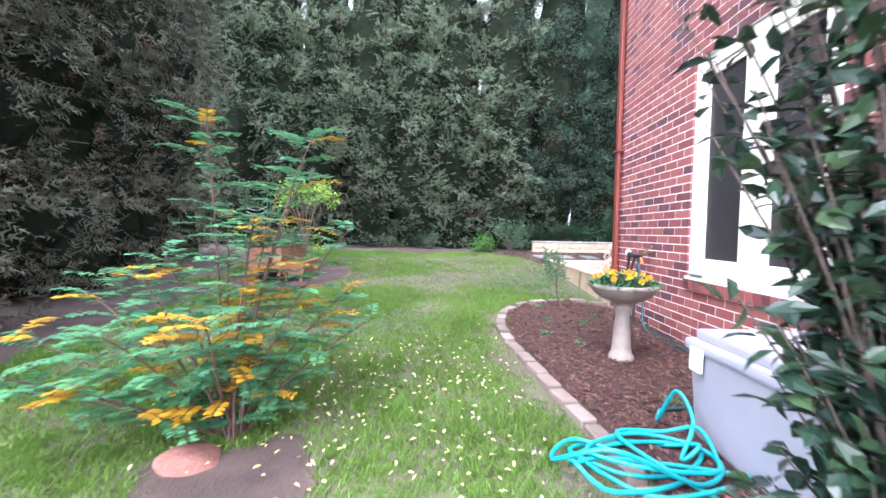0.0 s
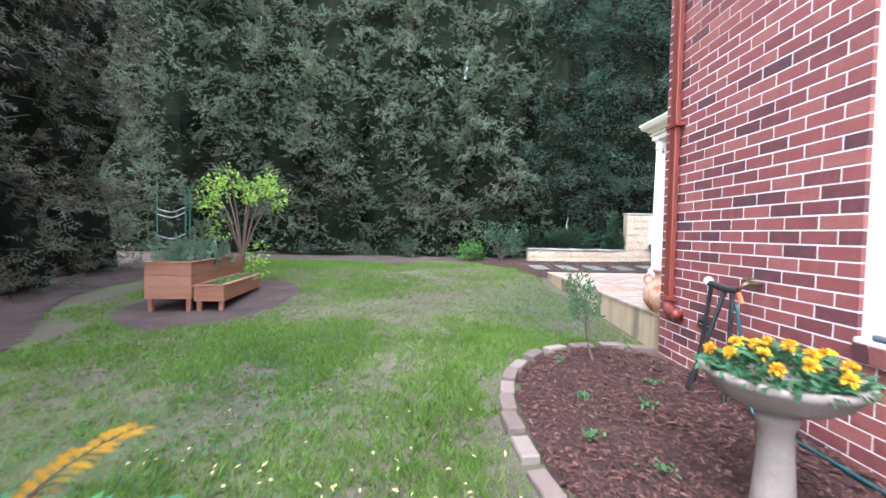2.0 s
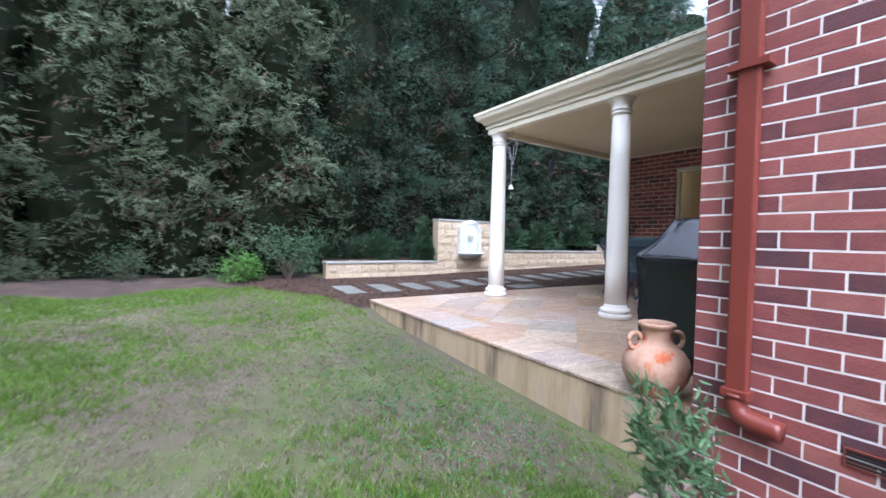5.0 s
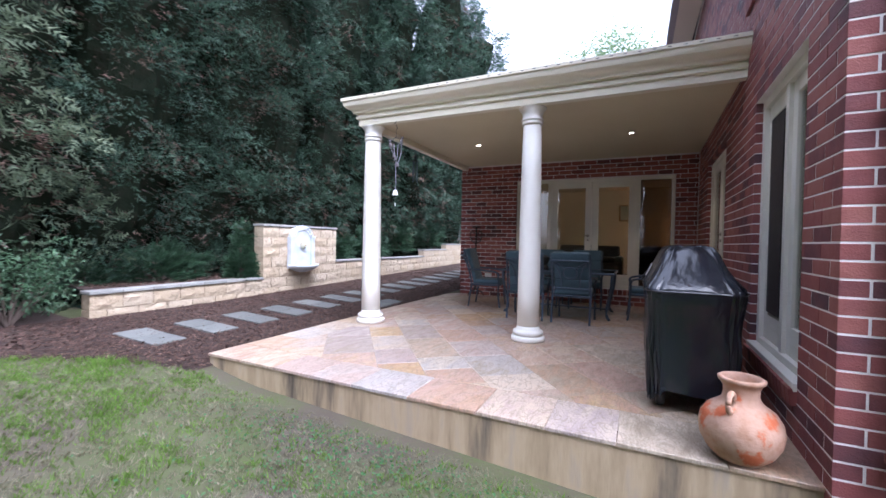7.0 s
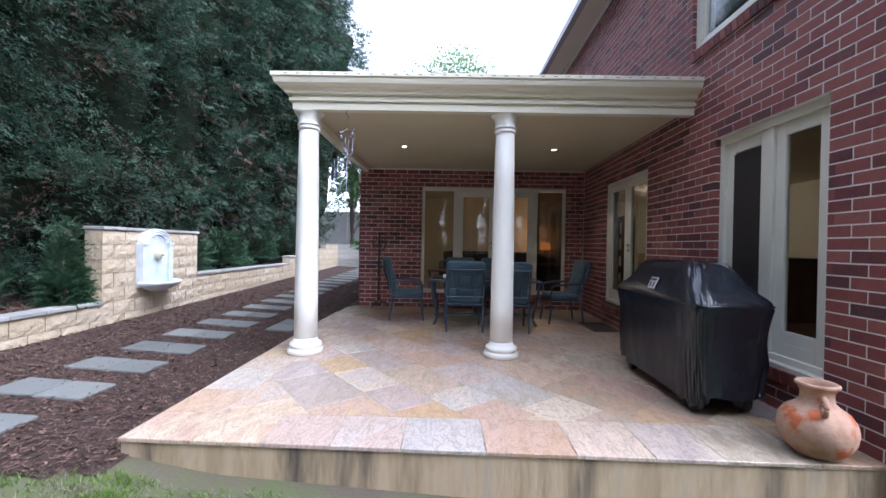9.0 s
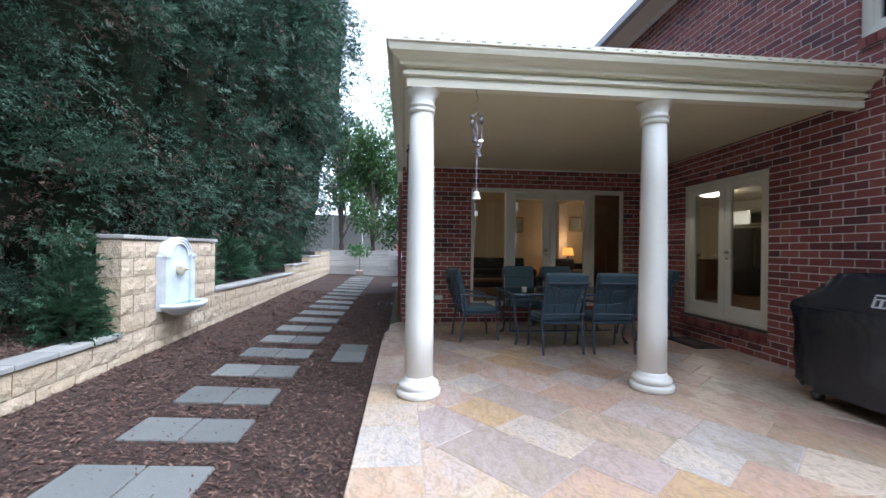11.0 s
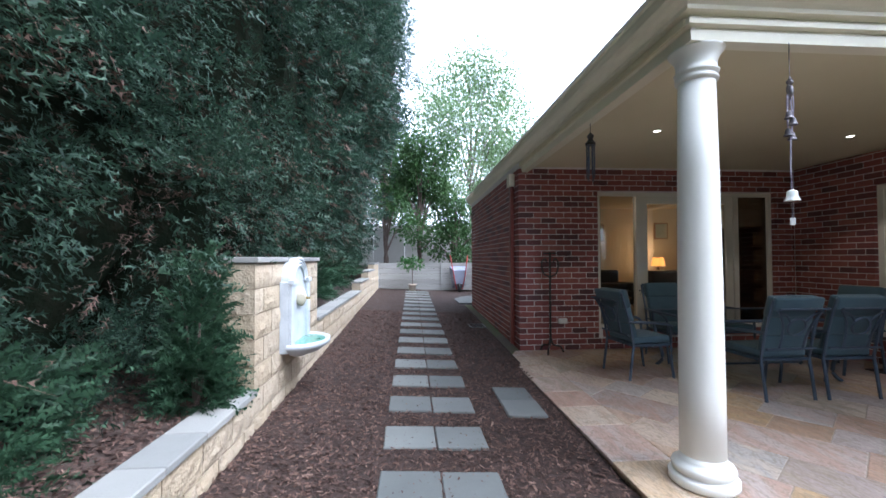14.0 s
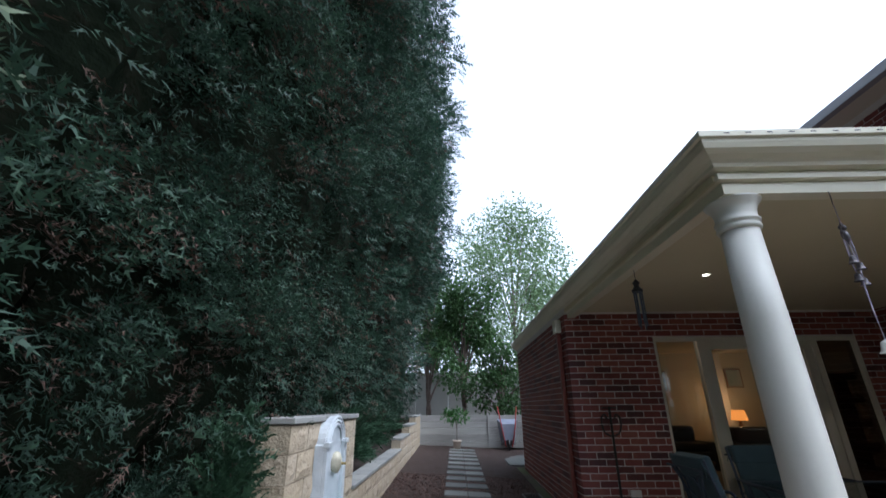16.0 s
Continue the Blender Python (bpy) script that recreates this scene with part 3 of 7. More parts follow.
# wide glazed doors to the living room
bw = tagged(part("door_3", bmesh.new(), m_window), "cream glazed doors with side lights to the living room", "door", "", "structure")
bm = bmesh.new()
frame_rect(bm, "y", X_B + 0.05, X_B + 0.15, *BW, 0.06)
for u in (6.78, 8.44):
    add_box(bm, X_B + 0.05, u - 0.04, BW[2] + 0.05, X_B + 0.15, u + 0.04, BW[3] - 0.05)
part("door_frame", bm, m_window, bw)
d3 = leaf(bw, "y", X_B + 0.075, X_B + 0.12, 7.62, 8.40, BW[2] + 0.05, BW[3] - 0.06, 0.12, "door_leaf", 0.22)
d4 = leaf(bw, "y", X_B + 0.075, X_B + 0.12, 6.82, 7.61, BW[2] + 0.05, BW[3] - 0.06, 0.12, "door_leaf", 0.22)
lever(d3, X_B + 0.075, 7.68, 2.15, (0, 1, 0), (-1, 0, 0))
for ua, ub in ((6.22, 6.74), (8.48, 9.08)):
    near_house = ua < 7
    p = part("side_pane", pane_box("y", X_B + 0.095, X_B + 0.101, ua, ub, BW[2] + 0.06, BW[3] - 0.06), m_screened if near_house else m_glass, bw, "side light behind a dark insect screen" if near_house else "clear glass side light")
    p.visible_shadow = False

# upper window
up = tagged(part("window_2", bmesh.new(), m_window), "cream framed upper storey window", "window", "", "structure")
bm = bmesh.new()
frame_rect(bm, "x", Y_R - 0.14, Y_R - 0.04, *UP, 0.09)
part("window_frame", bm, m_window, up)
leaf(up, "x", Y_R - 0.12, Y_R - 0.07, UP[0] + 0.09, UP[1] - 0.09, UP[2] + 0.09, UP[3] - 0.09, 0.05)

# ---- rooms behind the glass ----
m_plaster = material("room_paint", [(0.62, 0.56, 0.44), (0.68, 0.62, 0.50)], 0.7, scale=1.5, fine=40, bump=0.02)
m_boards = material("timber_floor", [(0.16, 0.08, 0.04), (0.26, 0.14, 0.07), (0.32, 0.18, 0.10)], 0.3, scale=3, fine=30, bump=0.05, stretch=(0.3, 4, 1))
for nm, (x0, x1, y0, y1) in {"living": (X_B + 0.25, 13.25, Y_R, Y_S - 0.25), "kitchen": (X_A + 0.25, 13.25, 0.9, Y_R - 0.25)}.items():
    tagged(part("floor_" + nm, boxes((x0, y0, 1.02, x1, y1, 1.10)), m_boards), "polished timber floor indoors", "floor", "", "structure")
    tagged(part("ceiling_" + nm, boxes((x0, y0, 3.60, x1, y1, 3.64)), m_plaster), "cream room ceiling", "ceiling", "", "structure")
    tagged(part("lining_" + nm, boxes((x1 - 0.05, y0, 1.10, x1 - 0.004, y1, 3.60), (x0, y0, 3.56 if nm == "living" else 1.10, x1 - 0.05, y0 + 0.05, 3.60)), m_plaster), "cream plaster room wall", "wall", "", "structure")
tagged(part("lining_living_side", boxes((X_B + 0.25, Y_S - 0.30, 1.10, 13.2, Y_S - 0.252, 3.60)), m_plaster), "cream plaster room wall", "wall", "", "structure")
tagged(part("wall_upper_room", boxes((3.0, 3.6, 3.64, 5.2, 3.7, 6.5)), m_plaster), "dim wall of the upper room", "wall", "", "structure")

# ---- conifers ----
# same species twice: back hedge lightened for light, path hedge darkened for shade
m_conifer = leaf_material("conifer_spray", [(0.050, 0.070, 0.046), (0.100, 0.134, 0.084), (0.155, 0.196, 0.120), (0.23, 0.27, 0.165)], 0.6, 0.45, 0.8, 0.3, weight=0.55)
m_conifer_blue_shaded = leaf_material("conifer_blue_shaded_spray", [(0.015, 0.032, 0.022), (0.029, 0.059, 0.039), (0.048, 0.090, 0.056), (0.085, 0.138, 0.080)], 0.55, 0.3, 0.8, 0.3, weight=0.55)
m_conifer_olive = leaf_material("conifer_olive_spray", [(0.052, 0.048, 0.036), (0.090, 0.090, 0.062), (0.125, 0.130, 0.085), (0.175, 0.175, 0.12)], 0.65, 0.25, 0.8, 0.25, weight=0.55)
# near-black colour stands in for the shade deep inside the crowns
m_crown_shade = material("crown_shade", [(0.007, 0.010, 0.007), (0.013, 0.017, 0.011), (0.022, 0.019, 0.014)], 1.0, scale=5, fine=25, bump=1.0, spec=0.0)
m_dead = leaf_material("dead_spray", [(0.055, 0.035, 0.025), (0.105, 0.064, 0.046), (0.16, 0.10, 0.072)], 0.8, 0.1, 2.0)


def sprays(origins, dirs, lengths, gen, pairs=6, width=0.42, hang=0.35):
    """Feathery flat sprays: each has a tapering axis and slender side blades that droop."""
    n = len(origins)
    d = unit(dirs)
    side = unit(np.cross(d, unit(gen.normal(size=(n, 3)) * 0.6 + np.array([0, 0, 1.0]))))
    L = lengths[:, None]
    tris = []
    down = np.array([0, 0, -1.0])

    def along(s):
        return origins + d * L * s + down * (hang * L * s * s)
    tris.append(np.stack([along(0.0) - side * L * 0.02, along(0.0) + side * L * 0.02, along(1.0)], 1))
    for k in range(pairs):
        s = (k + 0.6) / (pairs + 0.8)
        b = along(s)
        w = width * (1 - 0.55 * s) * (0.55 + 0.45 * math.sin(math.pi * min(1, s + 0.25)))
        for sg in (-1, 1):
            jit = gen.uniform(0.6, 1.25, (n, 1))
            tip = b + (side * sg * w * gen.uniform(0.6, 1.0, (n, 1)) + d * w * gen.uniform(0.4, 0.9, (n, 1))) * L * jit + down * (0.2 * w * L) + gen.normal(size=(n, 3)) * 0.04 * L
            tris.append(np.stack([b - d * L * 0.05, b + d * L * 0.06, tip], 1))
    return np.concatenate(tris, 0)


def fans(origins, dirs, normals, lengths, gen, pairs=4):
    """Flat scale-leaved fans lying across their normals, with short broad side blades."""
    n = len(origins)
    d = unit(dirs)
    side = unit(np.cross(d, normals))
    up = np.cross(side, d)
    L = lengths[:, None]
    tris = []

    def along(s):
        return origins + d * L * s - up * (0.22 * L * s * s)
    tris.append(np.stack([along(0.55) - side * L * 0.075, along(0.55) + side * L * 0.075, along(1.08)], 1))
    for k in range(pairs):
        s = (k + 0.35) / pairs
        b = along(s)
        reach = 0.50 * (1 - 0.55 * s)
        for sg in (-1, 1):
            r = reach * gen.uniform(0.6, 1.2, (n, 1))
            tip = b + (side * sg * 0.80 + d * 0.62) * L * r + up * L * gen.normal(size=(n, 1)) * 0.07 - up * L * 0.06
            tris.append(np.stack([b - d * L * 0.035, b + d * L * 0.085, tip], 1))
    return np.concatenate(tris, 0)


def conifer_meshes(seed, height, rx, ry, low=0.25, boughs=120, per=44, size=0.24, pairs=4, brown=0.2, skirt=0.0, inner=0.80):
    """Crown, dead sprays, near-black shade shell and trunk of one tall conifer whose open side faces -y."""
    gen = np.random.default_rng(seed)
    z = low + (height - low) * gen.random(boughs) ** 0.95
    az = gen.uniform(-2.0, 2.0, boughs) - math.pi / 2
    round_ = gen.random(boughs) < 0.2
    az[round_] = gen.uniform(-math.pi, math.pi, boughs)[round_]
    top_ = gen.random(boughs) < 0.07
    z[top_] = height * gen.uniform(0.9, 1.0, boughs)[top_]
    shape = np.clip(1.22 - 0.9 * np.maximum(0, z / height - 0.55) ** 1.4, 0.25, 2) * gen.uniform(0.74, 1.18, boughs)
    shape *= (0.86 + 0.14 * np.minimum(1, z / 1.2)) * (1 - skirt * np.clip(1 - z / 2.8, 0, 1))
    hollow = np.array([noise.noise((math.cos(a) * 1.9 + seed * 3.1, math.sin(a) * 1.9, b * 1.15)) for a, b in zip(az, z)])
    keep = hollow > -0.44
    z, az, shape, boughs = z[keep], az[keep], (shape * (1 + 0.42 * hollow))[keep], int(keep.sum())
    o, dr, nr, ln_, dead = [], [], [], [], []
    for i in range(boughs):
        # a bough is a flat, drooping pad of fans reaching out from the trunk
        out = np.array([math.cos(az[i]), math.sin(az[i]), 0.0])
        tip = np.array([rx * shape[i] * out[0], ry * shape[i] * out[1], z[i]])
        length, wide = gen.uniform(0.55, 1.0), gen.uniform(0.24, 0.42)
        tilt = gen.uniform(-0.1, 0.95)
        axis = unit(out + np.array([0, 0, tilt]) + gen.normal(size=3) * 0.22)
        lat = unit(np.cross(axis, np.array([0, 0, 1.0])) + np.array([0, 0, gen.normal() * 0.3]))
        up = np.cross(lat, axis)
        k = int(per * length * wide / 0.25)
        s = 1 - gen.random(k) ** 1.25
        t = gen.normal(size=k) * wide * np.clip(1.1 - 0.75 * s, 0.15, 1) * 0.75
        o.append(tip + axis * ((s - 1) * length)[:, None] + lat * t[:, None] + up * (gen.normal(size=k) * 0.10 - 0.35 * (t / wide) ** 2 * wide)[:, None] - np.array([0, 0, 1.0]) * (0.22 * s * s * length)[:, None])
        dr.append(unit(axis * 1.0 + lat * (1.4 * t / wide)[:, None] - np.array([0, 0, 0.12]) + gen.normal(size=(k, 3)) * 0.42))
        nr.append(unit(0.75 * up + 0.8 * out + gen.normal(size=(k, 3)) * 0.5))
        ln_.append(gen.uniform(0.65, 1.25, k) * size)
        p = 2.0 * brown if z[i] < 3.5 else 0.7 * brown
        dead.append((gen.random(k) < 0.03) | (np.full(k, gen.random() < p) & (gen.random(k) < 1.05 - 1.1 * s)))
    o, dr, nr, ln_, dead = np.concatenate(o), np.concatenate(dr), np.concatenate(nr), np.concatenate(ln_), np.concatenate(dead)
    crown = poly_mesh(fans(o[~dead], dr[~dead], nr[~dead], ln_[~dead], gen, pairs), "crown")
    brown_ = poly_mesh(sprays(o[dead], dr[dead], ln_[dead] * 1.15, gen, 3, 0.36, 0.5), "dead_foliage")
    # closed lumpy shell for the inner shade; keeps sky out of the gaps
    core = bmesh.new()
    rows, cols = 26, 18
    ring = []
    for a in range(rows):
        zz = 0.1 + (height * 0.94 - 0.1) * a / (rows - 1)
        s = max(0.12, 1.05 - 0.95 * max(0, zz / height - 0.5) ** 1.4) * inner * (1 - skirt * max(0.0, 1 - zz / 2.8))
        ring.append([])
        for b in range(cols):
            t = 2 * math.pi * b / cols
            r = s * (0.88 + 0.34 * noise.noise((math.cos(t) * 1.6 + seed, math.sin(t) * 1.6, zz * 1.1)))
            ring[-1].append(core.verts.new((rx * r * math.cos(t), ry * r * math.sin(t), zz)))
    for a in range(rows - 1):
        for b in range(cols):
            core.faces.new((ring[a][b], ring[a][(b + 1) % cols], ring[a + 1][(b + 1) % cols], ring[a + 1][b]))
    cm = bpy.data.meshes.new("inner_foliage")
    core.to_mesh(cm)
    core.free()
    tb = tube([(0, 0, -0.1), (0.03, 0.02, height * 0.3), (0, 0.03, height * 0.9)], 0.16, 9, None, 0.03)
    for i in range(22):                              # bare limbs near the foot
        zz, t = gen.uniform(0.3, 3.4), gen.uniform(-2.4, -0.7)
        e = Vector((math.cos(t) * rx * gen.uniform(0.7, 1.08), math.sin(t) * ry * gen.uniform(0.7, 1.08) * (1 - 1.4 * skirt), zz + gen.uniform(-0.2, 0.5)))
        tube(smooth_line([(0, 0, zz), e * 0.55 + Vector((0, 0, zz * 0.45 + 0.06)), e], 3), 0.022, 5, tb, 0.006)
    tm = bpy.data.meshes.new("trunk")
    tb.to_mesh(tm)
    tb.free()
    return crown, brown_, cm, tm


def conifer(meshes, label, group, leaf_):
    t = thing("conifer_tree", label, "conifer", group)
    crown, dead_, core, trunk = meshes
    part("crown", crown, leaf_, t)
    part("dead_foliage", dead_, m_dead, t, "brown dead sprays")
    part("inner_foliage", core, m_crown_shade, t, "near-black closed shell, the crown's inner shade as colour")
    part("trunk", trunk, m_bark, t)
    return t


GREY_GREEN = "tall dense grey-green hedge conifer with brown patches"
BLUE_GREEN = "tall dense blue-green hedge conifer, its leaf colour darkened for shade, with brown patches"
OLIVE = "tall dense olive-brown hedge conifer with many dead sprays"
tall = [conifer(conifer_meshes(s, 10.4, 1.25, 1.15, boughs=225, per=30, size=0.225, brown=0.26), GREY_GREEN, "conifer hedge", m_conifer) for s in (3, 11, 23)]
tall += [conifer(conifer_meshes(s, 10.4, 1.25, 1.15, boughs=240, per=31, size=0.215, brown=0.2, skirt=0.24, inner=0.70), BLUE_GREEN, "conifer hedge", m_conifer_blue_shaded) for s in (29, 37)]
tall.append(conifer(conifer_meshes(31, 10.4, 1.25, 1.15, boughs=320, per=88, size=0.112, pairs=3, brown=0.2, skirt=0.24, inner=0.70), BLUE_GREEN, "conifer hedge", m_conifer_blue_shaded))
tall.append(conifer(conifer_meshes(43, 10.4, 1.25, 1.15, boughs=190, per=28, size=0.22, brown=0.42), OLIVE, "conifer hedge", m_conifer_olive))
used = set()


def plant(kind_, x, y, lean=0.0, turn=0.0, scale=1.0):
    m = pose(x, y, ground_z(x, y) - 0.02, lean, 0, turn)
    src = tall[kind_]
    if kind_ not in used:
        used.add(kind_)
        src.matrix_world = m
        return src
    return copy_thing(src, m)


k = 0
for i in range(9):                                   # back hedge behind the lawn
    plant(k % 3, -10.6 + i * 1.55, 15.05 + 0.2 * math.sin(i * 2.2), 3 + 2 * math.sin(i), 14 * math.sin(i * 1.7))
    k += 1
for i, x in enumerate((2.6, 6.1, 9.3, 14.5)):        # a second row that closes the gaps
    plant(i % 3, x, 17.0, 0, 40 * i)
for i in range(10):                                  # hedge over the side path, leaning out
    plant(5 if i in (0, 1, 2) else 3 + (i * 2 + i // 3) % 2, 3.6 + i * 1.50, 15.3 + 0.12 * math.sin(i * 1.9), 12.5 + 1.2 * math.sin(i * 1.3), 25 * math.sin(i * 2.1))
    k += 1
for i in range(5):                                   # hedge along the left side of the lawn
    y = 1.4 + i * 2.2
    plant(6, -4.2 - y * 0.285 - 0.3, y - 0.2, 2, 68 + 8 * math.sin(i * 2.3))
for i in range(1):                                   # hedge closing the garden behind the walker
    plant(6, -3.0 + i * 2.2, -5.5, 2, 178)

# low juniper shrubs behind the block wall
m_juniper = leaf_material("juniper_spray", [(0.022, 0.055, 0.03), (0.042, 0.092, 0.048), (0.07, 0.135, 0.068)], 0.55, 0.22, 1.0)


def juniper(seed, x, y, z, rx, ry, h, n=520):
    gen = np.random.default_rng(seed)
    t = thing("juniper_shrub", "bushy green conifer shrub behind the block wall", "shrub", "shrubs behind the wall", at=(x, y, z))
    n = n * 2
    q = unit(gen.normal(size=(n, 3)))
    q[:, 2] = np.abs(q[:, 2]) - 0.15
    lump = 0.75 + 0.35 * np.sin(q[:, 0] * 5 + seed) * np.sin(q[:, 2] * 6 + seed * 2)
    o = q * np.array([rx, ry, h]) * (lump * gen.uniform(0.6, 1.0, n))[:, None]
    o[:, 2] = np.maximum(0.05, o[:, 2])
    part("foliage", poly_mesh(sprays(o, unit(q + np.array([0, -0.25, 0.15]) + gen.normal(size=(n, 3)) * 0.3), gen.uniform(0.12, 0.26, n), gen, 7, 0.30, 0.25), "foliage"), m_juniper, t)
    bm = bmesh.new()
    for i in range(9):
        e = Vector(o[i * 7])
        tube(smooth_line([(0, 0, 0), e * 0.5 + Vector((0, 0, 0.1)), e], 3), 0.016, 5, bm, 0.004)
    part("branches", bm, m_bark, t)


juniper(1, 4.2, 14.3, 1.15, 0.95, 0.55, 0.95, 900)
juniper(2, 5.27, 13.62, 1.18, 0.26, 0.26, 1.45, 520)
juniper(3, 8.5, 14.15, 1.45, 0.8, 0.5, 1.5, 800)
juniper(4, 9.8, 14.0, 1.55, 0.8, 0.5, 1.3, 700)
juniper(5, 11.6, 14.0, 1.65, 0.9, 0.5, 1.5, 700)
juniper(6, 13.8, 14.0, 1.8, 0.9, 0.5, 1.3, 600)
juniper(7, 3.2, 14.5, 1.1, 0.55, 0.4, 0.6, 420)


# ---- broad leaves ----
def leaf_faces(c, d, nrm, length, width, fold=0.18, curl=0.15):
    """Pointed oval leaves of four faces from arrays: base, direction, normal, length and width."""
    d, nrm = unit(d), unit(nrm)
    s = unit(np.cross(d, nrm))
    nn = np.cross(s, d)
    L, W = length[:, None], width[:, None]
    base, tip = c, c + d * L - nn * curl * L
    mid = c + d * L * 0.5 + nn * 0.02 * L
    a1 = c + d * L * 0.28 + s * W * 0.45 + nn * fold * W
    a2 = c + d * L * 0.66 + s * W * 0.42 + nn * fold * W - nn * curl * 0.3 * L
    b1 = c + d * L * 0.28 - s * W * 0.45 + nn * fold * W
    b2 = c + d * L * 0.66 - s * W * 0.42 + nn * fold * W - nn * curl * 0.3 * L
    verts = np.stack([base, a1, a2, tip, b2, b1, mid], 1)
    n = len(c)
    me = bpy.data.meshes.new("leaves")
    faces = []
    for i in range(n):
        o = i * 7
        faces += [(o, o + 1, o + 2, o + 6), (o + 6, o + 2, o + 3), (o + 6, o + 3, o + 4), (o, o + 6, o + 4, o + 5)]
    me.from_pydata(verts.reshape(-1, 3).tolist(), [], faces)
    me.update()
    return me


def blob_points(gen, n, centres, radius):
    c = np.asarray(centres)[gen.integers(0, len(centres), n)]
    q = unit(gen.normal(size=(n, 3)))
    return c + q * radius * gen.uniform(0.35, 1.0, (n, 1)), q


def shrub(name, label, x, y, r, h, colours, n, size, seed, rough=0.4):
    gen = np.random.default_rng(seed)
    t = thing(name, label, "shrub", at=(x, y, ground_z(x, y)))
    cs = [(gen.uniform(-r, r) * 0.7, gen.uniform(-r, r) * 0.5, gen.uniform(0.25, 0.9) * h) for _ in range(14)]
    p, q = blob_points(gen, n, cs, r * 0.45)
    p[:, 2] = np.maximum(p[:, 2], 0.03)
    part("leaves", leaf_faces(p, q + gen.normal(size=(n, 3)) * 0.5, np.array([0, -0.3, 1.0]) + gen.normal(size=(n, 3)) * 0.4, gen.uniform(0.7, 1.2, n) * size, gen.uniform(0.4, 0.55, n) * size), leaf_material(name + "_leaf", colours, rough, 0.25, 3.0), t)
    bm = bmesh.new()
    for c in cs:
        tube(smooth_line([(0, 0, -0.02), Vector(c) * 0.5, c], 3), 0.014, 5, bm, 0.005)
    part("branches", bm, m_bark, t)


shrub("broadleaf_shrub", "bright green leafy shrub under the hedge", 1.05, 13.35, 0.5, 0.5, [(0.035, 0.10, 0.018), (0.07, 0.17, 0.028), (0.11, 0.23, 0.045)], 900, 0.075, 5)
shrub("broadleaf_shrub", "grey-green rounded shrub under the hedge", 2.0, 13.5, 0.65, 1.05, [(0.035, 0.075, 0.035), (0.06, 0.12, 0.06), (0.09, 0.16, 0.08)], 1600, 0.06, 6)
shrub("broadleaf_shrub", "low dark shrub under the hedge", -0.6, 14.0, 0.6, 0.6, [(0.03, 0.06, 0.03), (0.055, 0.10, 0.05)], 700, 0.06, 8)

# ---- feathery-leaved shrub beside the walker ----
gen = np.random.default_rng(41)
wild = thing("feathery_shrub", "sprawling shrub with feathery blue-green and yellowing leaves", "shrub", at=(-1.2, 2.2, 0.31))
m_feather = leaf_material("feather_leaf", [(0.05, 0.17, 0.09), (0.08, 0.25, 0.13), (0.11, 0.30, 0.12), (0.16, 0.36, 0.10)], 0.5, 0.3, 2.0)
m_yellow = leaf_material("yellow_leaf", [(0.42, 0.20, 0.012), (0.56, 0.30, 0.016), (0.48, 0.38, 0.05)], 0.55, 0.3, 4.0)
m_stem = material("red_stem", [(0.07, 0.035, 0.03), (0.13, 0.06, 0.045)], 0.6, scale=12)
green, yellow = [[], [], [], [], []], [[], [], [], [], []]
ends = [(0.30, 0.35, 1.55), (0.45, 0.10, 1.75), (0.62, 0.20, 1.20), (0.10, 0.45, 1.45), (-0.15, 0.30, 1.30), (-0.55, 0.05, 0.95), (-0.85, 0.10, 0.80), (-1.05, -0.15, 0.62), (-0.45, -0.35, 0.70),
        (0.30, 0.25, 0.95), (0.05, -0.30, 0.75), (0.55, 0.50, 0.80), (-0.70, -0.45, 0.45), (-0.35, 0.4, 1.9), (0.72, 0.45, 0.62), (-0.95, 0.3, 0.9), (-0.6, 0.35, 1.05), (0.2, -0.1, 1.25), (-0.9, -0.5, 0.55)]
for e in ends:
    stem_bm = bmesh.new()
    e = Vector(e)
    line = smooth_line([(gen.uniform(-0.06, 0.06), gen.uniform(-0.06, 0.06), -0.02), Vector((e.x * 0.32, e.y * 0.32, e.z * 0.42)), Vector((e.x * 0.72, e.y * 0.72, e.z * 0.8)), e], 6)
    tube(line, 0.009, 5, stem_bm, 0.003)
    count = 13 + int(e.z * 7)
    for j in range(count):
        s = 0.22 + 0.78 * (j + gen.random() * 0.6) / count
        p = line[min(len(line) - 1, int(s * (len(line) - 1)))]
        turn = j * 2.4 + gen.random()
        rd = Vector((math.cos(turn), math.sin(turn), 0.25 + 0.35 * s)).normalized()
        if p.x + rd.x * 0.25 > 0.72:
            rd.x = -rd.x
        ln_ = gen.uniform(0.18, 0.30)
        old = gen.random() < (0.28 if p.z < 0.9 and p.x > -0.5 else 0.13)
        store = yellow if old else green
        pts = []
        for u in range(7):
            f = u / 6
            pts.append(p + rd * ln_ * f + Vector((0, 0, -0.30 * ln_ * f * f)))
        tube(pts, 0.0022, 4, stem_bm, 0.001)
        sv = rd.cross(Vector((0, 0, 1))).normalized()
        for u in range(12):
            f = 0.12 + 0.88 * u / 11
            b = p + rd * ln_ * f + Vector((0, 0, -0.30 * ln_ * f * f))
            for sg in (-1, 1):
                store[0].append(tuple(b))
                store[1].append(tuple(sv * sg + rd * 0.35 + Vector((0, 0, gen.uniform(-0.25, 0.1)))))
                store[2].append((gen.normal() * 0.2, gen.normal() * 0.2, 1.0))
                store[3].append(0.056 * (1 - 0.35 * abs(f - 0.5)) * gen.uniform(0.85, 1.15))
                store[4].append(0.023)
    part("stem", stem_bm, m_stem, wild, "thin reddish-brown stem")
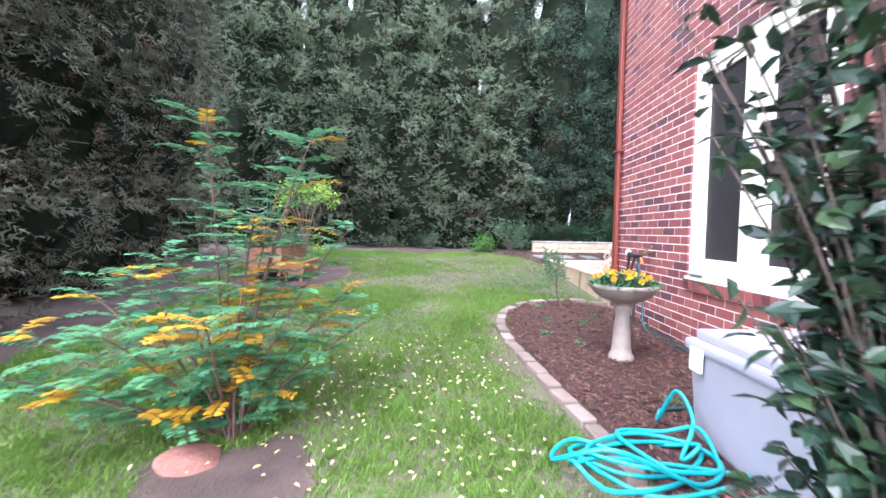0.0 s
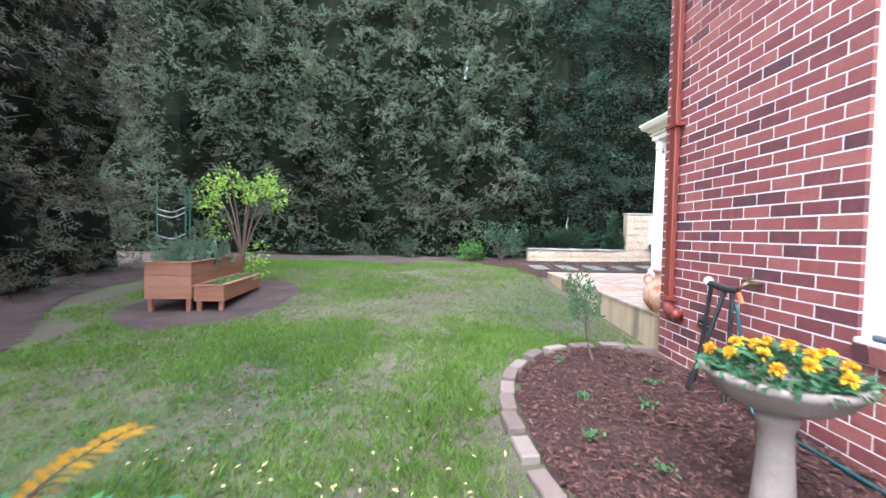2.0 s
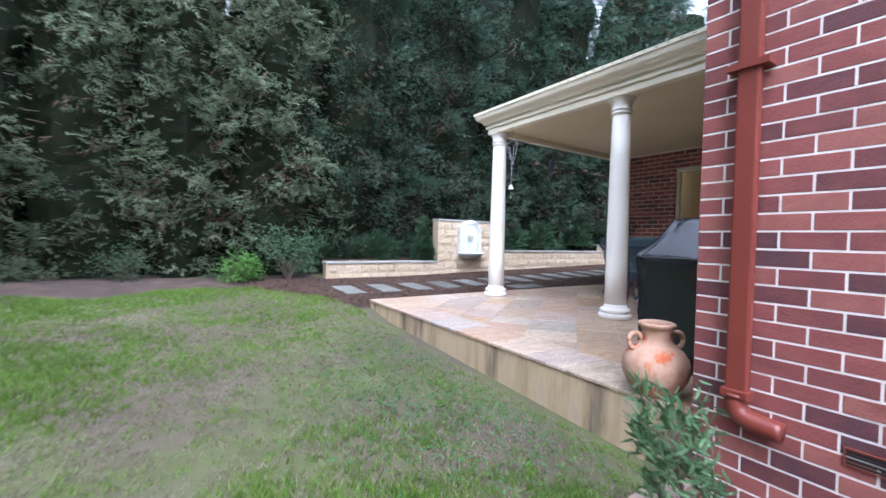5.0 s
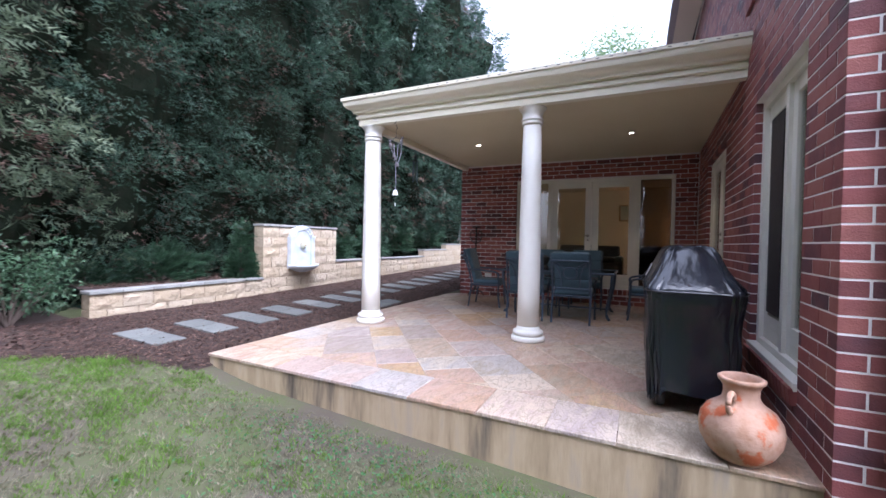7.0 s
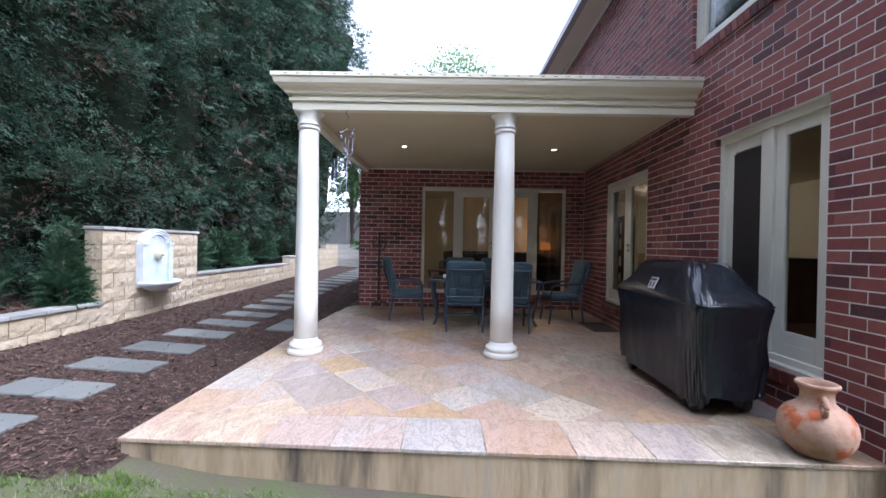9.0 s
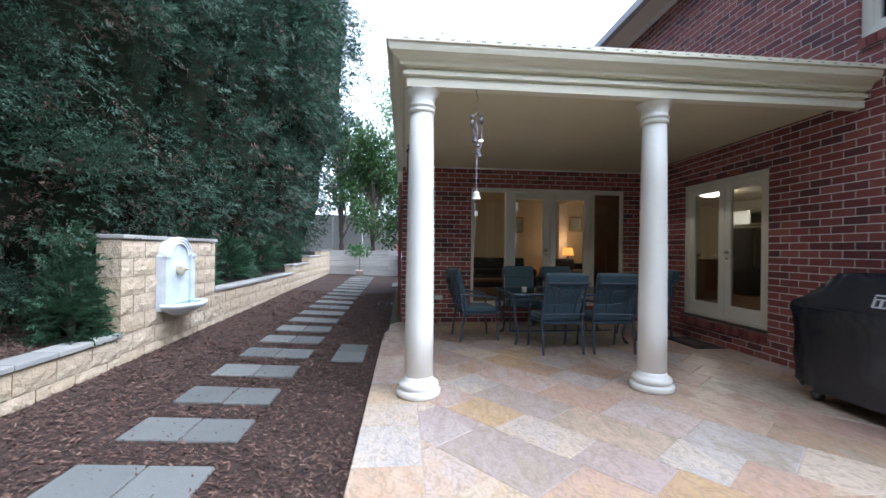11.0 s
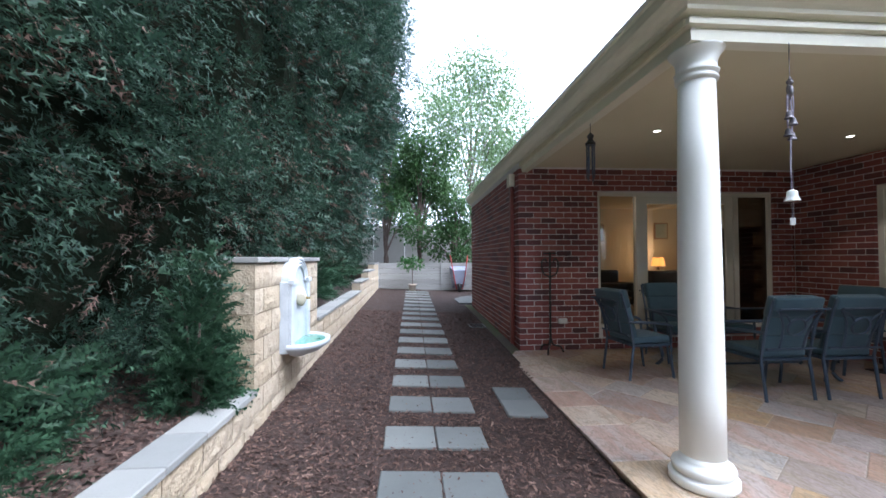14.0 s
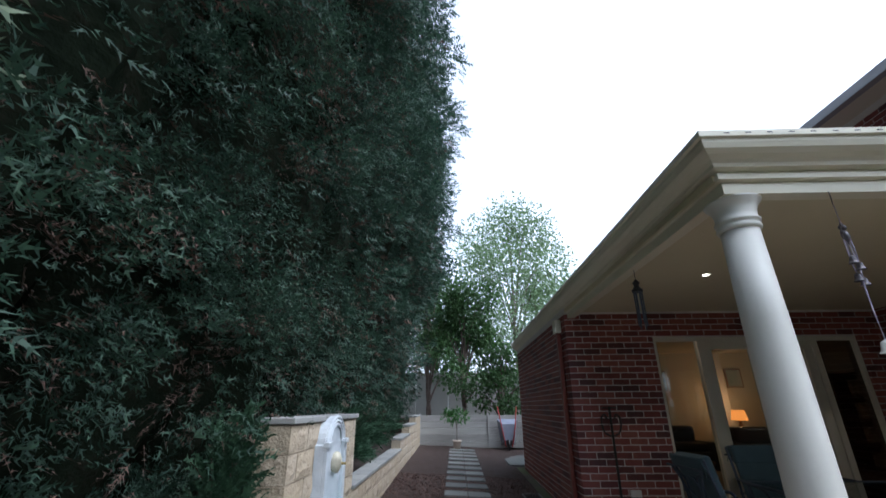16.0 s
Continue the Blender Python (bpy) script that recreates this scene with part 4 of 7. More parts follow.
for nm, st, mt, lb in (("green_leaves", green, m_feather, ""), ("yellow_leaves", yellow, m_yellow, "yellow and orange dying leaves")):
    a = [np.array(x, dtype=float) for x in st]
    part(nm, leaf_faces(a[0], a[1], a[2], a[3], a[4], 0.1, 0.08), mt, wild, lb)

# ---- dark glossy bush near the storage box ----
gen = np.random.default_rng(77)
bush = thing("glossy_bush", "dark glossy-leaved bush beside the house wall", "shrub", at=(1.0, 1.0, 0.26))
twigs = bmesh.new()
lp, ld = [], []
for i in range(235):
    e = Vector((gen.uniform(-0.30, 0.28), gen.uniform(-0.25, 0.14), gen.uniform(0.15, 2.2)))
    if i < 6:
        e = Vector((gen.uniform(-0.38, -0.2), gen.uniform(0.0, 0.3), gen.uniform(1.5, 2.0)))
    line = smooth_line([(gen.uniform(-0.05, 0.12), gen.uniform(-0.05, 0.05), 0), Vector((e.x * 0.3 + 0.1, e.y * 0.3, e.z * 0.55)), e], 6)
    tube(line, 0.007, 5, twigs, 0.002)
    for j in range(24):
        p = line[min(len(line) - 1, int((0.25 + 0.75 * j / 23) * (len(line) - 1)))]
        lp.append((p.x + gen.normal() * 0.02, p.y + gen.normal() * 0.02, p.z + gen.normal() * 0.02))
        ld.append((gen.normal(), gen.normal() - 0.2, gen.normal() * 0.5 - 0.15))
n = len(lp)
part("leaves", leaf_faces(np.array(lp), np.array(ld), np.array([0, 0, 1.0]) + gen.normal(size=(n, 3)) * 0.5, gen.uniform(0.055, 0.10, n), gen.uniform(0.03, 0.048, n)), leaf_material("glossy_leaf", [(0.008, 0.022, 0.016), (0.016, 0.036, 0.023), (0.028, 0.056, 0.026), (0.06, 0.10, 0.028)], 0.30, 0.15, 3.0, 0.5), bush)
tagged(part("twigs", twigs, m_bark, bush), "", "", "", "stuff")

# ---- tall trees and fence beyond the side path ----
def broad_tree(seed, x, y, h, r, colours, n, size, label):
    gen = np.random.default_rng(seed)
    t = thing("broadleaf_tree", label, "tree", "trees beyond the fence", at=(x, y, ground_z(x, y)))
    bm = tube(smooth_line([(0, 0, -0.1), (0.1, 0.05, h * 0.25), (-0.05, 0.1, h * 0.5), (0.05, 0, h * 0.8)], 4), 0.13, 8, None, 0.04)
    cs = []
    for i in range(16):
        a, zz = gen.uniform(0, 6.28), gen.uniform(0.3, 1.0) * h
        rr = r * gen.uniform(0.35, 1.0) * (1.1 - 0.5 * zz / h)
        e = Vector((math.cos(a) * rr, math.sin(a) * rr, zz))
        tube(smooth_line([(0, 0, zz * 0.55), e * 0.5 + Vector((0, 0, zz * 0.42)), e], 3), 0.045, 5, bm, 0.01)
        cs += [tuple(e), tuple(e * 0.75 + Vector((gen.normal() * 0.3, gen.normal() * 0.3, zz * 0.3)))]
    p, q = blob_points(gen, n, cs, r * 0.36)
    part("crown", leaf_faces(p, q + gen.normal(size=(n, 3)) * 0.6, np.array([0, 0, 1.0]) + gen.normal(size=(n, 3)) * 0.6, gen.uniform(0.7, 1.3, n) * size, gen.uniform(0.4, 0.55, n) * size), leaf_material("tree_leaf", colours, 0.5, 0.35, 0.8), t)
    part("trunk", bm, m_bark, t)


GREENS = [(0.03, 0.07, 0.022), (0.055, 0.115, 0.034), (0.09, 0.17, 0.052)]
PALE = [(0.10, 0.17, 0.07), (0.16, 0.24, 0.11), (0.22, 0.30, 0.16)]
broad_tree(6, 19.3, 13.1, 6.2, 1.9, GREENS, 7000, 0.14, "leafy green tree in front of the pale fence")
broad_tree(1, 18.9, 11.7, 5.6, 1.9, GREENS, 8500, 0.14, "leafy green tree in front of the pale fence")
broad_tree(2, 18.9, 10.3, 3.3, 1.2, GREENS, 3200, 0.14, "leafy green tree in front of the pale fence")
broad_tree(3, 25.5, 8.6, 12.4, 4.8, PALE, 14000, 0.2, "tall pale green open-crowned tree")
broad_tree(4, 28.5, 6.5, 8.6, 2.6, PALE, 5000, 0.2, "tall pale green open-crowned tree")
broad_tree(5, 24.0, 13.2, 7.0, 2.4, GREENS, 5000, 0.18, "leafy tree beyond the fence")

# ---- house fittings ----
dp_garden = dp = thing("downpipe", "red-brown painted downpipe on the brick wall", "downpipe")
part("pipe", boxes((X_A - 0.072, 5.652, 1.02, X_A - 0.02, 5.748, 6.5), bevel=0.012), m_downpipe, dp)
part("shoe", tube(smooth_line([(X_A - 0.055, 5.70, 1.04), (X_A - 0.055, 5.695, 0.97), (X_A - 0.06, 5.65, 0.93), (X_A - 0.06, 5.51, 0.915)], 4), 0.048, 14), m_downpipe, dp, smooth=True)
part("collar", boxes((X_A - 0.093, 5.64, 1.02, X_A - 0.012, 5.76, 1.06), bevel=0.006), m_downpipe, dp)
part("strap", boxes((X_A - 0.089, 5.61, 2.62, X_A - 0.004, 5.79, 2.65)), m_downpipe, dp)
dp = thing("downpipe", "dark red downpipe beside the corner of the brick wing", "downpipe")
part("pipe", boxes((8.70, Y_S + 0.012, 0.86, 8.80, Y_S + 0.075, 3.56), bevel=0.012), m_downpipe, dp)
part("spout", boxes((8.66, Y_S + 0.005, 3.40, 8.84, Y_S + 0.10, 3.60), bevel=0.01), m_trim, dp, "cream rain head")
vent = thing("wall_vent", "small dark wall vent grille in the brickwork", "vent")
bm = bmesh.new()
frame_rect(bm, "y", X_A - 0.008, X_A + 0.02, 5.11, 5.32, 0.85, 0.93, 0.008)
part("grille_frame", bm, m_downpipe, vent)
for i in range(4):
    part("slat", boxes((X_A - 0.006, 5.118, 0.862 + i * 0.017, X_A + 0.004, 5.312, 0.869 + i * 0.017)), m_black, vent)
sock = thing("power_outlet", "white outdoor power outlet on the brick wall", "outlet")
part("plate", boxes((X_B - 0.03, 9.66, 1.22, X_B - 0.001, 9.80, 1.30), bevel=0.006), m_white, sock)
for y in (9.70, 9.76):
    part("switch", boxes((X_B - 0.036, y - 0.012, 1.25, X_B - 0.03, y + 0.012, 1.275)), m_white, sock)

m_glow = glow("downlight_glow", (1.0, 0.86, 0.66), 5)
for x, y in ((6.57, 9.32), (6.62, 6.90)):
    dl = thing("downlight", "small round lit downlight in the patio ceiling", "downlight", "patio downlights", at=(x, y, CEIL))
    part("rim", lathe([(0.034, -0.001), (0.05, -0.001), (0.05, -0.006), (0.034, -0.008)], 20, False), m_white, dl)
    part("lamp", lathe([(0.0, -0.004), (0.034, -0.004)], 20, False), m_glow, dl)
    lamp = bpy.data.lights.new("downlight", "SPOT")
    lamp.energy, lamp.color, lamp.spot_size, lamp.shadow_soft_size = 4, (1, 0.84, 0.62), radians(110), 0.04
    new("downlight_lamp", lamp).matrix_world = pose(x, y, CEIL - 0.02)

# ---- wind chimes ----
m_pewter = material("pewter", [(0.10, 0.09, 0.10), (0.22, 0.20, 0.22)], 0.45, metal=0.6, scale=20)
ch = thing("wind_chime", "hanging wind chime with small cats and bells", "wind chime", at=(4.53, 9.735, 3.575), rz=-42)
part("hook", tube(smooth_line([(0.01, 0, 0.0), (-0.02, 0, -0.025), (0.0, 0, -0.06), (0.02, 0, -0.09), (0.0, 0, -0.11)], 4), 0.003, 5), m_black, ch, "wire hook")
part("cord", tube([(0, 0, -0.10), (0, 0, -0.22)], 0.002, 5), m_pewter, ch)
part("crossbar", tube([(-0.075, 0, -0.27), (0, 0, -0.215), (0.075, 0, -0.25)], 0.004, 6), m_pewter, ch)
for sx, zc in ((-1, -0.315), (1, -0.255)):            # a seated cat at each end of the bar
    bm = bmesh.new()
    for cx, cz, rx_, ry_, rz_ in ((0.0, -0.012, 0.024, 0.016, 0.036), (sx * 0.012, 0.038, 0.018, 0.015, 0.017)):
        r = bmesh.ops.create_icosphere(bm, subdivisions=2, radius=1)
        bmesh.ops.transform(bm, matrix=Matrix.Translation((sx * 0.075 + cx, 0, zc + cz)) @ Matrix.Diagonal((rx_, ry_, rz_, 1)), verts=r["verts"])
    for e in (-1, 1):
        tube([(sx * 0.087 + e * 0.010, 0, zc + 0.048), (sx * 0.087 + e * 0.013, 0, zc + 0.066)], 0.006, 5, bm, 0.001)
    tube(smooth_line([(sx * 0.06, 0, zc - 0.035), (sx * 0.03, 0, zc - 0.05), (sx * 0.025, 0, zc - 0.02)], 4), 0.005, 5, bm, 0.003)
    part("cat_figure", bm, m_pewter, ch, "dark metal seated cat", True)
m_lilac = material("lilac_enamel", [(0.34, 0.30, 0.42), (0.46, 0.42, 0.54)], 0.4, scale=20, bump=0.05)
for px, py, z in ((-0.07, 0.008, -0.46), (-0.03, -0.012, -0.50), (0.03, 0.012, -0.56), (0.07, -0.008, -0.585)):
    part("string", tube(smooth_line([(px, py, -0.31), (px * 0.9, py * 1.2, (z - 0.31) / 2), (px * 0.35, py, z + 0.03)], 4), 0.0035, 5), m_lilac, ch)
    b = lathe([(0.005, 0.03), (0.014, 0.022), (0.018, -0.005), (0.026, -0.018)], 12, False)
    bmesh.ops.translate(b, vec=(px * 0.35, py, z), verts=b.verts)
    part("bell", b, m_pewter, ch, "small pewter bell")
part("long_cord", tube([(0, 0, -0.585), (0.006, 0.004, -0.78), (0, 0, -0.92)], 0.004, 5), m_lilac, ch)
b = lathe([(0.008, 0.05), (0.026, 0.038), (0.032, 0.0), (0.044, -0.02), (0.0, -0.02)], 16, False)
bmesh.ops.translate(b, vec=(0, 0, -0.965), verts=b.verts)
part("large_bell", b, m_white, ch, "pale bell")
part("clapper", boxes((-0.004, -0.014, -1.135, 0.004, 0.014, -1.09), bevel=0.003), m_white, ch)
part("clapper_cord", tube([(0, 0, -0.985), (0, 0, -1.10)], 0.002, 4), m_pewter, ch)
ch = thing("wind_chime", "dark tubular wind chime hanging under the eave", "wind chime", at=(6.09, 10.31, 3.575))
part("cord", tube([(0, 0, 0), (0, 0, -0.10)], 0.003, 5), m_black, ch)
b = lathe([(0.01, -0.10), (0.035, -0.13), (0.02, -0.16), (0.04, -0.19), (0.05, -0.20), (0.05, -0.22), (0.0, -0.22)], 14, False)
part("cap", b, m_black, ch)
for i in range(6):
    a = i * math.pi / 3
    part("chime_tube", tube([(0.035 * math.cos(a), 0.035 * math.sin(a), -0.22), (0.035 * math.cos(a), 0.035 * math.sin(a), -0.52 - 0.03 * (i % 3))], 0.007, 8), material("chime_metal", [(0.07, 0.08, 0.11), (0.14, 0.16, 0.2)], 0.35, metal=0.8), ch)

# ---- barbecue under its cover ----
bbq = thing("covered_barbecue", "barbecue on wheels under a black vinyl cover", "barbecue", at=(3.78, 6.42, FLOOR))
BX, BY = 0.90, 0.80
m_vinyl = material("black_vinyl", [(0.008, 0.010, 0.017), (0.016, 0.020, 0.030)], 0.22, scale=4.5, fine=11, bump=0.5, spec=0.75, stretch=(1, 1, 0.6))
bm = bmesh.new()
prof = [(0.0, 0.12, 0.80, 0.34), (0.1, 0.2, 0.79, 0.345), (0.3, 0.42, 0.805, 0.36), (0.55, 0.60, 0.80, 0.355), (0.75, 0.76, 0.83, 0.375), (0.86, 0.84, 0.85, 0.385), (0.92, 0.875, 0.84, 0.375), (1.0, 0.98, 0.68, 0.30), (1.08, 1.10, 0.56, 0.235), (1.13, 1.15, 0.50, 0.19), (1.14, 1.165, 0.40, 0.12)]
N = 120
rings = []
for _, z, rx, ry in prof:
    ring = []
    for i in range(N):
        a = 2 * math.pi * i / N
        c_, s_ = math.cos(a), math.sin(a)
        e = 0.20 if z < 0.9 else 0.30
        px, py = BX * rx * math.copysign(abs(c_) ** e, c_), BY * ry * math.copysign(abs(s_) ** e, s_)
        w = 1 + (0.024 * math.sin(i * 1.9 + z * 7) + 0.018 * math.sin(i * 0.7 - z * 11)) * (1.15 - z)
        zz = z + (0.05 * math.sin(a * 2 + 0.6) + 0.02 * math.sin(i * 1.1) if z < 0.2 else 0.012 * math.sin(i * 0.9 + z * 20))
        ring.append(bm.verts.new((px * w, py * w, zz)))
    rings.append(ring)
for ra, rb in zip(rings, rings[1:]):
    for i in range(N):
        bm.faces.new((ra[i], ra[(i + 1) % N], rb[(i + 1) % N], rb[i]))
bm.faces.new(rings[-1])
part("cover", bm, m_vinyl, bbq, "creased black vinyl cover", True)
part("piping", tube([(BX * 0.86 * math.copysign(abs(math.cos(t)) ** 0.22, math.cos(t)), BY * 0.392 * math.copysign(abs(math.sin(t)) ** 0.22, math.sin(t)), 0.855) for t in [k * math.pi / 30 + 0.02 for k in range(61)]], 0.006, 6), m_vinyl, bbq)
tag = Matrix.Translation((-0.02, BY * 0.332 + 0.004, 0.965)) @ Matrix.Rotation(radians(23), 4, "X")
lab = part("printed_label", boxes((-0.06, -0.002, -0.055, 0.06, 0.004, 0.055), m=tag), material("label_grey", [(0.55, 0.55, 0.55), (0.62, 0.62, 0.62)], 0.5), bbq, "pale printed label")
part("label_bar", boxes((-0.05, 0.005, 0.02, 0.05, 0.006, 0.042), (-0.04, 0.005, -0.045, -0.012, 0.006, 0.01), (0.012, 0.005, -0.045, 0.04, 0.006, 0.01), m=tag), m_black, lab)
for wx, wy in ((-0.55, 0.19), (-0.55, -0.18), (0.55, 0.18), (0.55, -0.17)):
    r = 0.095 if wx < 0 else 0.05
    wb = lathe([(r * 0.5, -0.025), (r * 0.9, -0.028), (r, -0.018), (r, 0.018), (r * 0.9, 0.028), (r * 0.5, 0.025)], 20)
    bmesh.ops.transform(wb, matrix=pose(wx, wy, r, 90, 0, 0), verts=wb.verts)
    wh = part("wheel", wb, m_black, bbq, smooth=True)
    hb = lathe([(0.0, -0.031), (r * 0.62, -0.031), (r * 0.62, 0.031), (0.0, 0.031)], 16, False)
    bmesh.ops.transform(hb, matrix=pose(wx, wy, r, 90, 0, 0), verts=hb.verts)
    part("hub", hb, material("hub_grey", [(0.12, 0.12, 0.125), (0.2, 0.2, 0.2)], 0.5), wh, "grey plastic hub")
    part("leg", boxes((wx - 0.02, wy - 0.02, r, wx + 0.02, wy + 0.02, 0.3)), m_black, bbq)

# ---- terracotta jar ----
m_terra = material("terracotta", [(0.40, 0.21, 0.13), (0.45, 0.26, 0.17), (0.49, 0.30, 0.21), (0.51, 0.32, 0.23), (0.47, 0.27, 0.18), (0.50, 0.13, 0.05), (0.46, 0.11, 0.04)], 0.85, scale=7, fine=40, bump=0.25, spread=2.0)
jar = thing("terracotta_jar", "weathered round terracotta jar with two ring handles and flaking orange patches", "jar", at=(2.56, 6.25, FLOOR))
jar.scale = (0.67, 0.67, 0.74)
prof = [(0.13, 0.0), (0.17, 0.015), (0.24, 0.08), (0.285, 0.16), (0.298, 0.24), (0.285, 0.31), (0.24, 0.375), (0.17, 0.42), (0.135, 0.45), (0.125, 0.49), (0.128, 0.54), (0.15, 0.575), (0.165, 0.585), (0.168, 0.605), (0.15, 0.615), (0.12, 0.60), (0.11, 0.54), (0.11, 0.46)]
part("body", lathe([(r, z) for r, z in prof], 48), m_terra, jar, smooth=True)
for a in (152, 332):
    ca, sa = math.cos(radians(a)), math.sin(radians(a))
    ring = [(ca * (0.155 + 0.06 * (1 + math.cos(t))), sa * (0.155 + 0.06 * (1 + math.cos(t))), 0.46 + 0.068 * math.sin(t)) for t in [k * 2 * math.pi / 20 for k in range(21)]]
    part("handle", tube(ring, 0.021, 10), m_terra, jar, smooth=True)

# ---- outdoor dining set ----
m_frame = material("grey_blue_metal", [(0.045, 0.066, 0.10), (0.065, 0.092, 0.135)], 0.4, metal=0.2, scale=8, bump=0.05)
m_cushion = material("blue_cushion", [(0.045, 0.088, 0.118), (0.066, 0.118, 0.15)], 0.85, scale=6, fine=200, bump=0.3, sheen=0.2)


def outdoor_chair():
    """A metal armchair facing +x, with seat and back cushions; its origin lies between the feet."""
    c = thing("outdoor_chair", "blue cushioned metal patio armchair at the glass table", "chair", "chairs round the table")
    w = 0.27
    for s in (-1, 1):
        part("leg", tube(smooth_line([(-0.30, s * w, 0), (-0.27, s * w, 0.22), (-0.24, s * w, 0.42)], 4), 0.016, 8), m_frame, c)
        part("leg", tube(smooth_line([(0.28, s * w, 0), (0.25, s * w, 0.22), (0.25, s * w, 0.42), (0.24, s * w, 0.60)], 4), 0.016, 8), m_frame, c)
        part("back_post", tube(smooth_line([(-0.24, s * w, 0.40), (-0.30, s * w, 0.70), (-0.40, s * w, 1.02)], 4), 0.015, 8), m_frame, c)
        part("armrest", tube(smooth_line([(-0.31, s * w, 0.68), (-0.05, s * (w + 0.03), 0.67), (0.20, s * (w + 0.03), 0.64), (0.26, s * w, 0.58)], 4), 0.017, 8), m_frame, c)
    part("seat_frame", boxes((-0.25, -w, 0.385, 0.26, w, 0.415), bevel=0.008), m_frame, c)
    bm = bmesh.new()
    for z in (0.52, 0.93):
        tube([(-0.262 - 0.235 * (z - 0.4) / 0.62, -w, z), (-0.262 - 0.235 * (z - 0.4) / 0.62, w, z)], 0.012, 6, bm)
    slope = lambda z: -0.285 - 0.30 * (z - 0.45)
    for s in (-1, 1):                                # two bowed bars that touch a ring between them
        tube(smooth_line([(slope(z), s * y, z) for y, z in ((0.13, 0.53), (0.135, 0.66), (0.165, 0.79), (0.245, 0.92))], 4), 0.011, 6, bm)
        tube(smooth_line([(slope(z), s * y, z) for y, z in ((0.245, 0.90), (0.15, 0.87), (0.085, 0.80))], 4), 0.010, 6, bm)
    tube([(slope(0.745 + 0.085 * math.sin(t)), 0.095 * math.cos(t), 0.745 + 0.085 * math.sin(t)) for t in [k * math.pi / 10 for k in range(21)]], 0.011, 6, bm)
    part("back_scroll", bm, m_frame, c)
    part("seat_cushion", boxes((-0.23, -0.255, 0.415, 0.27, 0.255, 0.50), bevel=0.03), m_cushion, c, smooth=True)
    bm = boxes((-0.03, -0.25, 0.0, 0.04, 0.25, 0.22), (-0.03, -0.25, 0.205, 0.045, 0.25, 0.42), (-0.035, -0.255, 0.40, 0.05, 0.255, 0.62), bevel=0.028)
    add_box(bm, -0.075, -0.268, 0.49, -0.028, 0.268, 0.625, bevel=0.02)
    bmesh.ops.transform(bm, matrix=pose(-0.190, 0, 0.45, 0, -15.5, 0), verts=bm.verts)
    part("back_cushion", bm, m_cushion, c, smooth=True)
    part("cushion_tie", tube([(-0.40, -0.262, 0.94), (-0.41, -0.28, 0.86)], 0.004, 4), m_cushion, c)
    return c


chair = outdoor_chair()
chair.matrix_world = pose(6.31, 8.33, FLOOR, 0, 0, 2)
for x, y, rz in ((6.30, 7.63, -2), (7.10, 9.28, -84), (7.75, 8.35, 178), (7.78, 7.62, 183), (7.05, 6.62, 92)):
    copy_thing(chair, pose(x, y, FLOOR, 0, 0, rz))
table = thing("patio_table", "rectangular glass-topped metal patio table", "table", at=(7.03, 7.97, FLOOR))
top = part("tabletop", boxes((-0.50, -0.88, 0.715, 0.50, 0.88, 0.725)), glass("table_glass", (0.55, 0.62, 0.62)), table, "smoky glass top")
bm = bmesh.new()
for a, b in (((-0.51, -0.89), (0.51, -0.89)), ((0.51, -0.89), (0.51, 0.89)), ((0.51, 0.89), (-0.51, 0.89)), ((-0.51, 0.89), (-0.51, -0.89))):
    tube([(*a, 0.715), (*b, 0.715)], 0.018, 8, bm)
part("rim", bm, m_frame, table)
for sx in (-1, 1):
    for sy in (-1, 1):
        part("leg", tube(smooth_line([(sx * 0.46, sy * 0.83, 0), (sx * 0.40, sy * 0.78, 0.12), (sx * 0.46, sy * 0.84, 0.45), (sx * 0.48, sy * 0.86, 0.71)], 5), 0.022, 8), m_frame, table)
part("stretcher", boxes((-0.02, -0.8, 0.10, 0.02, 0.8, 0.12), (-0.42, -0.02, 0.70, 0.42, 0.02, 0.712)), m_frame, table)
cn = thing("candle_jar", "small white candle jar on the patio table", "candle", at=(6.78, 8.62, FLOOR + 0.725))
part("jar", lathe([(0.0, 0), (0.035, 0), (0.036, 0.07), (0.03, 0.072)], 16), m_white, cn, smooth=True)
cn = thing("lantern", "dark metal lantern with flowers on the table", "lantern", at=(7.2, 8.25, FLOOR + 0.725))
part("base", lathe([(0.05, 0), (0.06, 0.02), (0.03, 0.06), (0.05, 0.12), (0.07, 0.16)], 14), m_black, cn)
part("top", lathe([(0.07, 0.16), (0.075, 0.20), (0.03, 0.22), (0.0, 0.25)], 14), m_black, cn)

stand = thing("plant_stand", "tall black wrought iron plant stand", "plant stand", at=(8.28, 9.98, FLOOR))
part("pole", tube([(0, 0, 0.18), (0, 0, 1.52)], 0.017, 8), m_black, stand)
for a in (30, 150, 270):
    d = Vector((math.cos(radians(a)), math.sin(radians(a)), 0))
    part("foot", tube(smooth_line([Vector((0, 0, 0.26)), d * 0.04 + Vector((0, 0, 0.12)), d * 0.15 + Vector((0, 0, 0.09)), d * 0.20], 4), 0.013, 7), m_black, stand)
for a in (90, 270):
    d = Vector((0, math.sin(radians(a)), 0))
    part("scroll", tube(smooth_line([Vector((0, 0, 1.14)), d * 0.10 + Vector((0, 0, 1.20)), d * 0.13 + Vector((0, 0, 1.35)), d * 0.08 + Vector((0, 0, 1.42)), d * 0.05 + Vector((0, 0, 1.36))], 5), 0.012, 7), m_black, stand)
part("ring", tube([(0.09 * math.cos(t), 0.09 * math.sin(t), 1.5) for t in [k * math.pi / 10 for k in range(21)]], 0.012, 6), m_black, stand)
